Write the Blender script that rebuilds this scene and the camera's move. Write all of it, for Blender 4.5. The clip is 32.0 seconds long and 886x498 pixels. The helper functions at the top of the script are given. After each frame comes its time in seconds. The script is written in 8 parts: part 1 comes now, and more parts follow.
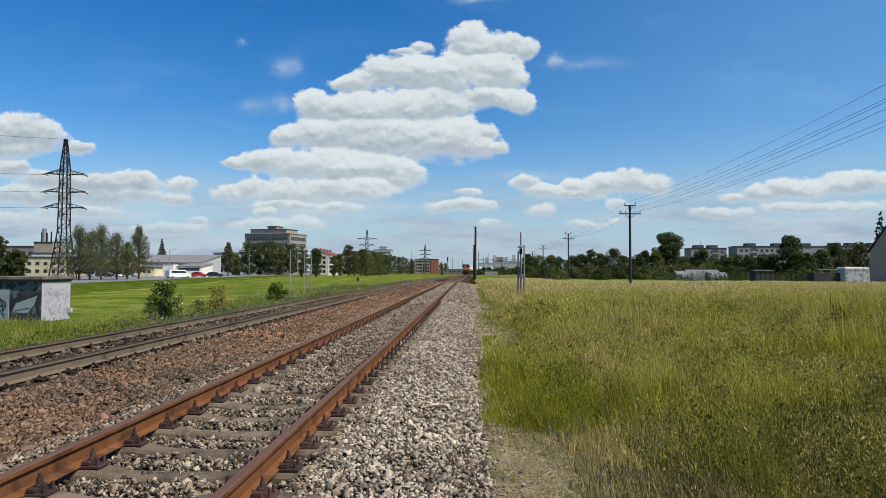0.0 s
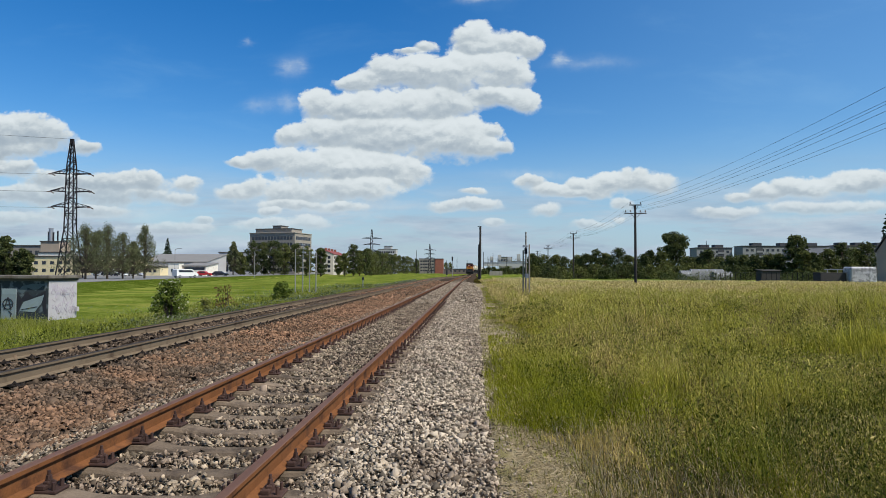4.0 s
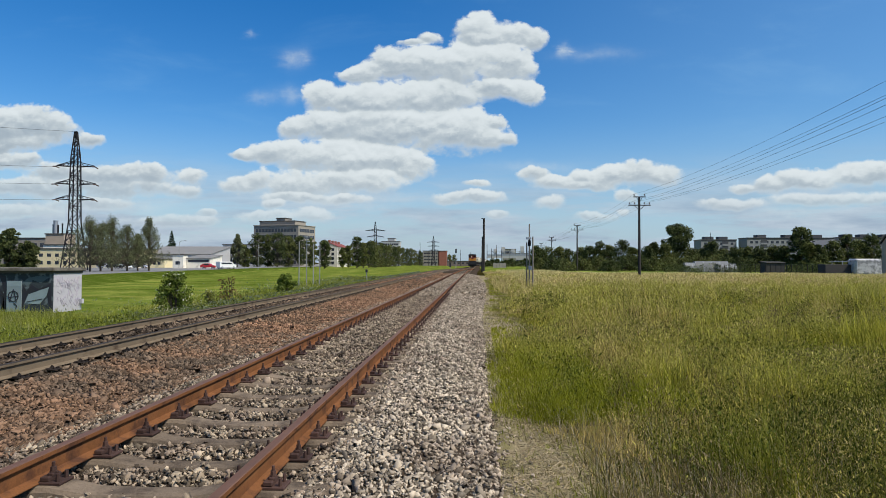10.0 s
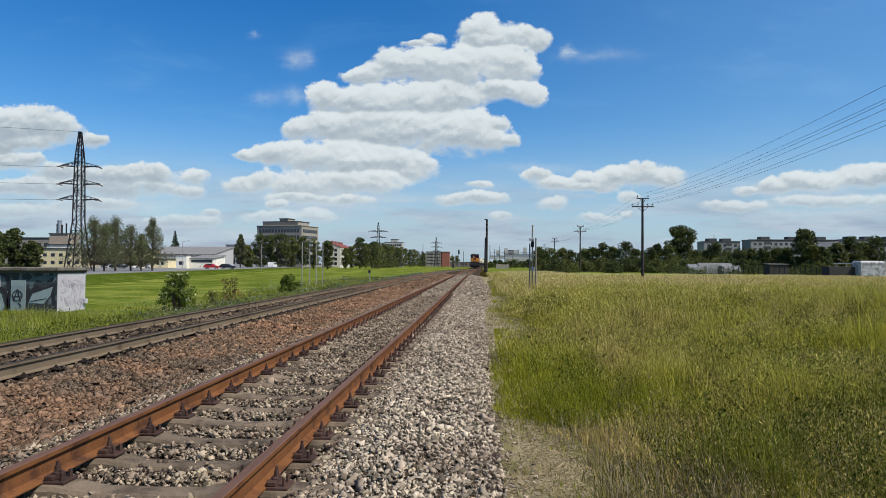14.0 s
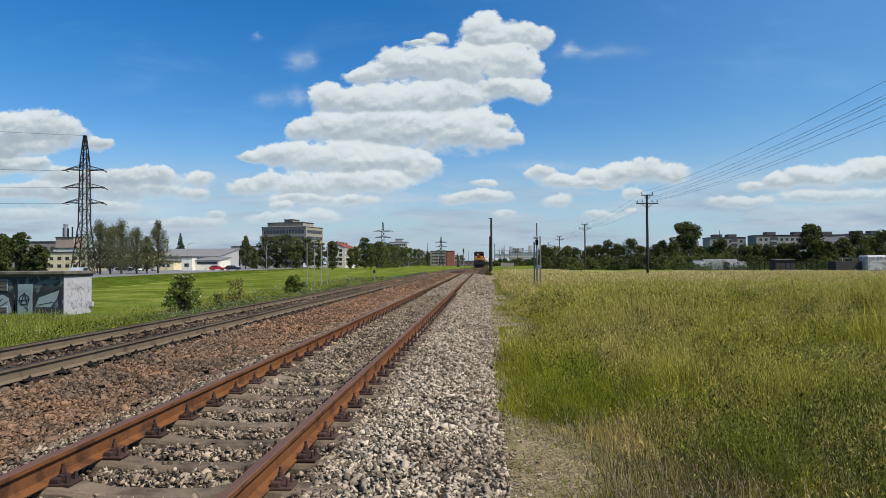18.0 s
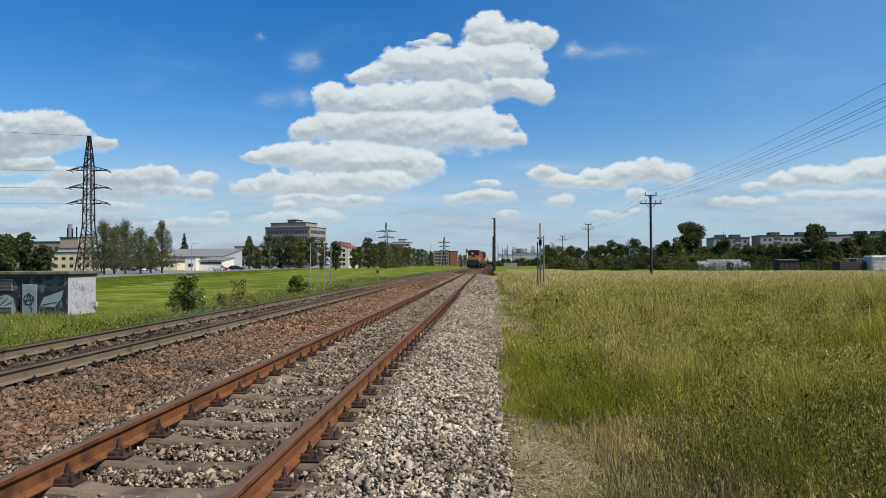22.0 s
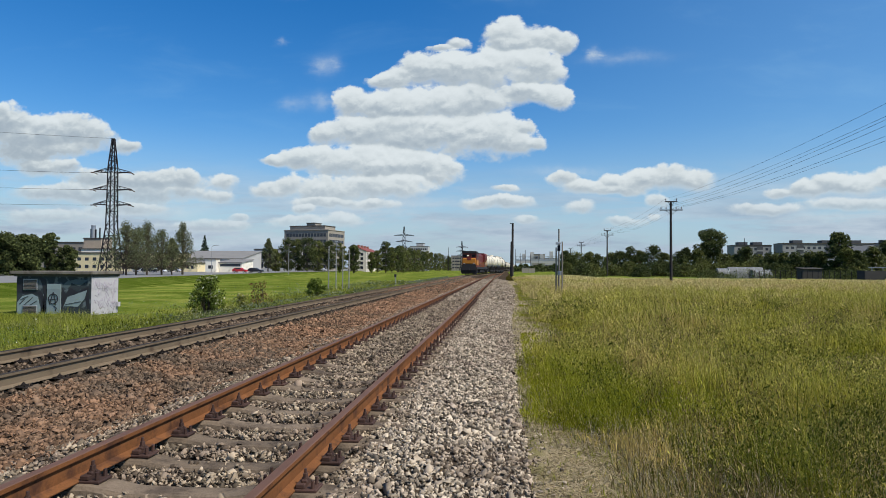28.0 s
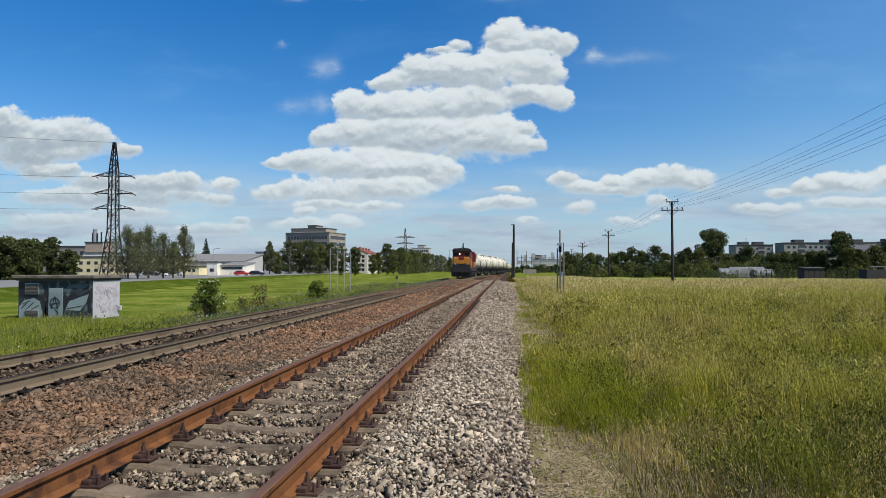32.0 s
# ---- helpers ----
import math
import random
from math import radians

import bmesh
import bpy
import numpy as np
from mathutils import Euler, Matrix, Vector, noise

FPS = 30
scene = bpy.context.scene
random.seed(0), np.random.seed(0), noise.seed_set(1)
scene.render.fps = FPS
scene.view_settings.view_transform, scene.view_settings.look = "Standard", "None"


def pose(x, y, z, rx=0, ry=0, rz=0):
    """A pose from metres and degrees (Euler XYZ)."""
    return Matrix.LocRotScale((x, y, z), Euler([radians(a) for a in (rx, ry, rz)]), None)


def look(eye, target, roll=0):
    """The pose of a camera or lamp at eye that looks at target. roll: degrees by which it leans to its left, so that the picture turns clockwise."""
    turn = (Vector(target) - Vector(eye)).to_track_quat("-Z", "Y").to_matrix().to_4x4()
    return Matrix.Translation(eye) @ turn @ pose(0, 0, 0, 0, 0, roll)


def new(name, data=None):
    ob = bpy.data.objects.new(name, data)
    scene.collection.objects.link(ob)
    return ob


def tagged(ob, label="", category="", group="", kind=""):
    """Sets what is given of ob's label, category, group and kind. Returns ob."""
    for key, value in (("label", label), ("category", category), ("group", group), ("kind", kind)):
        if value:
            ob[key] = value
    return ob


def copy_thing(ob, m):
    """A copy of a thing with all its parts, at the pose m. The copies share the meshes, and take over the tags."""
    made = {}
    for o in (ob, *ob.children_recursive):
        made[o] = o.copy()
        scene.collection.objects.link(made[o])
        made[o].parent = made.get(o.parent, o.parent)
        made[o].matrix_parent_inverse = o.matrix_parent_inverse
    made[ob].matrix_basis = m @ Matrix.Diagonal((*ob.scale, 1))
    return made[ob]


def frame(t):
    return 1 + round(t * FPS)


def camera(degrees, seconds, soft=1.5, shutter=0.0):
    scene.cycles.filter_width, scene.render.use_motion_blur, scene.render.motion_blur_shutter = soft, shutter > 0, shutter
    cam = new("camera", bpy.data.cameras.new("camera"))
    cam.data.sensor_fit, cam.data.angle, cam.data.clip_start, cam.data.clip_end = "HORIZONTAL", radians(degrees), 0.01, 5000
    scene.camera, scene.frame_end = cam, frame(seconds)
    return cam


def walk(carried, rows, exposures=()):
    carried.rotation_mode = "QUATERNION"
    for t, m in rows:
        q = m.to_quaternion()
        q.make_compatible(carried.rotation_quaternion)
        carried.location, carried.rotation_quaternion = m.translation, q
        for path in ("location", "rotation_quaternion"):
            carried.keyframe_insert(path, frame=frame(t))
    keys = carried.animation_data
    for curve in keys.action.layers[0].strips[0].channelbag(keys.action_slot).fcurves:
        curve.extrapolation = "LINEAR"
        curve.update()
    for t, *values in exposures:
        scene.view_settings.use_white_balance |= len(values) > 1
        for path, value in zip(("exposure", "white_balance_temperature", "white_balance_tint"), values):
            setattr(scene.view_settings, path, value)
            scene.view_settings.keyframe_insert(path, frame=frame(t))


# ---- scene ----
cam = camera(68.57, 32.0, soft=0.75)
PATH = [
    (0.0, pose(0.011, -0.008, 1.579, 91.978, -0.160, 2.157)),
    (0.5, pose(0.008, 0.001, 1.577, 92.025, -0.283, 2.188)),
    (1.0, pose(0.003, -0.001, 1.573, 92.023, -0.298, 2.344)),
    (1.5, pose(0.000, -0.004, 1.577, 92.012, -0.384, 2.263)),
    (2.0, pose(-0.002, -0.012, 1.574, 92.146, -0.599, 2.289)),
    (2.5, pose(-0.010, 0.002, 1.573, 92.164, -0.463, 2.500)),
    (3.0, pose(-0.006, -0.010, 1.577, 92.121, -0.235, 2.590)),
    (3.5, pose(-0.009, -0.013, 1.572, 92.004, -0.165, 2.587)),
    (5.5, pose(-0.000, -0.001, 1.575, 91.870, -0.549, 2.591)),
    (6.0, pose(0.003, -0.012, 1.575, 91.841, -0.450, 2.854)),
    (6.5, pose(-0.003, 0.001, 1.573, 91.771, -0.437, 2.928)),
    (7.0, pose(-0.003, -0.006, 1.574, 91.658, -0.428, 2.944)),
    (7.5, pose(-0.002, 0.003, 1.574, 91.571, -0.215, 2.984)),
    (8.0, pose(0.006, -0.006, 1.575, 91.528, -0.160, 2.948)),
    (8.5, pose(0.006, -0.004, 1.572, 91.449, -0.240, 2.890)),
    (9.0, pose(0.004, -0.000, 1.573, 91.357, -0.251, 2.870)),
    (9.5, pose(0.003, 0.007, 1.571, 91.174, -0.157, 2.885)),
    (10.0, pose(0.001, -0.000, 1.574, 91.241, -0.176, 2.890)),
    (10.5, pose(-0.001, 0.002, 1.573, 91.266, -0.386, 2.944)),
    (11.0, pose(-0.004, 0.001, 1.573, 91.423, -0.413, 2.954)),
    (11.5, pose(-0.004, -0.002, 1.572, 91.480, -0.345, 2.964)),
    (12.0, pose(-0.006, -0.009, 1.575, 91.522, -0.391, 3.041)),
    (12.5, pose(-0.014, -0.005, 1.572, 91.565, -0.531, 3.120)),
    (13.0, pose(-0.014, -0.014, 1.575, 91.615, -0.457, 3.177)),
    (13.5, pose(-0.015, -0.009, 1.570, 91.507, -0.450, 3.260)),
    (14.0, pose(-0.008, -0.000, 1.572, 91.324, -0.351, 3.137)),
    (14.5, pose(0.004, -0.006, 1.573, 91.335, -0.312, 3.117)),
    (16.5, pose(0.016, -0.007, 1.574, 91.499, 0.125, 3.397)),
    (17.0, pose(0.019, -0.006, 1.573, 91.239, 0.125, 3.452)),
    (17.5, pose(0.017, 0.009, 1.575, 91.100, 0.279, 3.435)),
    (18.0, pose(0.022, -0.003, 1.573, 91.252, 0.299, 3.572)),
    (18.5, pose(0.024, 0.011, 1.571, 91.201, 0.410, 3.640)),
    (19.0, pose(0.021, 0.013, 1.570, 91.187, 0.329, 3.621)),
    (19.5, pose(0.017, 0.004, 1.573, 91.239, 0.210, 3.472)),
    (20.0, pose(0.011, 0.013, 1.573, 91.310, 0.041, 3.379)),
    (20.5, pose(0.010, -0.000, 1.570, 91.297, 0.051, 3.286)),
    (21.0, pose(0.012, -0.001, 1.573, 91.345, 0.201, 3.419)),
    (21.5, pose(0.014, -0.002, 1.573, 91.355, 0.145, 3.675)),
    (22.0, pose(0.016, 0.002, 1.573, 91.267, 0.282, 3.854)),
    (22.5, pose(0.012, 0.003, 1.572, 91.285, 0.325, 4.004)),
    (23.0, pose(0.008, 0.007, 1.571, 91.207, 0.389, 4.047)),
    (23.5, pose(0.008, 0.008, 1.573, 91.131, 0.290, 4.123)),
    (24.0, pose(0.011, 0.008, 1.573, 91.093, 0.200, 4.179)),
    (24.5, pose(0.003, 0.009, 1.570, 91.241, 0.247, 4.381)),
    (25.0, pose(0.003, 0.007, 1.572, 91.283, 0.300, 4.336)),
    (25.5, pose(-0.004, 0.010, 1.571, 91.330, 0.220, 4.285)),
    (27.5, pose(-0.024, 0.003, 1.574, 91.574, -0.362, 5.244)),
    (28.0, pose(-0.023, -0.001, 1.571, 91.664, -0.368, 5.391)),
    (28.5, pose(-0.029, 0.013, 1.570, 91.528, -0.352, 5.426)),
    (29.0, pose(-0.026, 0.014, 1.567, 91.545, -0.262, 5.418)),
    (29.5, pose(-0.021, 0.002, 1.574, 91.647, -0.104, 5.422)),
    (30.0, pose(-0.020, 0.000, 1.571, 91.809, -0.070, 5.496)),
    (30.5, pose(-0.013, 0.002, 1.569, 91.689, 0.147, 5.671)),
    (31.0, pose(-0.016, 0.006, 1.571, 91.698, 0.158, 5.631)),
    (31.5, pose(-0.017, 0.011, 1.568, 91.755, 0.122, 5.456)),
    (32.0, pose(-0.017, 0.009, 1.573, 91.810, -0.000, 5.513)),
]

walk(cam, PATH)

# ---- sky and sun ----
SUN_AZ, SUN_EL = radians(117), radians(52)   # clockwise from +Y, over the horizon
sun_way = Vector((math.sin(SUN_AZ) * math.cos(SUN_EL), math.cos(SUN_AZ) * math.cos(SUN_EL), math.sin(SUN_EL)))
sun = new("sun", bpy.data.lights.new("sun", "SUN"))
sun.data.energy, sun.data.angle, sun.data.color = 5.0, radians(0.53), (1.0, 0.945, 0.86)
sun.matrix_world = look(sun_way * 200, (0, 0, 0))


class Nodes:
    """A short way to write node trees."""

    def __init__(self, tree):
        self.t = tree

    def add(self, kind, **sets):
        n = self.t.nodes.new(kind)
        for k, v in sets.items():
            if k == "operation":
                n.operation = v
            elif k == "blend":
                n.blend_type = v
            elif k == "data":
                n.data_type = v
        return n

    def link(self, a, b):
        self.t.links.new(a, b)

    def put(self, socket, value):
        if hasattr(value, "is_output"):
            self.t.links.new(value, socket)
        elif value is not None:
            socket.default_value = value

    def math(self, op, a, b=None, c=None, clamp=False):
        n = self.t.nodes.new("ShaderNodeMath")
        n.operation, n.use_clamp = op, clamp
        for i, v in enumerate((a, b, c)):
            self.put(n.inputs[i], v)
        return n.outputs[0]

    def vmath(self, op, a, b=None):
        n = self.t.nodes.new("ShaderNodeVectorMath")
        n.operation = op
        for i, v in enumerate((a, b)):
            self.put(n.inputs[i], v)
        return n.outputs["Value"] if op in ("LENGTH", "DOT_PRODUCT") else n.outputs[0]

    def noise(self, vec, scale, detail=4.0, rough=0.55, dist=0.0, out=0):
        n = self.t.nodes.new("ShaderNodeTexNoise")
        self.put(n.inputs["Vector"], vec)
        n.inputs["Scale"].default_value, n.inputs["Detail"].default_value = scale, detail
        n.inputs["Roughness"].default_value, n.inputs["Distortion"].default_value = rough, dist
        return n.outputs[out]

    def ramp(self, fac, stops):
        n = self.t.nodes.new("ShaderNodeValToRGB")
        self.put(n.inputs[0], fac)
        e = n.color_ramp.elements
        while len(e) < len(stops):
            e.new(0.5)
        for el, (p, c) in zip(e, stops):
            el.position = p
            el.color = (*c, 1) if len(c) == 3 else c
        return n.outputs[0]

    def mix(self, fac, a, b, blend="MIX"):
        n = self.t.nodes.new("ShaderNodeMix")
        n.data_type, n.blend_type = "RGBA", blend
        for i, v in ((0, fac), (6, a), (7, b)):
            self.put(n.inputs[i], (*v, 1) if isinstance(v, tuple) and len(v) == 3 else v)
        return n.outputs[2]

    def span(self, v, a, b, c=0.0, d=1.0, smooth=True):
        n = self.t.nodes.new("ShaderNodeMapRange")
        n.interpolation_type = "SMOOTHSTEP" if smooth else "LINEAR"
        for i, x in enumerate((v, a, b, c, d)):
            self.put(n.inputs[i], x)
        return n.outputs[0]


# cumulus banks: tangent to the right and up of the view along the line, half width, half height
BANK_HIGH = [
    (-0.002, 0.365, 0.033, 0.023), (0.048, 0.357, 0.044, 0.019), (0.087, 0.344, 0.023, 0.015), (0.015, 0.347, 0.04, 0.013),
    (-0.128, 0.313, 0.037, 0.025), (-0.079, 0.312, 0.053, 0.027), (-0.011, 0.31, 0.061, 0.032), (0.045, 0.313, 0.04, 0.026),
    (0.073, 0.3, 0.021, 0.019), (-0.169, 0.296, 0.036, 0.017), (-0.196, 0.294, 0.021, 0.01), (0.048, 0.267, 0.049, 0.015),
    (0.083, 0.262, 0.021, 0.018), (0.018, 0.272, 0.031, 0.011), (-0.243, 0.258, 0.03, 0.024), (-0.201, 0.253, 0.041, 0.023),
    (-0.148, 0.254, 0.049, 0.025), (-0.095, 0.257, 0.046, 0.025), (-0.044, 0.259, 0.046, 0.024), (-0.071, 0.351, 0.019, 0.009),
    (-0.099, 0.344, 0.021, 0.006)]
BANK_MID = [
    (-0.278, 0.21, 0.031, 0.017), (-0.227, 0.217, 0.054, 0.022), (-0.165, 0.214, 0.067, 0.027), (-0.094, 0.208, 0.07, 0.03),
    (-0.027, 0.208, 0.054, 0.033), (0.009, 0.195, 0.037, 0.023), (0.027, 0.218, 0.016, 0.011), (0.044, 0.192, 0.021, 0.009),
    (-0.318, 0.173, 0.04, 0.017), (-0.262, 0.168, 0.052, 0.022), (-0.2, 0.168, 0.061, 0.026), (-0.14, 0.162, 0.05, 0.022),
    (-0.095, 0.152, 0.035, 0.018), (-0.365, 0.17, 0.022, 0.008), (-0.376, 0.124, 0.025, 0.014), (-0.342, 0.129, 0.025, 0.016),
    (-0.3, 0.125, 0.031, 0.018), (-0.253, 0.125, 0.046, 0.018), (-0.183, 0.129, 0.067, 0.018), (-0.29, 0.103, 0.045, 0.008),
    (-0.215, 0.1, 0.05, 0.008), (-0.322, 0.072, 0.049, 0.009), (-0.25, 0.076, 0.036, 0.01), (-0.315, 0.092, 0.016, 0.008)]
BANK_LEFT = [
    (-0.83, 0.239, 0.05, 0.028), (-0.8, 0.207, 0.057, 0.037), (-0.744, 0.219, 0.049, 0.029), (-0.706, 0.223, 0.043, 0.027),
    (-0.67, 0.212, 0.034, 0.022), (-0.617, 0.192, 0.026, 0.011), (-0.729, 0.192, 0.066, 0.016), (-0.757, 0.164, 0.043, 0.015),
    (-0.714, 0.161, 0.019, 0.012), (-0.665, 0.143, 0.041, 0.014), (-0.611, 0.139, 0.037, 0.013), (-0.562, 0.139, 0.052, 0.017),
    (-0.516, 0.139, 0.033, 0.015), (-0.448, 0.138, 0.024, 0.013), (-0.573, 0.118, 0.089, 0.016), (-0.461, 0.111, 0.031, 0.011),
    (-0.671, 0.121, 0.065, 0.016), (-0.741, 0.121, 0.06, 0.013), (-0.48, 0.066, 0.068, 0.009), (-0.439, 0.065, 0.031, 0.007),
    (-0.74, 0.081, 0.081, 0.012), (-0.608, 0.092, 0.065, 0.011), (-0.424, 0.078, 0.014, 0.005)]
BANK_RIGHT = [
    (0.088, 0.138, 0.021, 0.011), (0.122, 0.126, 0.036, 0.011), (0.161, 0.133, 0.019, 0.012), (0.189, 0.128, 0.031, 0.012),
    (0.216, 0.138, 0.034, 0.015), (0.251, 0.142, 0.032, 0.017), (0.289, 0.135, 0.029, 0.015), (0.156, 0.12, 0.056, 0.008),
    (0.003, 0.125, 0.021, 0.007), (-0.001, 0.103, 0.045, 0.01), (-0.047, 0.1, 0.026, 0.009), (0.113, 0.095, 0.025, 0.01),
    (0.229, 0.105, 0.019, 0.009), (0.182, 0.072, 0.028, 0.008), (0.031, 0.076, 0.017, 0.006), (0.224, 0.08, 0.01, 0.005),
    (0.479, 0.129, 0.038, 0.014), (0.516, 0.129, 0.033, 0.014), (0.44, 0.121, 0.028, 0.013), (0.559, 0.134, 0.042, 0.017), (0.6, 0.138, 0.041, 0.019),
    (0.401, 0.115, 0.02, 0.007), (0.508, 0.097, 0.074, 0.009), (0.585, 0.099, 0.049, 0.01), (0.384, 0.09, 0.05, 0.008)]
# torn shreds: the same, and how dense
SHREDS = [
    (0.137, 0.33, 0.011, 0.008, 0.75),    (-0.284, 0.319, 0.022, 0.015, 0.42), (-0.297, 0.262, 0.023, 0.013, 0.36), (-0.338, 0.259, 0.018, 0.011, 0.24), (0.183, 0.32, 0.06, 0.01, 0.2),
    (0.092, 0.149, 0.069, 0.008, 0.24), (-0.353, 0.36, 0.009, 0.005, 0.3), (0.012, 0.426, 0.033, 0.007, 0.5), (-0.337, 0.434, 0.02, 0.006, 0.5),
    (-0.217, 0.434, 0.027, 0.005, 0.4), (-0.254, 0.107, 0.098, 0.012, 0.34), (0.467, 0.077, 0.074, 0.008, 0.4), (-0.183, 0.088, 0.062, 0.007, 0.3),
    (-0.13, 0.103, 0.053, 0.009, 0.26), (-0.545, 0.091, 0.101, 0.013, 0.36)]


def cloud_group():
    """How thick the cloud is towards a point of the sky's tangent plane, and how far down a puff the point lies."""
    tree = bpy.data.node_groups.new("cloud_thickness", "ShaderNodeTree")
    tree.interface.new_socket("Point", in_out="INPUT", socket_type="NodeSocketVector")
    tree.interface.new_socket("Thickness", in_out="OUTPUT", socket_type="NodeSocketFloat")
    tree.interface.new_socket("Under", in_out="OUTPUT", socket_type="NodeSocketFloat")
    tree.interface.new_socket("Wisp", in_out="OUTPUT", socket_type="NodeSocketFloat")
    n = Nodes(tree)
    pt = n.add("NodeGroupInput").outputs[0]
    wob = n.vmath("SUBTRACT", n.noise(pt, 22, 3, 0.55, out=1), (0.5, 0.5, 0.5))
    q = n.vmath("ADD", pt, n.vmath("MULTIPLY", wob, (0.030, 0.018, 0)))
    mass = weight = low = None
    for u, v, a, b in BANK_HIGH + BANK_MID + BANK_RIGHT + BANK_LEFT:
        d = n.vmath("MULTIPLY", n.vmath("SUBTRACT", q, (u, v, 0)), (1 / a, 1 / b, 0))
        w = n.math("POWER", 0.12, n.vmath("DOT_PRODUCT", d, d))
        side = n.math("ADD", n.vmath("DOT_PRODUCT", d, (-0.10, -1.0, 0)), 0.40 if u < -0.45 else 0.0)
        mass = w if mass is None else n.math("ADD", mass, w)
        w2 = n.math("MULTIPLY", w, w)
        s = n.math("MULTIPLY", w2, side)
        low = s if low is None else n.math("ADD", low, s)
        weight = w2 if weight is None else n.math("ADD", weight, w2)

    def billow(p):
        """Rounded heads that crowd one another, at three sizes."""
        warp = n.vmath("MULTIPLY", n.vmath("SUBTRACT", n.noise(p, 60, 4, 0.6, out=1), (0.5, 0.5, 0.5)), (0.022, 0.016, 0))
        cells = n.add("ShaderNodeTexVoronoi")
        cells.feature = "SMOOTH_F1"
        cells.inputs["Scale"].default_value, cells.inputs["Smoothness"].default_value = 34.0, 0.25
        cells.inputs["Detail"].default_value, cells.inputs["Roughness"].default_value, cells.inputs["Lacunarity"].default_value = 2.0, 0.5, 2.3
        n.link(n.vmath("ADD", p, warp), cells.inputs["Vector"])
        return n.math("SUBTRACT", 0.42, cells.outputs["Distance"])

    flat = n.vmath("MULTIPLY", pt, (0.75, 1.15, 0))
    lump = billow(flat)
    above = billow(n.vmath("ADD", flat, (0.0015, 0.0085, 0)))
    fine = n.math("SUBTRACT", n.noise(pt, 40, 9, 0.62), 0.5)
    thick = n.math("ADD", 1.0, n.math("MULTIPLY", n.math("LOGARITHM", n.math("MAXIMUM", mass, 1e-6), 2.71828), 0.236))
    ends = n.add("NodeGroupOutput")
    n.link(n.math("ADD", thick, n.math("ADD", n.math("MULTIPLY", fine, 0.78), n.math("MULTIPLY", lump, 0.42))), ends.inputs[0])
    below = n.math("DIVIDE", low, n.math("MAXIMUM", weight, 1e-5))
    relief = n.math("SUBTRACT", above, lump)
    roll = n.math("SUBTRACT", n.noise(n.vmath("MULTIPLY", pt, (0.6, 1.4, 0)), 15, 3, 0.5), 0.5)
    n.link(n.math("ADD", below, n.math("ADD", n.math("MULTIPLY", relief, 0.9), n.math("ADD", n.math("MULTIPLY", fine, -0.22), n.math("MULTIPLY", roll, -1.3)))), ends.inputs[1])
    wisp = None
    q = n.vmath("ADD", q, n.vmath("MULTIPLY", n.vmath("SUBTRACT", n.noise(n.vmath("MULTIPLY", pt, (0.6, 1.6, 0)), 26, 5, 0.65, out=1), (0.5, 0.5, 0.5)), (0.05, 0.016, 0)))
    for u, v, a, b, dense in SHREDS:
        d = n.vmath("MULTIPLY", n.vmath("SUBTRACT", q, (u, v, 0)), (1 / a, 1 / b, 0))
        w = n.math("MULTIPLY", n.math("POWER", 0.30, n.vmath("DOT_PRODUCT", d, d)), dense)
        wisp = w if wisp is None else n.math("ADD", wisp, w)
    n.link(n.math("MULTIPLY", wisp, n.math("ADD", 1.0, n.math("MULTIPLY", fine, 2.6)), clamp=True), ends.inputs[2])
    return tree


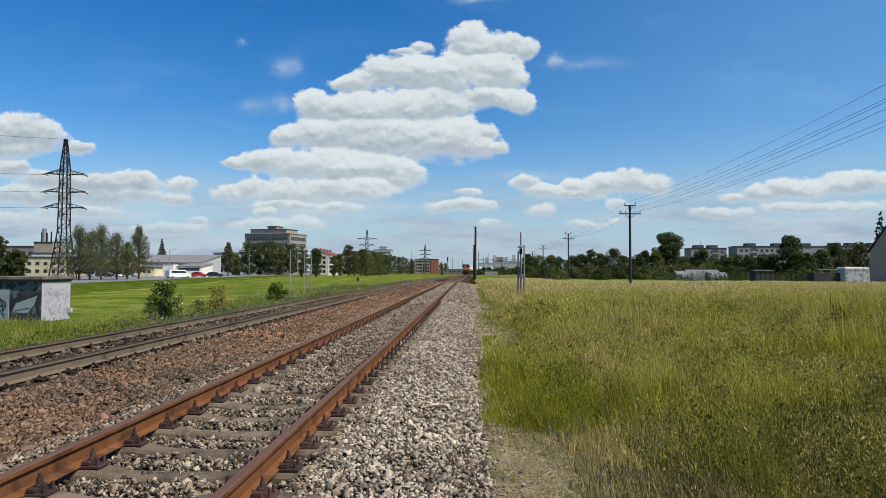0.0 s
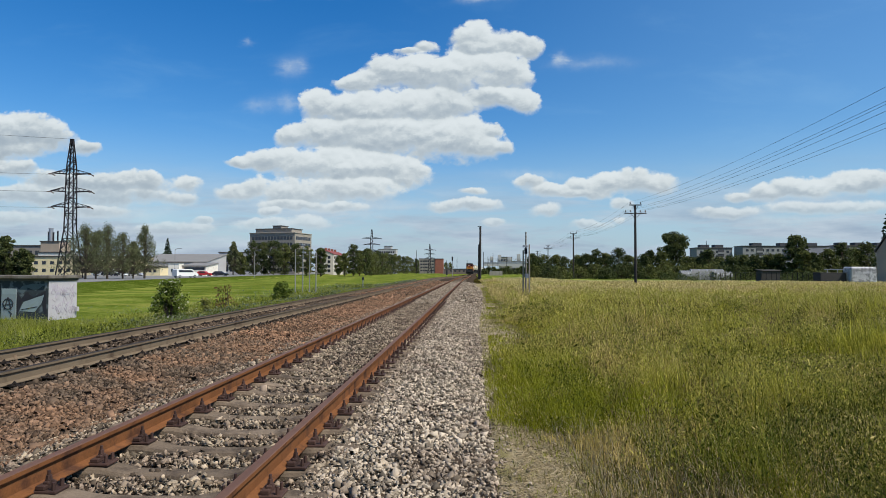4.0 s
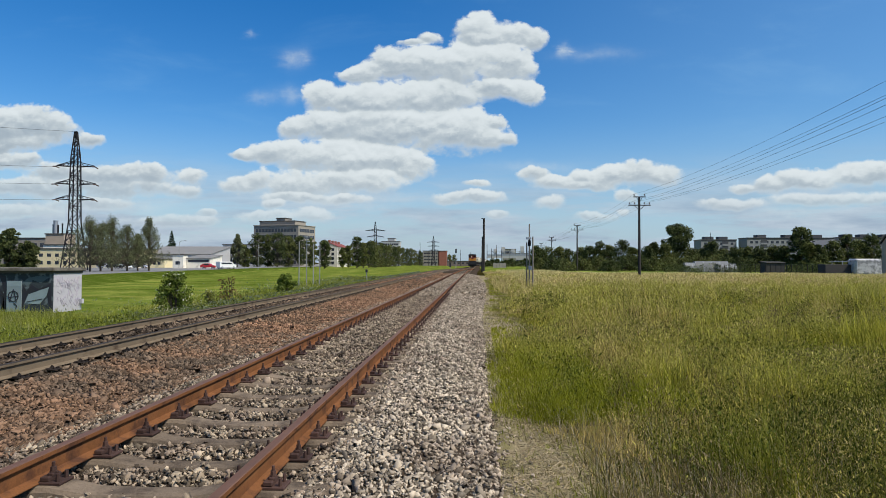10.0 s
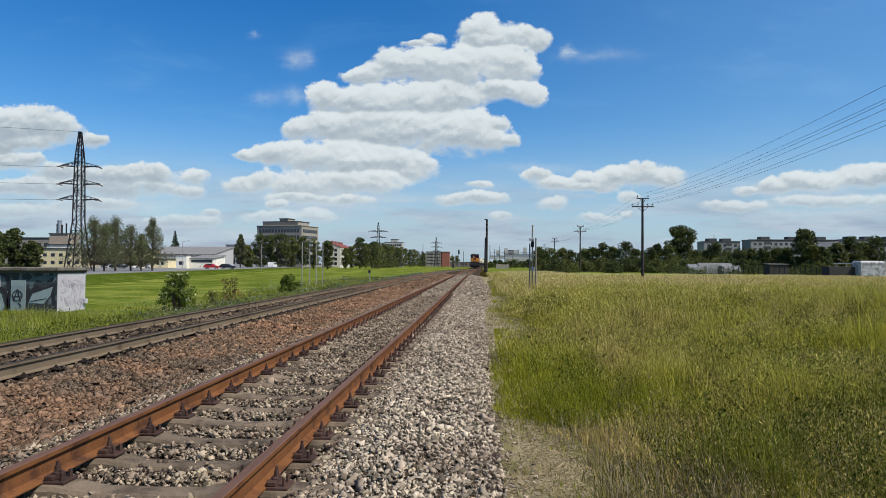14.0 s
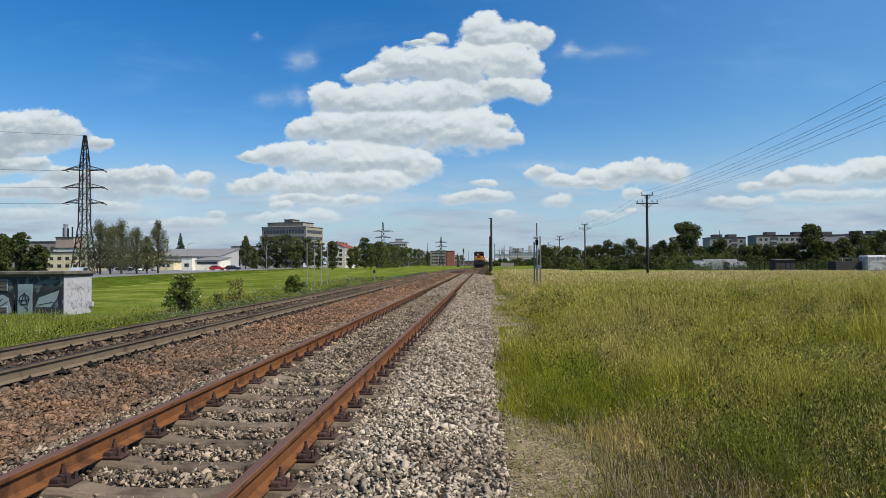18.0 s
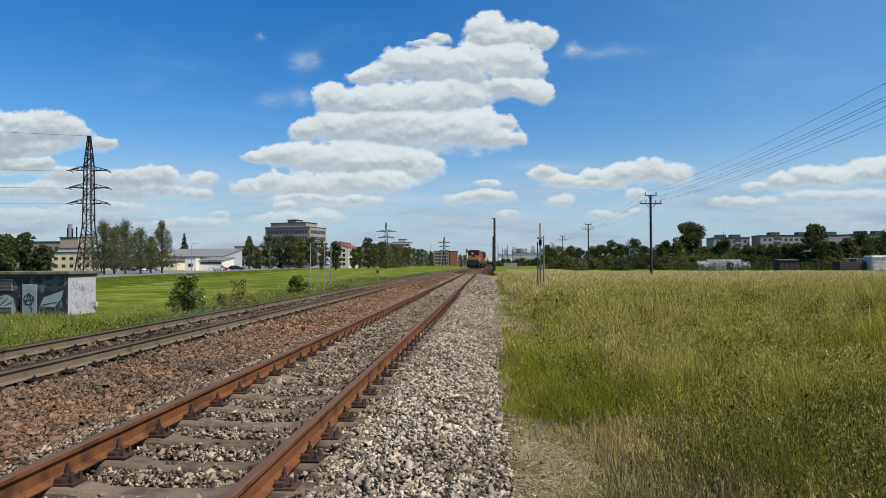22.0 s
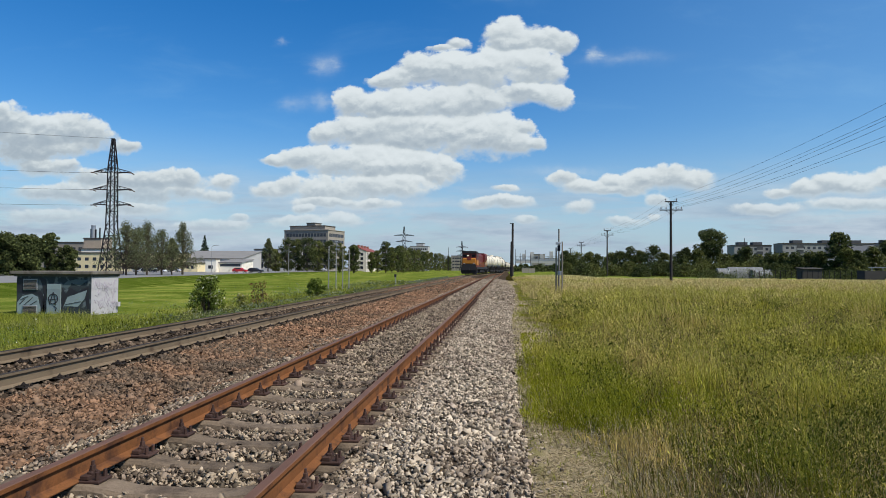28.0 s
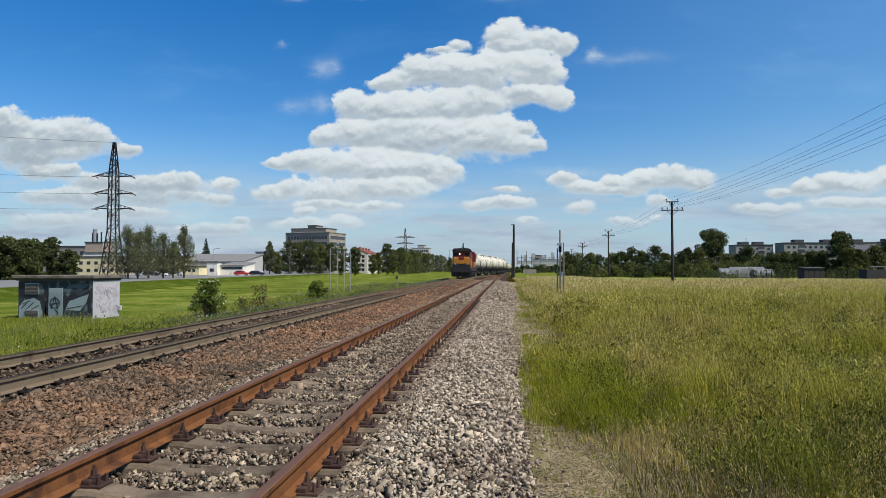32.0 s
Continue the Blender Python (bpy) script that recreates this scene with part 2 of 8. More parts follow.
def make_world():
    world = bpy.data.worlds.new("summer_sky")
    world.use_nodes = True
    scene.world = world
    n = Nodes(world.node_tree)
    world.node_tree.nodes.clear()
    way = n.add("ShaderNodeTexCoord").outputs["Generated"]
    sky = n.add("ShaderNodeTexSky")
    sky.sky_type, sky.sun_disc = "NISHITA", False
    sky.sun_elevation, sky.sun_rotation = SUN_EL, SUN_AZ
    sky.altitude, sky.air_density, sky.dust_density, sky.ozone_density = 0, 1.0, 0.6, 2.5
    hs = n.add("ShaderNodeHueSaturation")
    hs.inputs["Hue"].default_value = 0.506
    hs.inputs["Saturation"].default_value, hs.inputs["Value"].default_value = 1.45, 0.131
    n.link(sky.outputs[0], hs.inputs["Color"])
    sep = n.add("ShaderNodeSeparateXYZ")
    n.link(way, sep.inputs[0])
    x, y, z = sep.outputs
    flat = n.math("MAXIMUM", n.math("ABSOLUTE", y), 0.05)
    com = n.add("ShaderNodeCombineXYZ")
    n.link(n.math("DIVIDE", x, flat), com.inputs[0])
    n.link(n.math("DIVIDE", z, flat), com.inputs[1])
    group = cloud_group()

    def thick(point):
        g = n.add("ShaderNodeGroup")
        g.node_tree = group
        n.link(point, g.inputs[0])
        return g.outputs

    here, under, wisp = thick(com.outputs[0])
    soft = n.math("ADD", n.span(under, -0.5, 0.9, 0.15, 0.36), n.span(z, 0.05, 0.16, 0.14, 0.0))
    cover = n.span(here, n.math("SUBTRACT", 0.30, soft), n.math("ADD", 0.30, soft))
    deep = n.math("MULTIPLY", n.span(under, -0.95, 0.95), n.span(here, 0.25, 0.85, 0.5, 1.0))
    body = n.ramp(deep, [(0.0, (0.80, 0.805, 0.81)), (0.35, (0.69, 0.705, 0.715)), (0.62, (0.55, 0.58, 0.61)), (1.0, (0.40, 0.445, 0.50))])
    # thin high veil, and haze over the horizon
    stretch = n.vmath("MULTIPLY", com.outputs[0], (2.0, 7.0, 0))
    veil = n.math("MULTIPLY", n.span(n.noise(stretch, 1.6, 6, 0.6, 0.4), 0.50, 0.78), 0.10)
    haze = n.span(z, 0.0, 0.22, 1.0, 0.0)
    col = n.mix(n.math("MULTIPLY", haze, 0.75), hs.outputs[0], (0.385, 0.485, 0.63))
    band = n.noise(n.vmath("MULTIPLY", com.outputs[0], (4, 26, 0)), 1.0, 6, 0.58, 0.3)
    streaks = n.math("MULTIPLY", n.span(band, 0.40, 0.58), n.span(z, 0.04, 0.17, 0.92, 0.0))
    grey = n.ramp(n.noise(n.vmath("MULTIPLY", com.outputs[0], (5, 30, 0)), 1.3, 5, 0.6), [(0.35, (0.36, 0.425, 0.535)), (0.65, (0.58, 0.625, 0.70))])
    veil = n.math("ADD", veil, n.span(n.math("DIVIDE", x, flat), -0.25, 0.65, 0.0, 0.16))
    col = n.mix(veil, col, (0.42, 0.66, 0.86))
    col = n.mix(streaks, col, grey)
    body = n.mix(n.span(z, 0.02, 0.15, 0.45, 0.0), body, (0.62, 0.67, 0.72))
    col = n.mix(n.math("MULTIPLY", wisp, 0.9), col, (0.66, 0.70, 0.74))
    col = n.mix(n.math("MULTIPLY", cover, n.span(z, 0.0, 0.13, 0.42, 0.97)), col, body)
    bg = n.add("ShaderNodeBackground")
    col = n.mix(1.0, col, (0.93, 1.0, 1.02), "MULTIPLY")
    n.link(col, bg.inputs[0])
    bg.inputs[1].default_value = 1.0
    n.link(bg.outputs[0], n.add("ShaderNodeOutputWorld").inputs[0])


make_world()
scene.view_settings.exposure = 0.0


# ---- materials ----
def material(name, color, rough=0.8, metal=0.0, vary=0.25, scale=3.0, fine=40.0, bump=0.3, dist=0.01, tint=None, tint_at=(0.5, 0.7), tint_scale=1.0,
             random=0.0, island=0.0, spec=0.4, coord="Object"):
    """A worn surface: its colour varied at two scales, with stains of a second colour and a fine relief."""
    m = bpy.data.materials.new(name)
    m.use_nodes = True
    n = Nodes(m.node_tree)
    b = m.node_tree.nodes["Principled BSDF"]
    vec = n.add("ShaderNodeTexCoord").outputs[coord]
    if coord == "Object" and random:
        info = n.add("ShaderNodeObjectInfo")
        shift = n.vmath("MULTIPLY", info.outputs["Random"], (37.0, 19.0, 11.0))
        vec = n.vmath("ADD", vec, shift)
    big = n.noise(vec, scale, 4, 0.6)
    small = n.noise(vec, fine, 3, 0.6)
    val = n.math("ADD", n.math("MULTIPLY", n.math("SUBTRACT", big, 0.5), vary * 2.2), n.math("MULTIPLY", n.math("SUBTRACT", small, 0.5), vary * 1.6))
    if random:
        val = n.math("ADD", val, n.math("MULTIPLY", n.math("SUBTRACT", n.add("ShaderNodeObjectInfo").outputs["Random"], 0.5), random))
    if island:
        isl = n.add("ShaderNodeNewGeometry").outputs["Random Per Island"]
        val = n.math("ADD", val, n.math("MULTIPLY", n.math("SUBTRACT", isl, 0.5), island))
    gain = n.math("MAXIMUM", n.math("ADD", val, 1.0), 0.34)
    base = (*color, 1.0)
    col = base
    if tint:
        f = n.span(n.noise(vec, tint_scale, 5, 0.62), tint_at[0], tint_at[1])
        col = n.mix(f, base, (*tint, 1.0))
    com = n.add("ShaderNodeCombineXYZ")
    for i in range(3):
        n.link(gain, com.inputs[i])
    col = n.mix(1.0, col, com.outputs[0], "MULTIPLY")
    n.link(col, b.inputs["Base Color"])
    b.inputs["Metallic"].default_value = metal
    b.inputs["Specular IOR Level"].default_value = spec
    n.put(b.inputs["Roughness"], n.math("ADD", n.math("MULTIPLY", small, 0.25), rough - 0.12, clamp=True))
    if bump:
        bp = n.add("ShaderNodeBump")
        bp.inputs["Strength"].default_value, bp.inputs["Distance"].default_value = bump, dist
        n.link(n.math("ADD", small, n.math("MULTIPLY", big, 0.6)), bp.inputs["Height"])
        n.link(bp.outputs[0], b.inputs["Normal"])
    return m


def leafy(name, dark, light, gloss=0.7, scale=0.25, thin=0.25, dry=None, dry_at=(0.55, 0.72), dry_scale=0.2, sheen=0.04, patch=1.1):
    """Leaves and blades: each piece a shade of its own, patches over the whole, some light coming through."""
    m = bpy.data.materials.new(name)
    m.use_nodes = True
    n = Nodes(m.node_tree)
    b = m.node_tree.nodes["Principled BSDF"]
    vec = n.add("ShaderNodeTexCoord").outputs["Object"]
    isl = n.add("ShaderNodeNewGeometry").outputs["Random Per Island"]
    big = n.noise(vec, scale, 4, 0.6)
    f = n.math("ADD", n.math("MULTIPLY", isl, 0.7), n.math("MULTIPLY", n.math("SUBTRACT", big, 0.36), patch), clamp=True)
    col = n.mix(f, (*dark, 1.0), (*light, 1.0))
    if dry:
        g = n.span(n.math("ADD", n.noise(n.vmath("ADD", vec, (40.0, 7.0, 3.0)), dry_scale, 4, 0.65), n.math("MULTIPLY", n.math("SUBTRACT", isl, 0.5), 0.22)), dry_at[0], dry_at[1])
        col = n.mix(g, col, (*dry, 1.0))
    n.link(col, b.inputs["Base Color"])
    b.inputs["Roughness"].default_value = gloss
    b.inputs["Specular IOR Level"].default_value = sheen
    trans = n.add("ShaderNodeBsdfTranslucent")
    n.link(col, trans.inputs[0])
    mixer = n.add("ShaderNodeMixShader")
    mixer.inputs[0].default_value = thin
    n.link(b.outputs[0], mixer.inputs[1])
    n.link(trans.outputs[0], mixer.inputs[2])
    n.link(mixer.outputs[0], m.node_tree.nodes["Material Output"].inputs["Surface"])
    return m


def glow(name, color, strength):
    m = bpy.data.materials.new(name)
    m.use_nodes = True
    b = m.node_tree.nodes["Principled BSDF"]
    b.inputs["Base Color"].default_value = (*color, 1)
    b.inputs["Emission Color"].default_value = (*color, 1)
    b.inputs["Emission Strength"].default_value = strength
    return m


def pane_mat(name, color, rough=0.08):
    m = bpy.data.materials.new(name)
    m.use_nodes = True
    b = m.node_tree.nodes["Principled BSDF"]
    b.inputs["Base Color"].default_value = (*color, 1)
    b.inputs["Roughness"].default_value = rough
    b.inputs["Specular IOR Level"].default_value = 0.6
    return m


RUST = material("rusty_steel", (0.168, 0.070, 0.027), 0.9, 0, 0.42, 2.5, 60, 0.3, 0.002, tint=(0.072, 0.034, 0.020), tint_at=(0.46, 0.70), tint_scale=4, spec=0.08)
RUST_TOP = material("rusty_rail_head", (0.135, 0.070, 0.045), 0.7, 0.1, 0.25, 3, 80, 0.15, 0.002, spec=0.25)
RUST_DARK = material("dark_rusty_iron", (0.062, 0.032, 0.023), 0.8, 0.2, 0.35, 8, 90, 0.3, 0.002, random=0.5)
IRON_BLACK = material("blackened_iron_clip", (0.022, 0.017, 0.014), 0.85, 0, 0.3, 8, 90, 0.3, 0.002, random=0.5, spec=0.15)
RAIL_GREY = material("dusty_rail_steel", (0.165, 0.125, 0.082), 0.9, 0, 0.22, 1.5, 60, 0.2, 0.002, tint=(0.085, 0.060, 0.040), tint_scale=2, spec=0.08)
RAIL_BRIGHT = material("dull_brown_rail_head", (0.040, 0.032, 0.026), 0.8, 0, 0.2, 2, 60, 0.1, 0.001, spec=0.15)
SLEEPER = material("weathered_concrete_sleeper", (0.182, 0.137, 0.094), 0.95, 0, 0.4, 3, 50, 0.7, 0.010, tint=(0.085, 0.064, 0.046), tint_at=(0.42, 0.66), tint_scale=3.5, random=0.4, spec=0.1)
SLEEPER_DARK = material("oil_dark_sleeper", (0.115, 0.090, 0.068), 0.95, 0, 0.3, 3, 50, 0.5, 0.006, random=0.3)
STONE = material("crushed_limestone", (0.345, 0.284, 0.208), 0.95, 0, 0.2, 6, 60, 0.4, 0.004, tint=(0.235, 0.185, 0.135), tint_at=(0.44, 0.64), tint_scale=1.2, island=1.5, spec=0.05)
STONE_DIRTY = material("soiled_limestone", (0.285, 0.226, 0.155), 0.95, 0, 0.2, 6, 60, 0.4, 0.004, tint=(0.175, 0.132, 0.094), tint_at=(0.40, 0.60), tint_scale=2.0, island=1.65, spec=0.08)
STONE_FAR = material("mixed_limestone", (0.33, 0.272, 0.198), 0.95, 0, 0.2, 6, 60, 0.4, 0.004, tint=(0.215, 0.163, 0.112), tint_at=(0.42, 0.62), tint_scale=1.2, island=1.15, spec=0.10)
STONE_RUSTY = material("rust_dusted_ballast", (0.262, 0.150, 0.088), 0.95, 0, 0.2, 6, 60, 0.4, 0.004, tint=(0.160, 0.103, 0.063), tint_at=(0.36, 0.66), tint_scale=0.5, island=1.3, spec=0.04)
STONE_DARK = material("oil_brown_ballast", (0.150, 0.108, 0.073), 0.95, 0, 0.2, 6, 60, 0.4, 0.004, tint=(0.092, 0.068, 0.048), tint_at=(0.42, 0.60), tint_scale=0.6, island=1.2, spec=0.06)
STONE_BROWN = material("rust_brown_ballast", (0.200, 0.118, 0.070), 0.95, 0, 0.2, 6, 60, 0.4, 0.004, tint=(0.118, 0.086, 0.059), tint_at=(0.38, 0.60), tint_scale=0.6, island=1.25, spec=0.06)
# bed colour darkened to stand for shadow in the gaps between stones
BED = material("shade_dark_bed_grit", (0.060, 0.044, 0.031), 1.0, 0, 0.6, 1.2, 22, 1.0, 0.03, tint=(0.036, 0.027, 0.020), tint_scale=0.6, spec=0.0)
DIRT = material("trodden_sandy_dirt", (0.300, 0.238, 0.140), 1.0, 0, 0.5, 1.5, 45, 0.7, 0.02, tint=(0.190, 0.160, 0.070), tint_at=(0.40, 0.60), tint_scale=2.2, spec=0.0)
# dark soil, blackened further for the shade between grass blades
GROUND = material("shade_dark_grassy_soil", (0.026, 0.022, 0.005), 1.0, 0, 0.45, 0.15, 6, 0.6, 0.05, tint=(0.055, 0.043, 0.012), tint_at=(0.45, 0.65), tint_scale=0.08, spec=0.0)
LAWN = material("mown_lawn", (0.092, 0.128, 0.017), 1.0, 0, 0.6, 0.12, 3.5, 0.5, 0.04, tint=(0.215, 0.225, 0.045), tint_at=(0.42, 0.66), tint_scale=0.22, spec=0.0)
BANK = material("rough_bank_grass", (0.058, 0.084, 0.010), 1.0, 0, 0.5, 0.3, 3.5, 0.6, 0.06, tint=(0.10, 0.125, 0.02), tint_at=(0.45, 0.65), tint_scale=0.35, spec=0.0)
ASPHALT = material("pale_asphalt", (0.20, 0.195, 0.18), 0.9, 0, 0.15, 0.3, 20, 0.3, 0.01, spec=0.2)
BARK = material("grey_brown_bark", (0.085, 0.065, 0.048), 0.95, 0, 0.4, 2, 14, 0.7, 0.03)
WOOD_POLE = material("tarred_wooden_pole", (0.036, 0.030, 0.026), 0.9, 0, 0.35, 1.5, 30, 0.5, 0.01)
PALE_POLE = material("grey_weathered_pole", (0.27, 0.27, 0.26), 0.8, 0.2, 0.2, 1.5, 30, 0.3, 0.005)
POST_GREY = material("dull_steel_post", (0.225, 0.200, 0.160), 0.8, 0, 0.2, 1.5, 30, 0.3, 0.005, spec=0.2)
STEEL = material("weathered_lattice_steel", (0.018, 0.018, 0.021), 0.9, 0, 0.25, 0.8, 12, 0.2, 0.01, tint=(0.036, 0.024, 0.019), tint_at=(0.55, 0.7), tint_scale=0.4, spec=0.2)
GALV = material("galvanised_steel", (0.33, 0.35, 0.37), 0.5, 0.5, 0.15, 3, 40, 0.1, 0.003)
WIRE = material("dark_wire", (0.05, 0.05, 0.055), 0.6, 0.4, 0.1, 1, 5, 0)
PORCELAIN = material("brown_porcelain", (0.09, 0.06, 0.05), 0.3, 0, 0.1, 5, 40, 0)


# ---- mesh helpers ----
class Form:
    """Gathers the faces of one mesh; every face may carry one of several materials."""

    def __init__(self):
        self.v, self.f, self.m = [], [], []

    def add(self, verts, faces, mi=0):
        o = len(self.v)
        self.v.extend(tuple(p) for p in verts)
        for f in faces:
            self.f.append([i + o for i in f])
            self.m.append(mi)
        return self

    def box(self, x0, y0, z0, x1, y1, z1, c=0.0, mi=0):
        """A box with its edges cut by c."""
        if c <= 0:
            v = [(x, y, z) for z in (z0, z1) for y in (y0, y1) for x in (x0, x1)]
            return self.add(v, [(0, 2, 3, 1), (4, 5, 7, 6), (0, 1, 5, 4), (2, 6, 7, 3), (0, 4, 6, 2), (1, 3, 7, 5)], mi)
        lo, hi = (x0, y0, z0), (x1, y1, z1)
        idx, v = {}, []
        for sx in (0, 1):
            for sy in (0, 1):
                for sz in (0, 1):
                    s = (sx, sy, sz)
                    for ax in range(3):
                        p = [(lo[k] + (c if k != ax else 0)) if s[k] == 0 else (hi[k] - (c if k != ax else 0)) for k in range(3)]
                        idx[s, ax] = len(v)
                        v.append(p)
        f = []
        for ax in range(3):
            a, b = [k for k in range(3) if k != ax]
            for side in (0, 1):
                q = []
                for sa, sb in ((0, 0), (1, 0), (1, 1), (0, 1)):
                    s = [0, 0, 0]
                    s[ax], s[a], s[b] = side, sa, sb
                    q.append(idx[tuple(s), ax])
                f.append(q if (side == 1) == (ax != 1) else q[::-1])
            for sa in (0, 1):
                for sb in (0, 1):
                    s0, s1 = [0, 0, 0], [0, 0, 0]
                    s0[a] = s1[a] = sa
                    s0[b] = s1[b] = sb
                    s0[ax], s1[ax] = 0, 1
                    f.append([idx[tuple(s0), a], idx[tuple(s1), a], idx[tuple(s1), b], idx[tuple(s0), b]])
        for sx in (0, 1):
            for sy in (0, 1):
                for sz in (0, 1):
                    f.append([idx[(sx, sy, sz), k] for k in range(3)])
        return self.add(v, f, mi)

    def rod(self, p, q, r0, r1=None, seg=8, cap=True, mi=0):
        """A round bar from p to q."""
        p, q = Vector(p), Vector(q)
        r1 = r0 if r1 is None else r1
        d = (q - p).normalized()
        a = d.orthogonal().normalized()
        b = d.cross(a)
        v = []
        for c, r in ((p, r0), (q, r1)):
            for i in range(seg):
                t = 2 * math.pi * i / seg
                v.append(c + a * (r * math.cos(t)) + b * (r * math.sin(t)))
        f = [(i, (i + 1) % seg, seg + (i + 1) % seg, seg + i) for i in range(seg)]
        if cap:
            f += [list(range(seg))[::-1], list(range(seg, 2 * seg))]
        return self.add(v, f, mi)

    def tube(self, pts, radii, seg=6, mi=0):
        """One bent bar through several points."""
        v, f = [], []
        for i, p in enumerate(pts):
            d = (Vector(pts[min(i + 1, len(pts) - 1)]) - Vector(pts[max(i - 1, 0)])).normalized()
            a = d.cross(Vector((0.31, 0.95, 0.02))).normalized()
            b = d.cross(a)
            for k in range(seg):
                t = 2 * math.pi * (k + 0.5) / seg
                v.append(Vector(p) + a * (radii[i] * math.cos(t)) + b * (radii[i] * math.sin(t)))
        for i in range(len(pts) - 1):
            f += [(i * seg + k, i * seg + (k + 1) % seg, (i + 1) * seg + (k + 1) % seg, (i + 1) * seg + k) for k in range(seg)]
        f += [list(range(seg))[::-1], list(range((len(pts) - 1) * seg, len(pts) * seg))]
        return self.add(v, f, mi)

    def bar(self, p, q, w, h=None, mi=0):
        """A square bar from p to q."""
        return self.rod(p, q, w * 0.7071, (h or w) * 0.7071, 4, True, mi)

    def lathe(self, rings, axis="z", at=(0, 0, 0), seg=16, mi=0):
        """Rings of (along, radius) turned about an axis."""
        v = []
        for s, r in rings:
            for i in range(seg):
                t = 2 * math.pi * i / seg
                c, d = r * math.cos(t), r * math.sin(t)
                p = {"z": (c, d, s), "y": (c, s, d), "x": (s, c, d)}[axis]
                v.append((p[0] + at[0], p[1] + at[1], p[2] + at[2]))
        f = []
        for k in range(len(rings) - 1):
            for i in range(seg):
                f.append((k * seg + i, k * seg + (i + 1) % seg, (k + 1) * seg + (i + 1) % seg, (k + 1) * seg + i))
        f += [list(range(seg))[::-1], list(range((len(rings) - 1) * seg, len(rings) * seg))]
        return self.add(v, f, mi)

    def prism(self, outline, axis, a, b, mi=0):
        """An outline in two axes, drawn out along the third from a to b."""
        k = len(outline)

        def at(p, s):
            return {"x": (s, p[0], p[1]), "y": (p[0], s, p[1]), "z": (p[0], p[1], s)}[axis]

        v = [at(p, a) for p in outline] + [at(p, b) for p in outline]
        f = [(i, (i + 1) % k, k + (i + 1) % k, k + i) for i in range(k)] + [list(range(k))[::-1], list(range(k, 2 * k))]
        return self.add(v, f, mi)

    def sweep(self, outline, path, mi=0, closed=True):
        """An outline of (sideways, up) carried along a path of (x, y, z) that runs on in y."""
        k, v, f = len(outline), [], []
        for i, p in enumerate(path):
            a, b = path[max(i - 1, 0)], path[min(i + 1, len(path) - 1)]
            dx, dy = b[0] - a[0], b[1] - a[1]
            ln = math.hypot(dx, dy)
            nx, ny = dy / ln, -dx / ln
            for s, u in outline:
                v.append((p[0] + nx * s, p[1] + ny * s, p[2] + u))
        last = k if closed else k - 1
        for i in range(len(path) - 1):
            for j in range(last):
                f.append((i * k + j, i * k + (j + 1) % k, (i + 1) * k + (j + 1) % k, (i + 1) * k + j))
        if closed:
            f += [list(range(k))[::-1], list(range((len(path) - 1) * k, len(path) * k))]
        return self.add(v, f, mi)

    def mesh(self, name, mats, smooth=False):
        me = bpy.data.meshes.new(name)
        me.from_pydata(self.v, [], self.f)
        for m in mats if isinstance(mats, (list, tuple)) else [mats]:
            me.materials.append(m)
        me.polygons.foreach_set("material_index", self.m)
        if smooth:
            me.polygons.foreach_set("use_smooth", [True] * len(self.f))
        bm = bmesh.new()
        bm.from_mesh(me)
        bmesh.ops.recalc_face_normals(bm, faces=bm.faces)
        bm.to_mesh(me)
        bm.free()
        return me


def quick_mesh(name, verts, faces, mat, smooth=False):
    """A mesh from arrays: verts (n, 3), faces (m, 3) or (m, 4)."""
    me = bpy.data.meshes.new(name)
    k = faces.shape[1]
    me.vertices.add(len(verts))
    me.vertices.foreach_set("co", verts.astype(np.float32).ravel())
    me.loops.add(faces.size)
    me.loops.foreach_set("vertex_index", faces.astype(np.int32).ravel())
    me.polygons.add(len(faces))
    me.polygons.foreach_set("loop_start", np.arange(0, faces.size, k, dtype=np.int32))
    if smooth:
        me.polygons.foreach_set("use_smooth", np.ones(len(faces), dtype=bool))
    me.update(calc_edges=True)
    me.materials.append(mat)
    return me


def thing(name, label, category, group="", at=(0, 0, 0), turn=0.0, kind=""):
    ob = new(name)
    ob.empty_display_size = 0.2
    ob.matrix_basis = pose(*at, 0, 0, turn)
    return tagged(ob, label, category, group, kind)


def part(name, form, mat, parent, label="", smooth=False, at=None, kind=""):
    me = form if isinstance(form, bpy.types.Mesh) else form.mesh(name, mat, smooth)
    ob = new(name, me)
    ob.parent = parent
    if at is not None:
        ob.matrix_basis = at if isinstance(at, Matrix) else pose(*at)
    return tagged(ob, label, kind=kind)


def solo(name, form, mat, label="", category="", group="", kind="", smooth=False):
    me = form if isinstance(form, bpy.types.Mesh) else form.mesh(name, mat, smooth)
    return tagged(new(name, me), label, category, group, kind)


# ---- the two lines of rails ----
def ease(a, b, t):
    t = min(max((t - a) / (b - a), 0.0), 1.0)
    return t * t * (3 - 2 * t)


def joint_x(y):
    """The single line that both tracks run into, bending away to the right."""
    t = min(max(y - 250.0, 0.0), 90.0)
    return -1.25 + 0.035 * (t * t / 180.0 + max(y - 340.0, 0.0))


def near_x(y):
    return -2.34 + (joint_x(y) + 2.34) * ease(110, 190, y)


def main_x(y):
    return -6.86 + (joint_x(y) + 6.86) * ease(118, 196, y)


HEAD_NEAR, HEAD_MAIN, GAUGE = 0.19, 0.255, 1.595


def far_steps(a, b, near=1.0, grow=0.02):
    out, y = [], a
    while y < b:
        out.append(y)
        y += near + grow * max(y, 0)
    return out + [b]


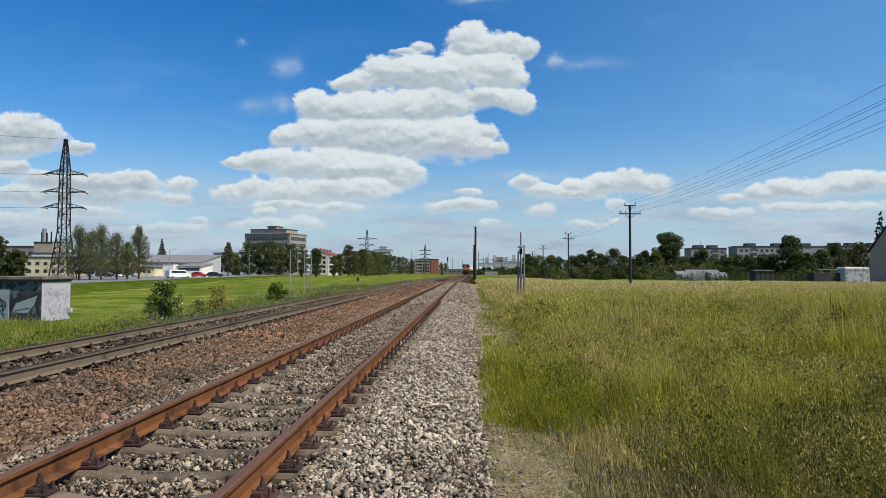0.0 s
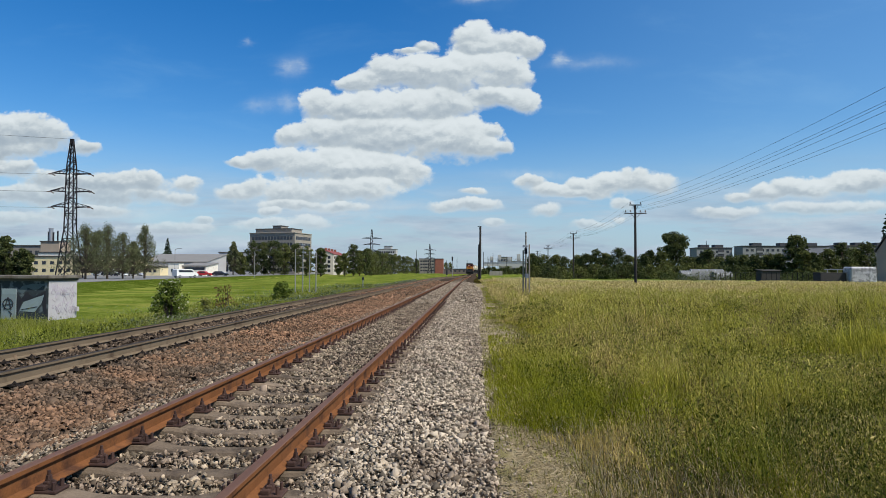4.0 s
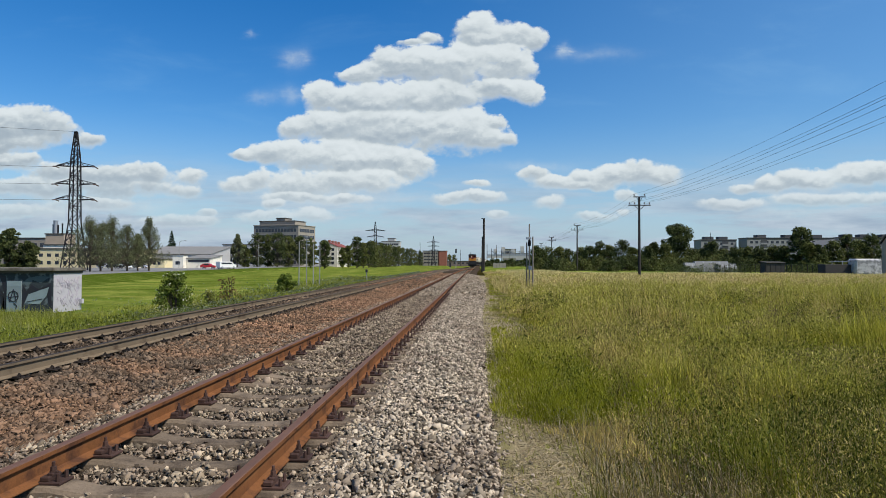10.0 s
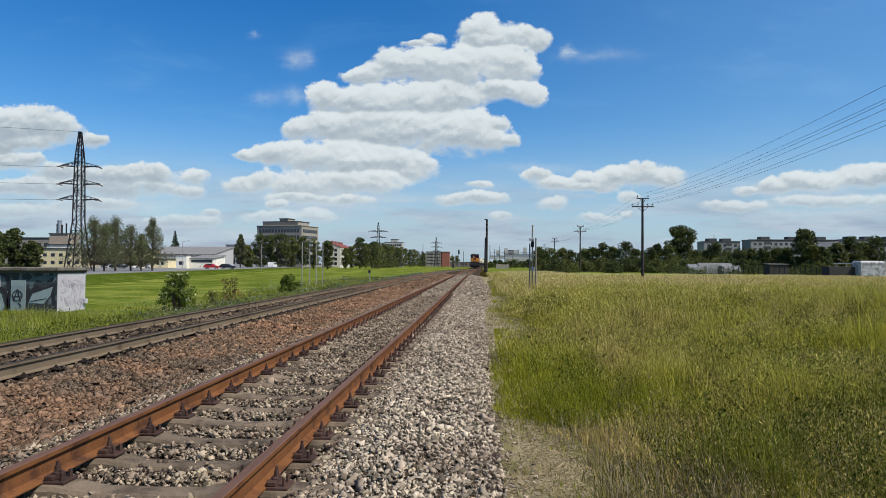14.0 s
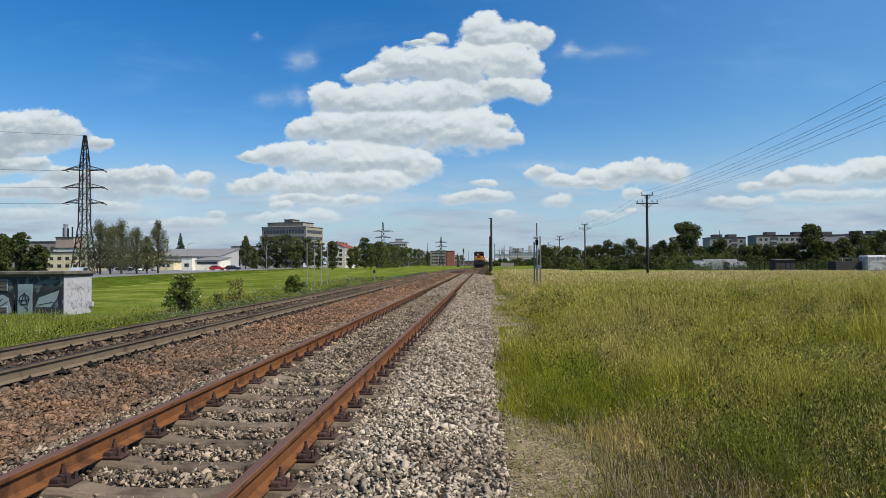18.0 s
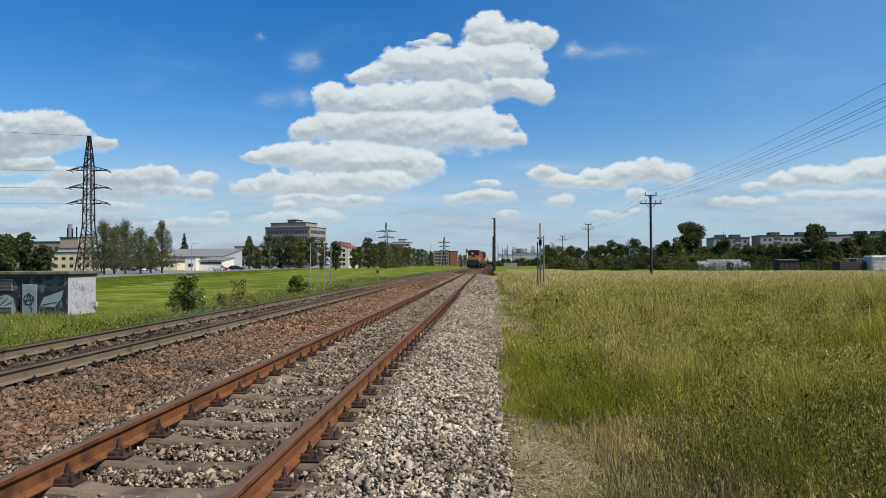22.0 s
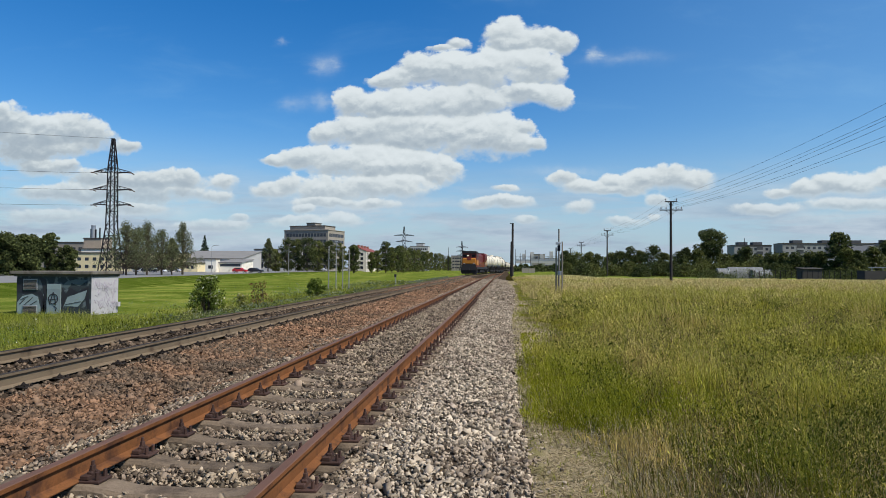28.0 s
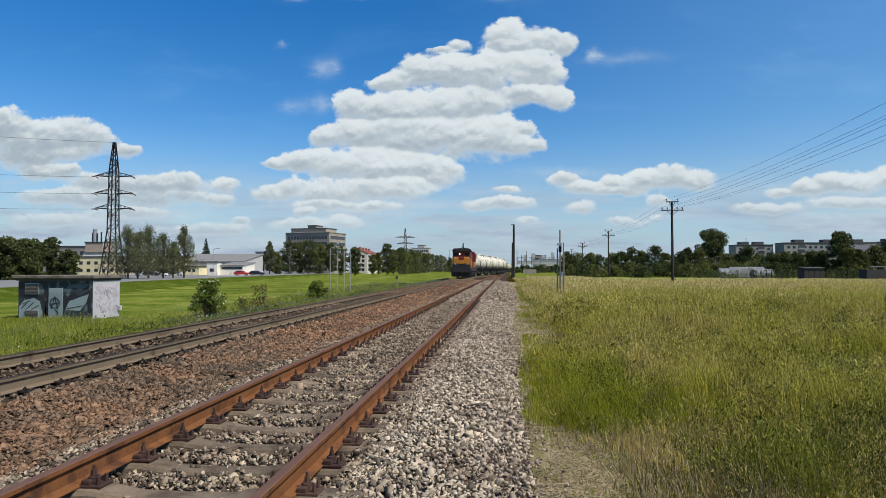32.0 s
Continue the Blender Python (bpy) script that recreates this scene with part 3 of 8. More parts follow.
def road_x(y):
    """The road's edge towards the rails."""
    pts = [(-60, -44), (66, -51), (100, -58), (138, -64), (213, -73), (326, -77), (700, -84), (4000, -90)]
    for (y0, x0), (y1, x1) in zip(pts, pts[1:]):
        if y <= y1:
            return x0 + (x1 - x0) * max((y - y0) / (y1 - y0), 0)
    return -90.0


def land(x, y):
    """Height of the ground."""
    left = main_x(min(max(y, -20), 900))
    lo = -0.30
    if x > 0.2:
        return lo + 0.22 * ease(0.6, 7.0, x) + 0.12 * ease(30, 90, y) + 0.03 * math.sin(x * 0.8) * math.sin(y * 0.5 + 1)
    if x > left - 2.6:
        return lo - 0.12
    d = (left - 2.6) - x
    base = lo - 0.80 * ease(0.2, 4.5, d)
    bank = left - 2.6 - road_x(y)
    base += 0.85 * ease(bank - 9, bank - 2.5, d)
    return base


def make_ground():
    xs = np.concatenate([-np.geomspace(4000, 95, 24), np.linspace(-92, -24, 46), np.linspace(-23, -10, 27), np.linspace(-9.5, 0, 20), np.linspace(0.12, 3.0, 25), np.linspace(3.4, 12, 18), np.geomspace(13, 4000, 40)])
    ys = np.concatenate([-np.geomspace(2000, 12, 14), np.linspace(-8, 40, 193), np.linspace(41, 150, 74), np.geomspace(154, 4500, 40)])
    v = np.array([(x, y, land(x, y)) for y in ys for x in xs])
    nx, ny = len(xs), len(ys)
    i, j = np.meshgrid(np.arange(nx - 1), np.arange(ny - 1))
    a = (j * nx + i).ravel()
    f = np.stack([a, a + 1, a + nx + 1, a + nx], 1)
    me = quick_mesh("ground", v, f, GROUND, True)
    me.materials.append(LAWN)
    me.materials.append(DIRT)
    me.materials.append(BANK)
    cen = v[f].mean(1)
    mi = np.zeros(len(f), np.int32)
    for k, (x, y, z) in enumerate(cen):
        if x < main_x(min(max(y, -20), 900)) - 9.5 and road_x(y) - 3 < x:
            mi[k] = 1 if x > road_x(y) + 10 - 0.02 * y else 3
        if x > 1.5 and (y > 96 + 8 * math.sin(x * 0.21) if x > 14 else y > 118):
            mi[k] = 1
        edge = 1.05 + 0.25 * math.sin(y * 1.3) - 0.8 * ease(7.0, 9.2, y) + 1.15 * math.exp(-((y - 19) / 4.0) ** 2) + 1.2 * ease(14, 40, y)
        if 0.0 < x < edge and y < 90:
            mi[k] = 2
    me.polygons.foreach_set("material_index", mi)
    tagged(new("ground", me), "dark grassy soil, darkened for shade under the meadow, with a trodden dirt strip beside the ballast", "ground", kind="structure")
    # the road and the yard behind it
    f = Form()
    ys = [-50, 0, 40, 66, 100, 138, 175, 213, 270, 326, 450, 700, 1200]
    rows = []
    for y in ys:
        x = road_x(y)
        rows.append([(x, y, -0.30), (x, y, -0.215), (x - 9, y, -0.20), (x - 30 - y * 0.1, y, -0.20), (x - 30 - y * 0.1, y, -0.35)])
    v = [p for r in rows for p in r]
    fs = [(i * 5 + j, i * 5 + j + 1, i * 5 + j + 6, i * 5 + j + 5) for i in range(len(ys) - 1) for j in range(4)]
    f.add(v, fs)
    solo("road", f, ASPHALT, "pale worn asphalt road with a parking yard beside it", "road", kind="structure")


def bed_rows():
    rows = []
    for y in far_steps(-40, 900, 1.5, 0.03):
        n, m = near_x(y), main_x(y)
        gap = n - m
        k = min(gap / 4.52, 1.0)
        w = 0.75 * ease(16, 55, y)
        prof = [(n + 2.75 + w, -0.42), (n + 2.45 + w, -0.27), (n + 1.5, -0.05), (n + 1.15, -0.03), (n + 0.95, -0.085), (n - 1.0, -0.085), (n - 1.45, -0.06)]
        prof += [(n - 1.45 - 0.40 * k, -0.06 - 0.07 * k), (m + 1.45 + 0.45 * k, -0.03 - 0.04 * k), (m + 1.45, 0.0), (m + 1.0, 0.03), (m - 1.0, 0.03), (m - 1.45, 0.0), (m - 2.55, -0.42), (m - 2.8, -0.6)]
        rows.append((y, prof))
    return rows


def bed_height(x, y):
    n, m = near_x(y), main_x(y)
    d = x - n
    if d > 0.95:
        return float(np.interp(d, (0.95, 1.15, 1.5, 2.45 + 0.75 * ease(16, 55, y), 2.75 + 0.75 * ease(16, 55, y)), (-0.05, -0.012, -0.03, -0.27, -0.42)))
    if d > -1.0:
        return -0.066 + 0.062 * ease(7.0, 16.0, y)
    if d > -1.45:
        return -0.06
    e = x - m
    if e > 1.0:
        return float(np.interp(x, (m + 1.0, m + 1.45, m + 1.9, n - 1.85, n - 1.45), (0.045, 0.0, -0.07, -0.13, -0.06)))
    if e > -1.45:
        return 0.045
    return float(np.interp(e, (-2.8, -2.55, -1.45), (-0.6, -0.42, 0.0)))


def make_bed():
    rows = bed_rows()
    k = len(rows[0][1])
    v = [(x, y, z) for y, prof in rows for x, z in prof]
    f = [(i * k + j, (i + 1) * k + j, (i + 1) * k + j + 1, i * k + j + 1) for i in range(len(rows) - 1) for j in range(k - 1)]
    solo("ballast_bed", Form().add(v, f), BED, "bed of crushed stone under both tracks, darkened for the shade between stones", "ballast", kind="structure", smooth=True)


def stones(name, count, sampler, size, mat, label, parent=None, seed=1):
    """Loose angular stones strewn over the bed."""
    rng = np.random.default_rng(seed)
    ico = np.array([(-1, -1, -1), (1, -1, -1), (1, 1, -1), (-1, 1, -1), (-1, -1, 1), (1, -1, 1), (1, 1, 1), (-1, 1, 1)]) * 0.62
    tri = np.array([(4, 5, 6), (4, 6, 7), (0, 1, 5), (0, 5, 4), (1, 2, 6), (1, 6, 5), (2, 3, 7), (2, 7, 6), (3, 0, 4), (3, 4, 7)])
    x, y, z = sampler(rng, count)
    count = len(x)
    s = size * np.exp(rng.normal(0, 0.36, count))
    v = ico[None] * (1 + rng.uniform(-0.52, 0.30, (count, 8, 1)) + rng.uniform(-0.22, 0.22, (count, 8, 3)))
    v = v * np.stack([rng.uniform(0.8, 1.65, count), rng.uniform(0.6, 1.15, count), rng.uniform(0.36, 0.85, count)], 1)[:, None]
    # each lies on a flat side, turned at random and tilted a little
    t, p, r = rng.uniform(0, 6.28, count), rng.normal(0, 0.75, count), rng.normal(0, 0.75, count)
    one, nil = np.ones(count), np.zeros(count)
    turn = np.stack([np.cos(t), -np.sin(t), nil, np.sin(t), np.cos(t), nil, nil, nil, one], 1).reshape(-1, 3, 3)
    tip = np.stack([one, nil, nil, nil, np.cos(p), -np.sin(p), nil, np.sin(p), np.cos(p)], 1).reshape(-1, 3, 3)
    roll = np.stack([np.cos(r), nil, np.sin(r), nil, one, nil, -np.sin(r), nil, np.cos(r)], 1).reshape(-1, 3, 3)
    R = turn @ tip @ roll
    v = np.einsum("nij,nkj->nki", R, v) * s[:, None, None] + np.stack([x, y, z + s * 0.15], 1)[:, None]
    f = tri[None] + (np.arange(count) * 8)[:, None, None]
    me = quick_mesh(name, v.reshape(-1, 3), f.reshape(-1, 3), mat)
    return tagged(new(name, me), label, "ballast", kind="stuff")


def near_depth(rng, count, a, b, power):
    """Distances that thin out away from the near end."""
    t = rng.uniform(0, 1, count)
    return (a ** power + t * (b ** power - a ** power)) ** (1 / power)


RAIL_NEAR = [(-0.075, -0.18), (0.075, -0.18), (0.075, -0.172), (0.012, -0.148), (0.009, -0.05), (0.036, -0.036), (0.037, -0.006), (0.030, 0.0), (-0.030, 0.0), (-0.037, -0.006), (-0.036, -0.036), (-0.009, -0.05), (-0.012, -0.148), (-0.075, -0.172)]


def rail_form(curve, side, a, b, head):
    f = Form()
    path = [(curve(y), y, head) for y in far_steps(a, b, 1.0, 0.02)]
    f.sweep([(s + side * GAUGE / 2, u) for s, u in RAIL_NEAR], path)
    n = len(RAIL_NEAR)
    for i in range(len(f.f)):
        if i % n in (6, 7, 8) and i < (len(path) - 1) * n:
            f.m[i] = 1
    return f


def sleeper_mesh():
    """A concrete sleeper, sunk between its rail seats and rounded along its top edges."""
    f, v, k = Form(), [], 8
    for x, top, w in ((-1.35, -0.035, 0.120), (-1.30, 0.0, 0.130), (-0.95, 0.0, 0.135), (-0.62, 0.0, 0.130), (-0.35, -0.045, 0.115), (0, -0.05, 0.112), (0.35, -0.045, 0.115), (0.62, 0.0, 0.130), (0.95, 0.0, 0.135), (1.30, 0.0, 0.130), (1.35, -0.035, 0.120)):
        v += [(x, -w - 0.01, -0.20), (x, -w, top - 0.035), (x, -w + 0.018, top - 0.008), (x, -w * 0.5, top), (x, w * 0.5, top), (x, w - 0.018, top - 0.008), (x, w, top - 0.035), (x, w + 0.01, -0.20)]
    for i in range(10):
        for j in range(k):
            f_ = (i * k + j, i * k + (j + 1) % k, (i + 1) * k + (j + 1) % k, (i + 1) * k + j)
            f.f.append(list(f_))
            f.m.append(0)
    f.f += [list(range(k))[::-1], list(range(10 * k, 11 * k))]
    f.m += [0, 0]
    f.v = v
    return f


def fastening_mesh():
    """Base plate, clamp, washer, bolt and nut on one side of the rail."""
    f = Form()
    f.box(-0.02, -0.085, 0.0, 0.155, 0.085, 0.022, 0.005)
    f.box(0.000, -0.075, 0.022, 0.068, 0.075, 0.056, 0.006)
    f.box(0.030, -0.038, 0.048, 0.072, 0.038, 0.075, 0.006)
    f.rod((0.052, 0, 0.02), (0.052, 0, 0.145), 0.011, seg=8)
    f.rod((0.052, 0, 0.082), (0.052, 0, 0.112), 0.022, 0.020, seg=6)
    f.rod((0.052, 0, 0.072), (0.052, 0, 0.082), 0.026, seg=8)
    f.rod((0.118, 0.048, 0.02), (0.118, 0.048, 0.075), 0.017, 0.013, seg=6)
    f.rod((0.118, -0.048, 0.02), (0.118, -0.048, 0.075), 0.017, 0.013, seg=6)
    return f


PITCH = 0.655


def make_track(name, curve, head, end, mats, label, first, low=1.0):
    """One track: two rails, its sleepers and their fastenings."""
    track = thing(name, label, "railway track", kind="structure")
    for side in (-1, 1):
        part("rail", rail_form(curve, side, -40, end, head), mats[:2], track, mats[3])
    sl = sleeper_mesh().mesh("sleeper", mats[4], False)
    fa = fastening_mesh().mesh("fastening", mats[2])
    far_s, far_f = Form(), Form()
    zero = head - 0.19
    i = 0
    y = first
    y -= PITCH * 12
    while y < min(end, 150):
        x = curve(y)
        turn = -math.degrees(math.atan2(curve(y + 0.5) - curve(y - 0.5), 1.0))
        if y < 62:
            part("sleeper", sl, None, track, at=pose(x, y, zero - (0.05 if low < 1 else 0.0) + 0.006 * math.sin(i * 2.1), 0, 0, turn + 0.6 * math.sin(i * 1.7)))
        else:
            far_s.box(x - 1.35, y - 0.13, zero - 0.2, x + 1.35, y + 0.13, zero)
        for side in (-1, 1):
            for inner in (-1, 1):
                px = x + side * GAUGE / 2 + inner * 0.072
                if y < 40 and low < 1 and inner == 1:
                    part("fastening", fa, None, track, at=pose(px, y, zero, 0, 0, 0 if inner == 1 else 180) @ Matrix.Diagonal((1, 1, low, 1)))
                elif y < 34 and low == 1 and (inner == 1 or y < 12):
                    part("fastening", fa, None, track, at=pose(px, y, zero, 0, 0, 0 if inner == 1 else 180))
                elif y < 90:
                    far_f.box(px - 0.05, y - 0.06, zero, px + 0.05, y + 0.06, zero + 0.09 * low, 0)
        y += PITCH
        i += 1
    part("distant_sleepers", far_s, mats[4], track, kind="stuff")
    part("distant_fastenings", far_f, mats[2], track, kind="stuff")
    return track


# ---- plants ----
LEAF = leafy("summer_leaves", (0.018, 0.026, 0.008), (0.225, 0.240, 0.075), scale=0.3)
LEAF_DARK = leafy("deep_green_leaves", (0.010, 0.016, 0.006), (0.145, 0.170, 0.060), scale=0.25)
LEAF_BIRCH = leafy("birch_leaves", (0.030, 0.038, 0.018), (0.240, 0.255, 0.125), scale=0.4, thin=0.35)
LEAF_ELDER = leafy("elder_leaves", (0.055, 0.085, 0.014), (0.19, 0.235, 0.045), scale=1.5)
LEAF_PALE = leafy("pale_young_leaves", (0.15, 0.165, 0.035), (0.38, 0.37, 0.10), scale=1.0, thin=0.4)
NEEDLES = leafy("spruce_needles", (0.016, 0.032, 0.016), (0.048, 0.072, 0.035), scale=0.4)
BLOSSOM = material("cream_blossom", (0.72, 0.70, 0.58), 0.8, 0, 0.1, 3, 30, 0)
GRASS = leafy("meadow_grass", (0.022, 0.032, 0.003), (0.52, 0.475, 0.062), scale=0.9, thin=0.26, dry=(0.58, 0.44, 0.15), dry_at=(0.46, 0.66), dry_scale=0.22, patch=2.4)
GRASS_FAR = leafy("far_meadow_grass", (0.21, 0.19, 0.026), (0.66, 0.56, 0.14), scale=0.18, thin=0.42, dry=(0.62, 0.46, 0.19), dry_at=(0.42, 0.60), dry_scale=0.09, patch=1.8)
LAWN_BLADES = leafy("lawn_blades", (0.17, 0.20, 0.020), (0.27, 0.28, 0.038), scale=0.2, thin=0.55)
GRASS_LUSH = leafy("lush_grass", (0.115, 0.132, 0.007), (0.37, 0.365, 0.032), scale=0.9, thin=0.38, patch=1.6)
STRAW = leafy("ripe_straw", (0.55, 0.44, 0.155), (0.80, 0.66, 0.28), scale=0.2, thin=0.35)
GRASS_DRY = leafy("dry_straw_grass", (0.050, 0.037, 0.015), (0.37, 0.28, 0.125), scale=0.8, thin=0.25, dry=(0.10, 0.105, 0.015), dry_at=(0.50, 0.64), dry_scale=0.8, patch=1.6)
GRASS_LEFT = leafy("verge_grass", (0.058, 0.080, 0.009), (0.37, 0.385, 0.058), scale=0.8, thin=0.36, dry=(0.33, 0.31, 0.12), dry_at=(0.58, 0.72), dry_scale=0.3, patch=1.5)
LEAF_RUSSET = leafy("russet_leaves", (0.11, 0.085, 0.028), (0.30, 0.20, 0.075), scale=1.0, thin=0.35)
SHORT_GRASS = leafy("short_dusty_grass", (0.15, 0.13, 0.045), (0.46, 0.38, 0.18), scale=0.9, thin=0.3, dry=(0.24, 0.25, 0.035), dry_at=(0.46, 0.60), dry_scale=0.7)
GRASS_HERB = leafy("meadow_herb_leaves", (0.024, 0.036, 0.004), (0.58, 0.53, 0.090), scale=1.6, thin=0.26, dry=(0.56, 0.43, 0.16), dry_at=(0.46, 0.66), dry_scale=0.35, patch=2.6)
# darker copy of the meadow grass, shade put into its colour
GRASS_SHADED = leafy("shade_green_grass", (0.018, 0.027, 0.003), (0.27, 0.275, 0.035), scale=0.9, thin=0.22, dry=(0.30, 0.235, 0.085), dry_at=(0.54, 0.68), dry_scale=0.5, patch=2.2)
THATCH = leafy("dead_grass_thatch", (0.17, 0.132, 0.070), (0.46, 0.375, 0.225), scale=0.9, thin=0.2, patch=1.8)
WEED_DARK = leafy("dark_green_herbs", (0.022, 0.034, 0.006), (0.115, 0.135, 0.020), scale=0.8, thin=0.2)
GRASS_TIPS = leafy("yellow_green_grass_tips", (0.18, 0.19, 0.020), (0.54, 0.48, 0.10), scale=0.5, thin=0.35, dry=(0.58, 0.46, 0.18), dry_at=(0.54, 0.68), dry_scale=0.25, patch=2.0)
STALKS = leafy("bleached_stalks", (0.40, 0.33, 0.20), (0.68, 0.58, 0.40), scale=0.5, thin=0.25)
WEED_BLUE = leafy("mauve_grey_weeds", (0.085, 0.112, 0.050), (0.27, 0.295, 0.185), scale=0.6, thin=0.3)


def leaves(rng, blobs, count, size, aspect=1.5, flat=0.35):
    """Leaf pieces scattered in the outer shell of several clumps (x, y, z, rx, ry, rz)."""
    blobs = np.array(blobs, float)
    w = (blobs[:, 3] * blobs[:, 4] * blobs[:, 5]) ** 0.67
    pick = rng.choice(len(blobs), count, p=w / w.sum())
    b = blobs[pick]
    d = rng.normal(size=(count, 3))
    d /= np.linalg.norm(d, axis=1, keepdims=True)
    r = rng.uniform(0.25, 1.0, count) ** 0.45 * rng.uniform(0.9, 1.12, count)
    c = b[:, :3] + d * b[:, 3:] * r[:, None]
    n = d * 0.7 + rng.normal(size=(count, 3)) * 0.7
    n[:, 2] += flat
    n /= np.linalg.norm(n, axis=1, keepdims=True)
    t = np.cross(n, rng.normal(size=(count, 3)))
    t /= np.linalg.norm(t, axis=1, keepdims=True)
    u = np.cross(n, t)
    s = size * rng.uniform(0.6, 1.4, count)[:, None]
    bend = n * s * 0.22
    v = np.stack([c - t * s * aspect * 0.5 - bend, c + u * s * 0.42, c + t * s * aspect * 0.5 - bend, c - u * s * 0.42], 1)
    f = np.arange(count * 4).reshape(-1, 4)
    return v.reshape(-1, 3), f


def tree(name, label, x, y, base, height, width, mat, seed, kind="round", count=2200, size=0.40, bark=None, group=""):
    """A tree on tapered trunk and limbs with a crown of clumps."""
    rng = np.random.default_rng(seed)
    ob = thing(name, label, "tree", group, (x, y, base))
    f = Form()
    low = {"round": 0.05, "birch": 0.17, "low": 0.0, "spruce": 0.08}[kind]
    r = 0.016 * height + 0.05
    pts = [Vector((0, 0, -0.3))]
    for i in range(1, 6):
        pts.append(Vector((rng.normal(0, 0.012 * height), rng.normal(0, 0.012 * height), height * 0.9 * i / 5)))
    f.tube(pts, [r * (1 - 0.18 * i) + 0.01 for i in range(6)], 7)
    blobs = []
    if kind == "spruce":
        for i in range(15):
            z = height * (0.08 + 0.9 * i / 14)
            w = width * 0.5 * (1 - i / 14.6) + 0.12
            for k in range(5):
                a = rng.uniform(0, 6.28)
                blobs.append((w * 0.55 * math.cos(a), w * 0.55 * math.sin(a), z - w * 0.12, w * 0.55, w * 0.55, height * 0.035))
                if k < 2:
                    f.rod((0, 0, z), (w * 0.9 * math.cos(a), w * 0.9 * math.sin(a), z - w * 0.2), 0.04, 0.01, 4)
    else:
        levels = 150 if kind == "birch" else 80
        for i in range(levels):
            h = low + (1 - low) * (rng.uniform(0.04, 1.0) if i > 3 else 0.3 + 0.2 * i)
            k = (h - low) / (1 - low)
            prof = (4 * k * (1 - k)) ** 0.5 if kind == "round" else (max(1.02 - k, 0.0) ** 0.95 * min(k * 4 + 0.35, 1) if kind == "birch" else (1 - k * k) ** 0.5)
            reach = width * 0.5 * max(prof, 0.12) * rng.uniform(0.05, 1.0) ** 0.6 * (1.42 if kind == "birch" else 0.88)
            a = rng.uniform(0, 6.28)
            p = Vector((reach * math.cos(a), reach * math.sin(a), height * min(h, 0.97)))
            s = width * (0.066 if kind == "birch" else 0.118) * rng.uniform(0.6, 1.4)
            blobs.append((p.x, p.y, p.z - s * 0.2, s, s, s * (1.7 if kind == "birch" else 0.8)))
            z0 = height * max(h - 0.18, low * 0.8)
            f.rod((0, 0, z0), p, r * 0.28, 0.012, 5, False)
    part("trunk", f, bark or BARK, ob)
    v, q = leaves(rng, blobs, count, size)
    part("crown", quick_mesh("crown", v, q, mat), None, ob)
    return ob


def blades(name, x, y, z, height, width, mat, label, seed, lean=0.35, clumps=1, category="grass", stem=0.0):
    """Grass: bent tapering blades, each of two quads' worth of faces."""
    rng = np.random.default_rng(seed)
    n = len(x)
    a = rng.uniform(0, 2 * np.pi, n)
    h = height * np.exp(rng.normal(0, 0.28, n))
    w = width * rng.uniform(0.6, 1.3, n)
    la = rng.uniform(0, 2 * np.pi, n)
    ln = np.abs(rng.normal(0, lean, n)) * h
    dx, dy = np.cos(la) * ln - 0.10 * h, np.sin(la) * ln
    sx, sy = np.cos(a) * w / 2, np.sin(a) * w / 2
    v = np.zeros((n, 5, 3))
    for k, (t, ww) in enumerate(((0, 1), (0, -1), (0.55, -0.8), (0.55, 0.8), (1, 0))):
        v[:, k, 0] = x + sx * ww + dx * t * t
        v[:, k, 1] = y + sy * ww + dy * t * t
        v[:, k, 2] = z + h * t * (1 - 0.15 * (ln / h) * t)
    base = np.arange(n) * 5
    f = np.concatenate([np.stack([base, base + 1, base + 2], 1), np.stack([base, base + 2, base + 3], 1), np.stack([base + 3, base + 2, base + 4], 1)])
    me = quick_mesh(name, v.reshape(-1, 3), f, mat)
    return tagged(new(name, me), label, category, kind="stuff")


def sprigs(name, x, y, z, size, mat, label, seed, aspect=3.2, up=0.4):
    """Small leaves, seed heads and stalk ends that fill the top of tall growth."""
    rng = np.random.default_rng(seed)
    n = len(x)
    t = rng.normal(size=(n, 3))
    t[:, 2] = np.abs(t[:, 2]) * (1 + up) + up
    t /= np.linalg.norm(t, axis=1, keepdims=True)
    u = np.cross(t, rng.normal(size=(n, 3)))
    u /= np.linalg.norm(u, axis=1, keepdims=True)
    c = np.stack([x, y, z], 1)
    s = (size * np.exp(rng.normal(0, 0.35, n)))[:, None]
    v = np.stack([c - t * s * aspect * 0.5, c + u * s * 0.5, c + t * s * aspect * 0.5, c - u * s * 0.5], 1)
    me = quick_mesh(name, v.reshape(-1, 3), np.arange(n * 4).reshape(-1, 4), mat)
    return tagged(new(name, me), label, "grass", kind="stuff")


def heights(x, y):
    return np.array([land(a, b) for a, b in zip(x, y)])


def wedge(rng, count, x0, x1, y0, y1, power, spread=0.78, cx=0.0):
    """Points inside the strip that a forward look takes in, denser near by."""
    y = near_depth(rng, count, y0, y1, power)
    lo = np.maximum(x0, -1.05 * y - 1)
    hi = np.minimum(x1, spread * y + 1.0)
    x = lo + rng.uniform(0, 1, count) * (hi - lo)
    ok = hi > lo
    return x[ok], y[ok]


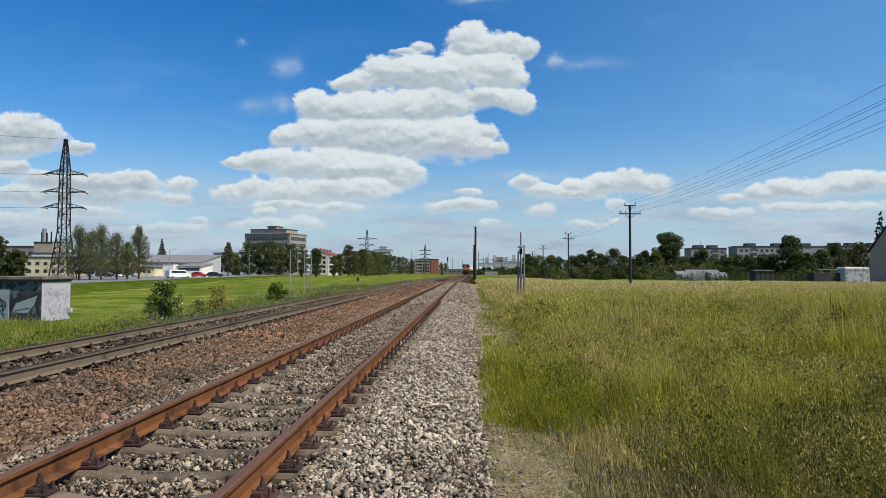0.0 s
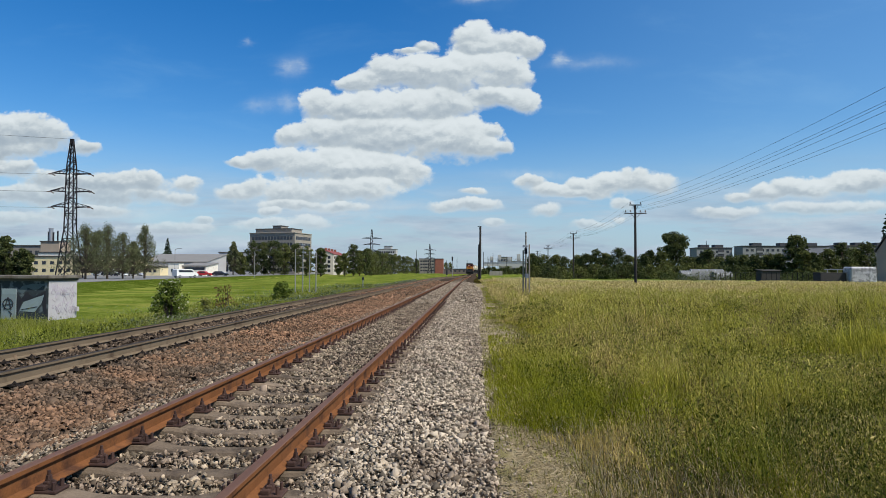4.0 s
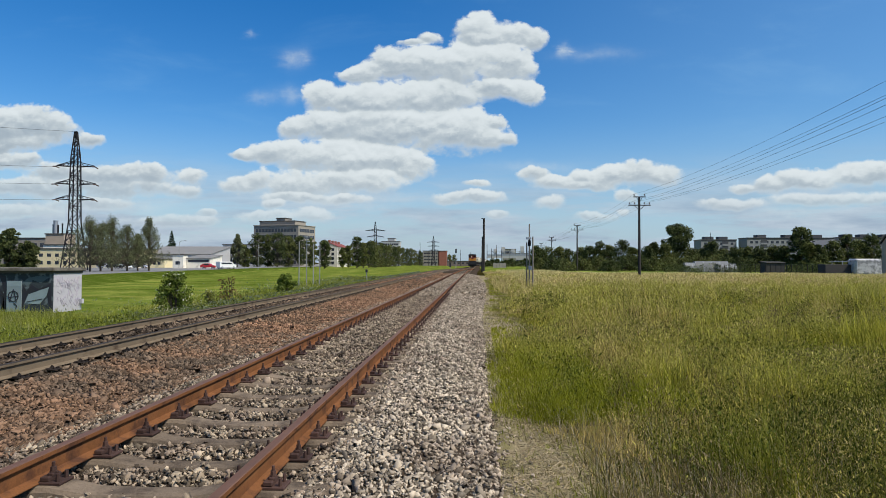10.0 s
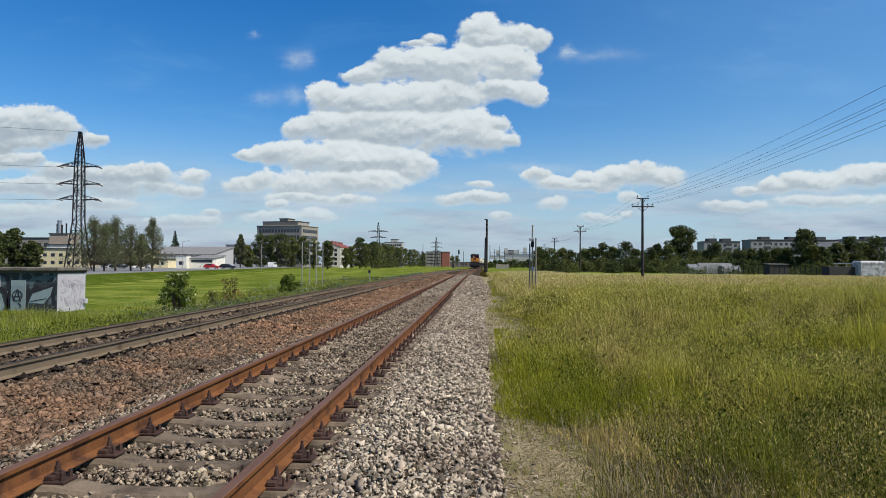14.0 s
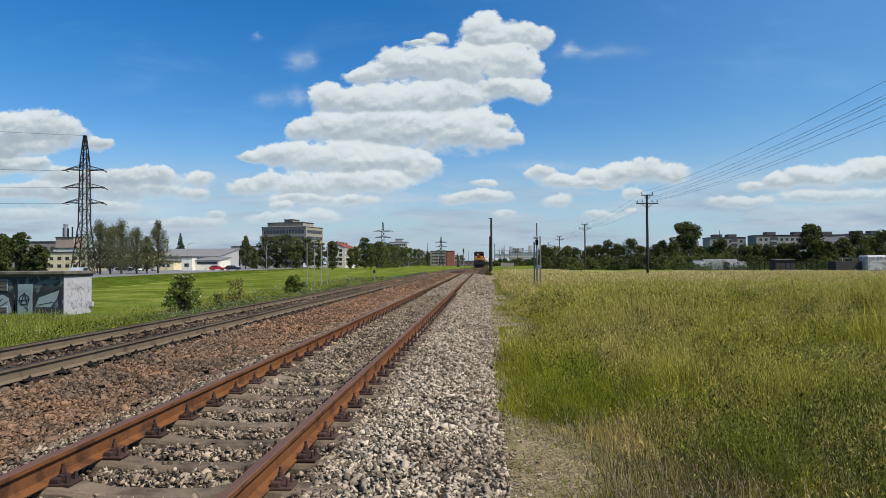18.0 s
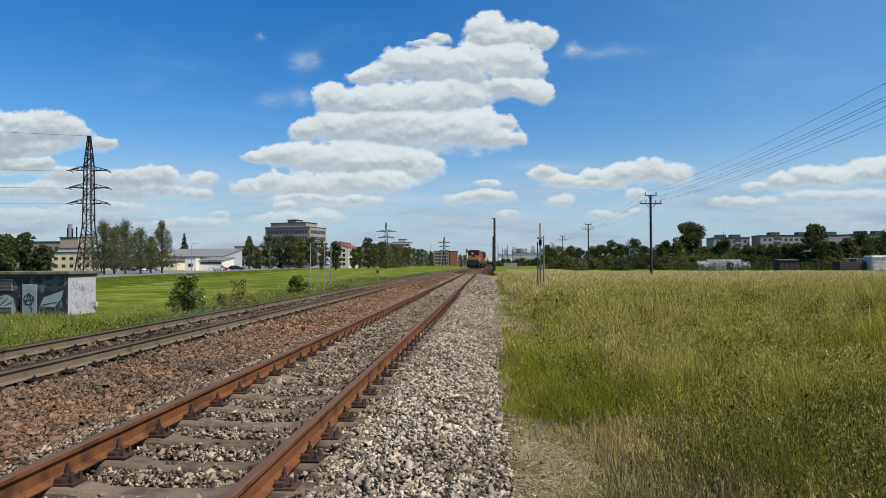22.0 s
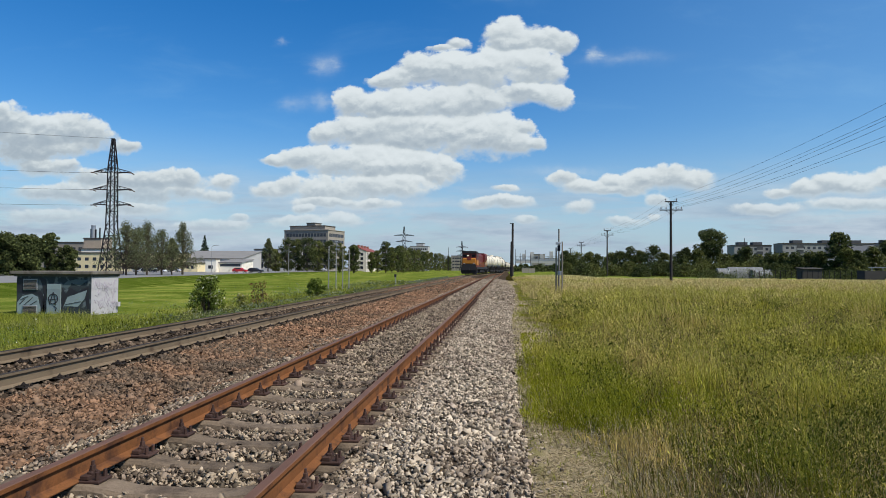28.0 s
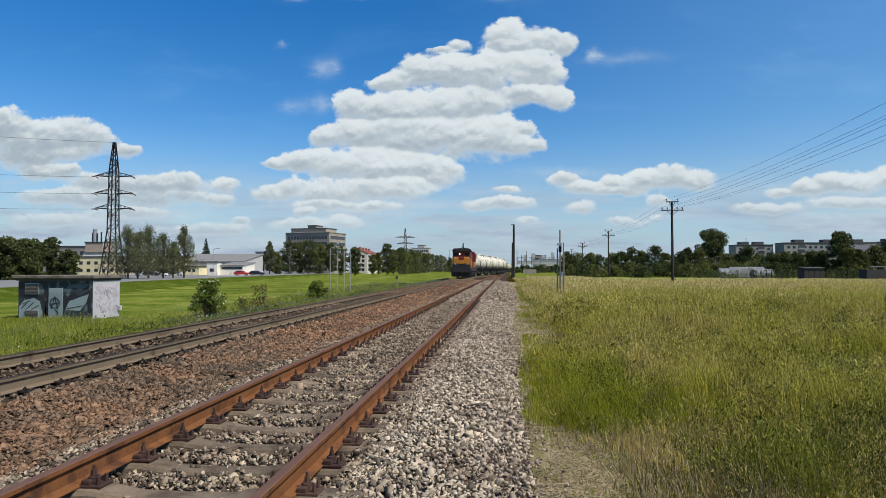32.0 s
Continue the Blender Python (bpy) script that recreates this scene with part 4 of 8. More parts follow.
def patchy(x, y, scale, seed):
    """A smooth field of patches between 0 and 1."""
    rng = np.random.default_rng(seed)
    out = np.zeros(len(x))
    for k in range(7):
        a, p, s = rng.uniform(0, 6.28), rng.uniform(0, 6.28), scale * rng.uniform(0.5, 2.2)
        out += np.sin((x * math.cos(a) + y * math.sin(a)) / s + p) / 7
    return np.clip(out * 1.6 + 0.5, 0, 1)


def meadow():
    rng = np.random.default_rng(5)

    def edge(y):
        """Where the tall grass begins beside the ballast."""
        e = 0.32 + 0.10 * np.sin(y * 2.1) + 0.07 * np.sin(y * 5.7 + 1) + 0.75 * np.clip((8.3 - y) / 1.5, 0, 1)
        e += 1.05 * np.exp(-((y - 19) / 4.0) ** 2) + 0.7 * np.exp(-((y - 33) / 5) ** 2)
        return e + 1.05 * np.clip((y - 13) / 25, 0, 1)

    x, y = wedge(rng, 210000, 0.2, 60, 3.2, 27, 0.75)
    keep = x > edge(y) + rng.normal(0, 0.09, len(x))
    x, y = x[keep], y[keep]
    p = patchy(x, y, 0.9, 3)
    lush = (x < 2.4 + 0.4 * np.sin(y)) & (y > 7.6) & (y < 13.0)
    straw = (y < 6.4 + 0.6 * np.sin(x * 2)) & (x < 2.2)
    gaps = patchy(x, y, 0.45, 77)
    k = ~lush & (~straw | (rng.uniform(0, 1, len(x)) < 0.45)) & (rng.uniform(0, 1, len(x)) < 0.40 + 0.6 * p) & ((gaps > 0.24) | (y < 5.5))
    k &= rng.uniform(0, 1, len(x)) < 1.0 - 0.5 * np.clip((y - 9) / 14, 0, 1)
    # near blades that take the grass coloured as if in shade
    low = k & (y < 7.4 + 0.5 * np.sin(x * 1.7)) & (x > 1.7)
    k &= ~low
    rise = np.clip((x - edge(y)) / 2.2, 0.25, 1)
    tall = ((0.12 + 0.40 * p) * rise + 0.05) * (0.55 + 0.80 * patchy(x, y, 0.20, 91))
    blades("meadow_grass", x[k], y[k], heights(x[k], y[k]) - 0.03, tall[k], 0.0055 + 0.0006 * y[k], GRASS, "tall seeding summer meadow grass, green going to straw", 11, lean=0.36)
    blades("shaded_grass", x[low], y[low], heights(x[low], y[low]) - 0.03, tall[low], 0.0072, GRASS_SHADED, "near meadow grass with the shade of taller herbs in its dark green", 10, lean=0.42)
    blades("lush_grass", x[lush], y[lush], heights(x[lush], y[lush]) - 0.03, 0.30 * np.clip((x[lush] - edge(y[lush])) / 0.5, 0.5, 1), 0.0075, GRASS_LUSH, "fresh green tuft of long grass beside the ballast", 12, lean=0.55)
    straw &= rng.uniform(0, 1, len(x)) < 0.42
    blades("straw_grass", x[straw], y[straw], heights(x[straw], y[straw]) - 0.02, 0.12 + 0.24 * rise[straw], 0.007, GRASS_DRY, "dry straw-coloured grass at the edge of the dirt strip", 13, lean=0.6)
    # herbs and seed heads among the blades
    x, y = wedge(rng, 270000, 0.4, 60, 3.2, 30, 0.75)
    p = patchy(x, y, 0.7, 9)
    r = np.clip((x - edge(y)) / 2.2, 0.0, 1)
    k = (x > edge(y) + 0.15) & (rng.uniform(0, 1, len(x)) < 0.25 + 0.9 * p)
    k &= (patchy(x, y, 0.45, 77) > 0.16) | (y < 7.5)
    x, y, p, r = x[k], y[k], p[k], r[k]
    z = heights(x, y) + (0.10 + 0.34 * p * r + 0.12 * r) * rng.uniform(0.35, 1.1, len(x))
    m = rng.uniform(0, 1, len(x)) < 0.72
    sprigs("meadow_herbs", x[m], y[m], z[m], 0.0032 + 0.0005 * y[m], GRASS_HERB, "leafy herbs among the meadow grass", 17, 4.2)
    m = ~m
    sprigs("seed_heads", x[m], y[m], z[m] + 0.06, 0.0028 + 0.0004 * y[m], GRASS_DRY, "pale seed heads over the meadow grass", 18, 4.5, 1.2)
    tx, ty = wedge(rng, 60000, 0.6, 60, 5.0, 34, 0.8)
    tp, tr = patchy(tx, ty, 0.9, 3), np.clip((tx - edge(ty)) / 2.2, 0.0, 1)
    k = (tx > edge(ty) + 0.3) & (rng.uniform(0, 1, len(tx)) < 0.15 + patchy(tx, ty, 1.3, 21)) & ((ty > 7) | (tx > 2.6))
    tx, ty, tp, tr = tx[k], ty[k], tp[k], tr[k]
    tz = heights(tx, ty) + 0.10 + (0.15 + 0.42 * tp) * tr * rng.uniform(0.75, 1.25, len(tx))
    sprigs("grass_tips", tx, ty, tz, 0.0022 + 0.00045 * ty, GRASS_TIPS, "yellow-green seeding tips of the meadow grass", 27, 5.5, 1.4)
    # bleached stalks of last year
    sx, sy = wedge(rng, 2600, 0.9, 9, 3.6, 8.0, 0.8)
    k = sx > edge(sy) - 0.1
    k &= rng.uniform(0, 1, len(sx)) < np.clip(1.2 - (sx - 1.0) * 0.25, 0.25, 1)
    blades("bleached_stalks", sx[k], sy[k], heights(sx[k], sy[k]) - 0.01, 0.26, 0.0035, STALKS, "thin bleached grass stalks at the meadow's edge", 28, lean=0.7)
    def uncut(x, y):
        """Where the meadow is left to grow."""
        return (y < 97 + 2 * np.sin(x * 0.9)) | (x < 14)

    x, y = wedge(rng, 60000, 0.8, 110, 24, 128, 1.1)
    k = (x > edge(y)) & uncut(x, y)
    x, y = x[k], y[k]
    p = patchy(x, y, 4.0, 8)
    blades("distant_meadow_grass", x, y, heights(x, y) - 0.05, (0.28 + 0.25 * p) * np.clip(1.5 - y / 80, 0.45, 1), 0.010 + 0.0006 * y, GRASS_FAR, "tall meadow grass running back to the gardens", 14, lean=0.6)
    x, y = wedge(rng, 85000, 0.8, 110, 22, 128, 1.1)
    k = (x > edge(y)) & uncut(x, y)
    x, y = x[k], y[k]
    z = heights(x, y) + rng.uniform(0.1, 0.55, len(x)) * np.clip(1.5 - y / 80, 0.35, 1)
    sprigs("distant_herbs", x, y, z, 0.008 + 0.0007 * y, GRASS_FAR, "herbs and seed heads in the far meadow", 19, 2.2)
    x, y = wedge(rng, 80000, 4, 120, 48, 128, 1.2)
    x, y = x[uncut(x, y)], y[uncut(x, y)]
    z = heights(x, y) + rng.uniform(0.04, 0.30, len(x))
    sprigs("distant_straw_grass", x, y, z, 0.012 + 0.0006 * y, STRAW, "pale ripe grass at the far side of the meadow", 15, 2.6, 0.8)
    # tussocks: blades that fan out of one root
    r3 = np.random.default_rng(47)
    cx, cy = wedge(r3, 1500, 0.7, 45, 4.2, 44, 0.85)
    ok = (cx > edge(cy) + 0.25) & ((cy > 7.4) | (cx > 1.9))
    cx, cy = cx[ok], cy[ok]
    per = 70
    size = r3.uniform(0.24, 0.52, len(cx)) * np.clip((cx - edge(cy)) / 1.6, 0.45, 1)
    ang, out = r3.uniform(0, 6.28, (len(cx), per)), r3.uniform(0, 1, (len(cx), per)) ** 0.7
    bx, by = (cx[:, None] + np.cos(ang) * out * 0.16).ravel(), (cy[:, None] + np.sin(ang) * out * 0.16).ravel()
    bh = (size[:, None] * (1.15 - 0.45 * out) * r3.uniform(0.6, 1.15, out.shape)).ravel()
    for name, mat, lo, hi, lab in (("green_tussocks", GRASS_LUSH, 0.0, 0.38, "fresh green tussocks in the meadow"), ("seeding_tussocks", GRASS, 0.38, 0.72, "yellow-green seeding tussocks in the meadow"), ("straw_tussocks", GRASS_DRY, 0.72, 1.0, "brownish straw tussocks in the meadow")):
        pick = r3.uniform(0, 1, len(cx))
        pick = np.repeat((0.5 * pick + 0.5 * patchy(cx, cy, 2.2, 48)), per)
        k = (pick >= lo) & (pick < hi)
        blades(name, bx[k], by[k], heights(bx[k], by[k]) - 0.02, 0.8 * bh[k], 0.0032 + 0.0005 * by[k], mat, lab, 49, lean=0.38)
    # weeds that stand in clumps
    for name, mat, count, seed, lab in (("yellow_weeds", GRASS_TIPS, 330, 41, "clumps of yellow-green weeds in the meadow"), ("green_weeds", WEED_DARK, 420, 42, "clumps of dark green weeds in the meadow"), ("brown_weeds", GRASS_DRY, 90, 43, "clumps of dry brown stalks in the meadow")):
        r2 = np.random.default_rng(seed)
        cx, cy = wedge(r2, count, 1.0, 40, 4.5, 48, 0.8)
        if name == "green_weeds":
            cx, cy = np.concatenate([cx, r2.uniform(2.0, 6.0, 120)]), np.concatenate([cy, r2.uniform(4.0, 7.2, 120)])
        if name == "yellow_weeds":
            cx, cy = np.concatenate([cx, r2.uniform(2.3, 4.4, 26)]), np.concatenate([cy, r2.uniform(15.5, 25, 26)])
        ok = (cx > edge(cy) + 0.5) & ((cy < 26) | (name == "yellow_weeds"))
        cx, cy = cx[ok], cy[ok]
        per = 220
        rad = r2.uniform(0.18, 0.5, len(cx)) * (1 + cy * 0.012)
        ang, rr = r2.uniform(0, 6.28, (len(cx), per)), np.sqrt(r2.uniform(0, 1, (len(cx), per)))
        px = (cx[:, None] + np.cos(ang) * rr * rad[:, None]).ravel()
        py = (cy[:, None] + np.sin(ang) * rr * rad[:, None]).ravel()
        hh = (r2.uniform(0.45, 0.85, len(cx))[:, None] * (1 - 0.55 * rr * rr) * r2.uniform(0.35, 1.0, rr.shape)).ravel()
        sprigs(name, px, py, heights(px, py) + hh, 0.0032 + 0.0006 * py, mat, lab, seed + 10, 3.6)
    # the meadow goes on beside and behind
    x, y = rng.uniform(1.2, 16, 26000), rng.uniform(-9, 6, 26000)
    k = (np.abs(x) > 0.9 * y + 1) | (y < 3)
    blades("meadow_grass_astern", x[k], y[k], heights(x[k], y[k]) - 0.03, 0.36, 0.016, GRASS, "tall meadow grass beside the siding", 26, lean=0.55)
    # short growth on the dirt strip
    y = rng.uniform(3.2, 70, 32000)
    x = edge(y) - rng.exponential(0.38, len(y)) + 0.1
    k = (x > 0.12 + 0.75 * np.clip((y - 16) / 39, 0, 1))
    y2 = rng.uniform(3.0, 9.5, 36000)
    x2 = rng.uniform(0.25, 1.6, len(y2))
    k2 = rng.uniform(0, 1, len(y2)) < patchy(x2, y2, 0.25, 31)
    sprigs("dry_thatch", x2[k2], y2[k2], heights(x2[k2], y2[k2]) + 0.012, 0.006, THATCH, "flattened dry grass litter on the dirt strip", 25, 9.0, -0.4)
    ty = rng.uniform(9, 60, 11000)
    tx = 0.40 + 0.75 * np.clip((ty - 16) / 39, 0, 1) + rng.exponential(0.34, len(ty))
    tk = rng.uniform(0, 1, len(ty)) < 2.0 * patchy(tx, ty, 0.6, 55) - 0.85
    blades("low_tufts", tx[tk], ty[tk], heights(tx[tk], ty[tk]) - 0.01, 0.075, 0.008 + 0.0005 * ty[tk], GRASS_LUSH, "low green tufts between the ballast and the dirt", 29, lean=0.7)
    blades("sparse_grass", x[k], y[k], heights(x[k], y[k]) - 0.01, 0.06, 0.006 + 0.0005 * y[k], SHORT_GRASS, "sparse short grass on trodden dirt", 16, lean=0.9)


def verge():
    rng = np.random.default_rng(6)
    y = near_depth(rng, 85000, 8, 75, 0.7)
    x = -9.15 - rng.exponential(3.3, len(y)) - 0.2 * np.sin(y * 1.1)
    k = (x > -1.05 * y - 3) & (x > -26)
    x, y = x[k], y[k]
    p = patchy(x, y, 1.6, 4)
    d = np.clip((-9.0 - x) / 3.0, 0.3, 1) * np.clip((x + 24) / 7.0, 0.22, 1)
    away = rng.uniform(0, 1, len(x)) < np.clip((x + 24) / 8.0, 0.25, 1)
    x, y, p, d = x[away], y[away], p[away], d[away]
    blades("verge_grass", x, y, heights(x, y) - 0.03, (0.17 + 0.32 * p) * d, 0.008 + 0.0005 * y, GRASS_LEFT, "long bright green grass on the slope beside the main line", 21)
    x2, y2 = x + rng.normal(0, 0.1, len(x)), y
    z2 = heights(x2, y2) + (0.12 + 0.30 * p * d) * rng.uniform(0.4, 1.1, len(x))
    k = rng.uniform(0, 1, len(x)) < 0.6
    sprigs("verge_herbs", x2[k], y2[k], z2[k], 0.008 + 0.0006 * y2[k], GRASS_LEFT, "leafy herbs in the verge", 23, 2.2)
    # the hummock before the hut
    my = rng.uniform(24.5, 32.7, 16000)
    mx = -28 + rng.uniform(0, 1, len(my)) * 13.0
    mk = mx > -0.95 * my - 3
    mx, my = mx[mk], my[mk]
    tall = (0.30 + 0.32 * patchy(mx, my, 1.1, 71)) * np.clip(1.0 - (my - 27.5) / 6.5, 0.25, 1)
    blades("hummock_grass", mx, my, heights(mx, my) - 0.03, tall * np.clip((-15.0 - mx) / 4.0, 0.3, 1), 0.016, GRASS_LEFT, "long seeding grass before the hut", 72, lean=0.6)
    # darker tufts low beside the rails
    ty = near_depth(rng, 16000, 14, 60, 0.8)
    tx = -9.6 - rng.uniform(0, 1, len(ty)) * (1.2 + 0.05 * ty)
    tk = rng.uniform(0, 1, len(ty)) < 1.4 * patchy(tx, ty, 0.9, 61) - 0.45
    tx, ty = tx[tk], ty[tk]
    sprigs("dark_verge_herbs", tx, ty, heights(tx, ty) + rng.uniform(0.05, 0.45, len(tx)), 0.012 + 0.0006 * ty, WEED_DARK, "dark leafy herbs beside the main line", 62, 2.2)
    y = near_depth(rng, 34000, 18, 120, 0.9)
    x = -10.0 - rng.exponential(3.6, len(y))
    k = rng.uniform(0, 1, len(y)) < 2.2 * patchy(x, y, 1.8, 12) - 0.65
    x, y = x[k], y[k]
    sprigs("grey_weeds", x, y, heights(x, y) + rng.uniform(0.03, 0.42, len(x)), 0.010 + 0.0006 * y, WEED_BLUE, "grey-green flowering weeds along the main line", 24, 2.0)
    # rough growth between the rails and the mown strip
    for name, mat, count, seed, lab in (("rough_grass", GRASS_LEFT, 44000, 81, "rough seeding grass beside the main line"), ("nettle_growth", WEED_DARK, 15000, 82, "dark nettle growth beside the main line"), ("mugwort_growth", WEED_BLUE, 15000, 83, "grey-green mugwort beside the main line"), ("white_umbels", BLOSSOM, 1500, 84, "small white flowers in the rough grass")):
        r2 = np.random.default_rng(seed)
        y = near_depth(r2, count, 13, 110, 0.8)
        x = -9.6 - r2.uniform(0, 1, count) ** 1.3 * (9.5 + 0.03 * y)
        k = (x > -1.0 * y - 3) & (r2.uniform(0, 1, count) < 1.9 * patchy(x, y, 1.1, seed + 7) - 0.35)
        x, y = x[k], y[k]
        top = (0.12 + 0.45 * patchy(x, y, 0.6, seed + 3)) * np.clip((-9.2 - x) / 2.0, 0.3, 1)
        rise = 0.95 if name == "white_umbels" else r2.uniform(0.15, 1.0, len(x))
        sprigs(name, x, y, heights(x, y) + top * rise, (0.006 if name == "white_umbels" else 0.009) + 0.00055 * y, mat, lab, seed + 20, 1.2 if name == "white_umbels" else 2.8)
    y = near_depth(rng, 56000, 22, 130, 1.0)
    x = -12 - rng.uniform(0, 1, len(y)) ** 1.1 * 50
    k = (x > -0.98 * y - 3)
    x, y = x[k], y[k]
    sprigs("lawn_grass", x, y, heights(x, y) + 0.005, 0.006 + 0.00025 * y, LAWN_BLADES, "short green lawn between the line and the road", 22, 1.6, 0.2)


def shrub(name, label, x, y, base, height, width, mat, seed, count, size, blossom=0, limbs=24):
    rng = np.random.default_rng(seed)
    ob = thing(name, label, "shrub", at=(x, y, base))
    f, blobs = Form(), []
    for i in range(limbs):
        a, h = rng.uniform(0, 6.28), height * rng.uniform(0.05, 0.90)
        r = rng.uniform(0.12, 0.46) * width * (1.0 - 0.62 * (h / height) ** 1.6)
        p = (r * math.cos(a), r * math.sin(a), h)
        f.rod((p[0] * 0.2, p[1] * 0.2, -0.1), p, 0.018, 0.006, 5, False)
        s = width * rng.uniform(0.09, 0.19)
        blobs.append((*p, s, s, s * 0.9))
    for i in range(limbs // 3):
        a, s = 6.28 * i / (limbs // 3), width * rng.uniform(0.12, 0.17)
        blobs.append((0.30 * width * math.cos(a), 0.30 * width * math.sin(a), s * 0.9, s, s, s))
    part("stems", f, BARK, ob)
    v, q = leaves(rng, blobs, count, size, 1.8)
    part("foliage", quick_mesh("foliage", v, q, mat), None, ob)
    if blossom:
        top = [(b[0], b[1], b[2] + b[5] * 0.7, b[3] * 0.9, b[4] * 0.9, b[5] * 0.5) for b in blobs]
        v, q = leaves(rng, top, blossom, size * 0.7, 1.1, 2.5)
        part("blossom", quick_mesh("blossom", v, q, BLOSSOM), None, ob, "flat cream flower heads")
    return ob


# ---- buildings and structures ----
PLASTER_YELLOW = material("yellow_plaster", (0.78, 0.65, 0.37), 0.9, 0, 0.08, 0.3, 6, 0.1, 0.01, tint=(0.52, 0.46, 0.30), tint_scale=0.4)
PLASTER_GREY = material("grey_silicate_brick", (0.285, 0.258, 0.212), 0.9, 0, 0.12, 0.3, 5, 0.2, 0.01, tint=(0.21, 0.19, 0.155), tint_scale=0.2)
BLOCK_DARK = material("grey_brown_concrete", (0.285, 0.252, 0.205), 0.9, 0, 0.15, 0.3, 5, 0.2, 0.01, tint=(0.29, 0.26, 0.21), tint_scale=0.2)
PLASTER_TAN = material("tan_plaster", (0.40, 0.32, 0.235), 0.9, 0, 0.15, 0.4, 6, 0.2, 0.01)
PLASTER_CREAM = material("cream_plaster", (0.55, 0.50, 0.42), 0.9, 0, 0.1, 0.3, 5, 0.1, 0.01)
WHITE_WALL = material("white_wall", (0.80, 0.745, 0.62), 0.85, 0, 0.12, 0.4, 6, 0.1, 0.01, tint=(0.55, 0.49, 0.38), tint_at=(0.55, 0.75), tint_scale=0.5)
BRICK_BROWN = material("brown_brick", (0.175, 0.135, 0.110), 0.9, 0, 0.15, 0.4, 8, 0.2, 0.01)
BRICK_RED = material("red_brick", (0.27, 0.10, 0.065), 0.9, 0, 0.15, 0.4, 8, 0.2, 0.01)
ROOF_RED = material("red_roof_sheet", (0.21, 0.05, 0.035), 0.7, 0, 0.15, 0.5, 6, 0.1, 0.01)
ROOF_GREY = material("grey_sheet_roof", (0.215, 0.205, 0.185), 0.8, 0, 0.15, 0.3, 6, 0.1, 0.01, spec=0.2)
ROOF_DARK = material("dark_bitumen_roof", (0.088, 0.080, 0.070), 0.9, 0, 0.15, 0.3, 6, 0.1, 0.01, spec=0.15)
PANEL_PALE = material("pale_concrete_panels", (0.42, 0.41, 0.39), 0.9, 0, 0.1, 0.1, 2, 0.1, 0.01)
BLACK_PAINT = material("black_signal_paint", (0.02, 0.02, 0.022), 0.6, 0, 0.1, 2, 20, 0)
GLASS = pane_mat("dark_window_glass", (0.03, 0.035, 0.045))
FRAME_WHITE = material("white_window_frame", (0.70, 0.70, 0.68), 0.6, 0, 0.05, 2, 20, 0)
HUT_PAINT = material("grey_green_painted_wall", (0.040, 0.050, 0.054), 0.85, 0, 0.35, 1.2, 20, 0.3, 0.006, tint=(0.125, 0.150, 0.152), tint_at=(0.50, 0.62), tint_scale=1.6, spec=0.2)
HUT_WHITE = material("whitewashed_wall", (0.44, 0.42, 0.425), 0.9, 0, 0.12, 1.5, 25, 0.3, 0.006, tint=(0.36, 0.34, 0.36), tint_at=(0.50, 0.68), tint_scale=1.5)
HUT_ROOF = material("weathered_concrete_slab", (0.185, 0.165, 0.138), 0.95, 0, 0.3, 0.8, 20, 0.4, 0.01, tint=(0.095, 0.080, 0.062), tint_at=(0.42, 0.62), tint_scale=0.9, spec=0.1)


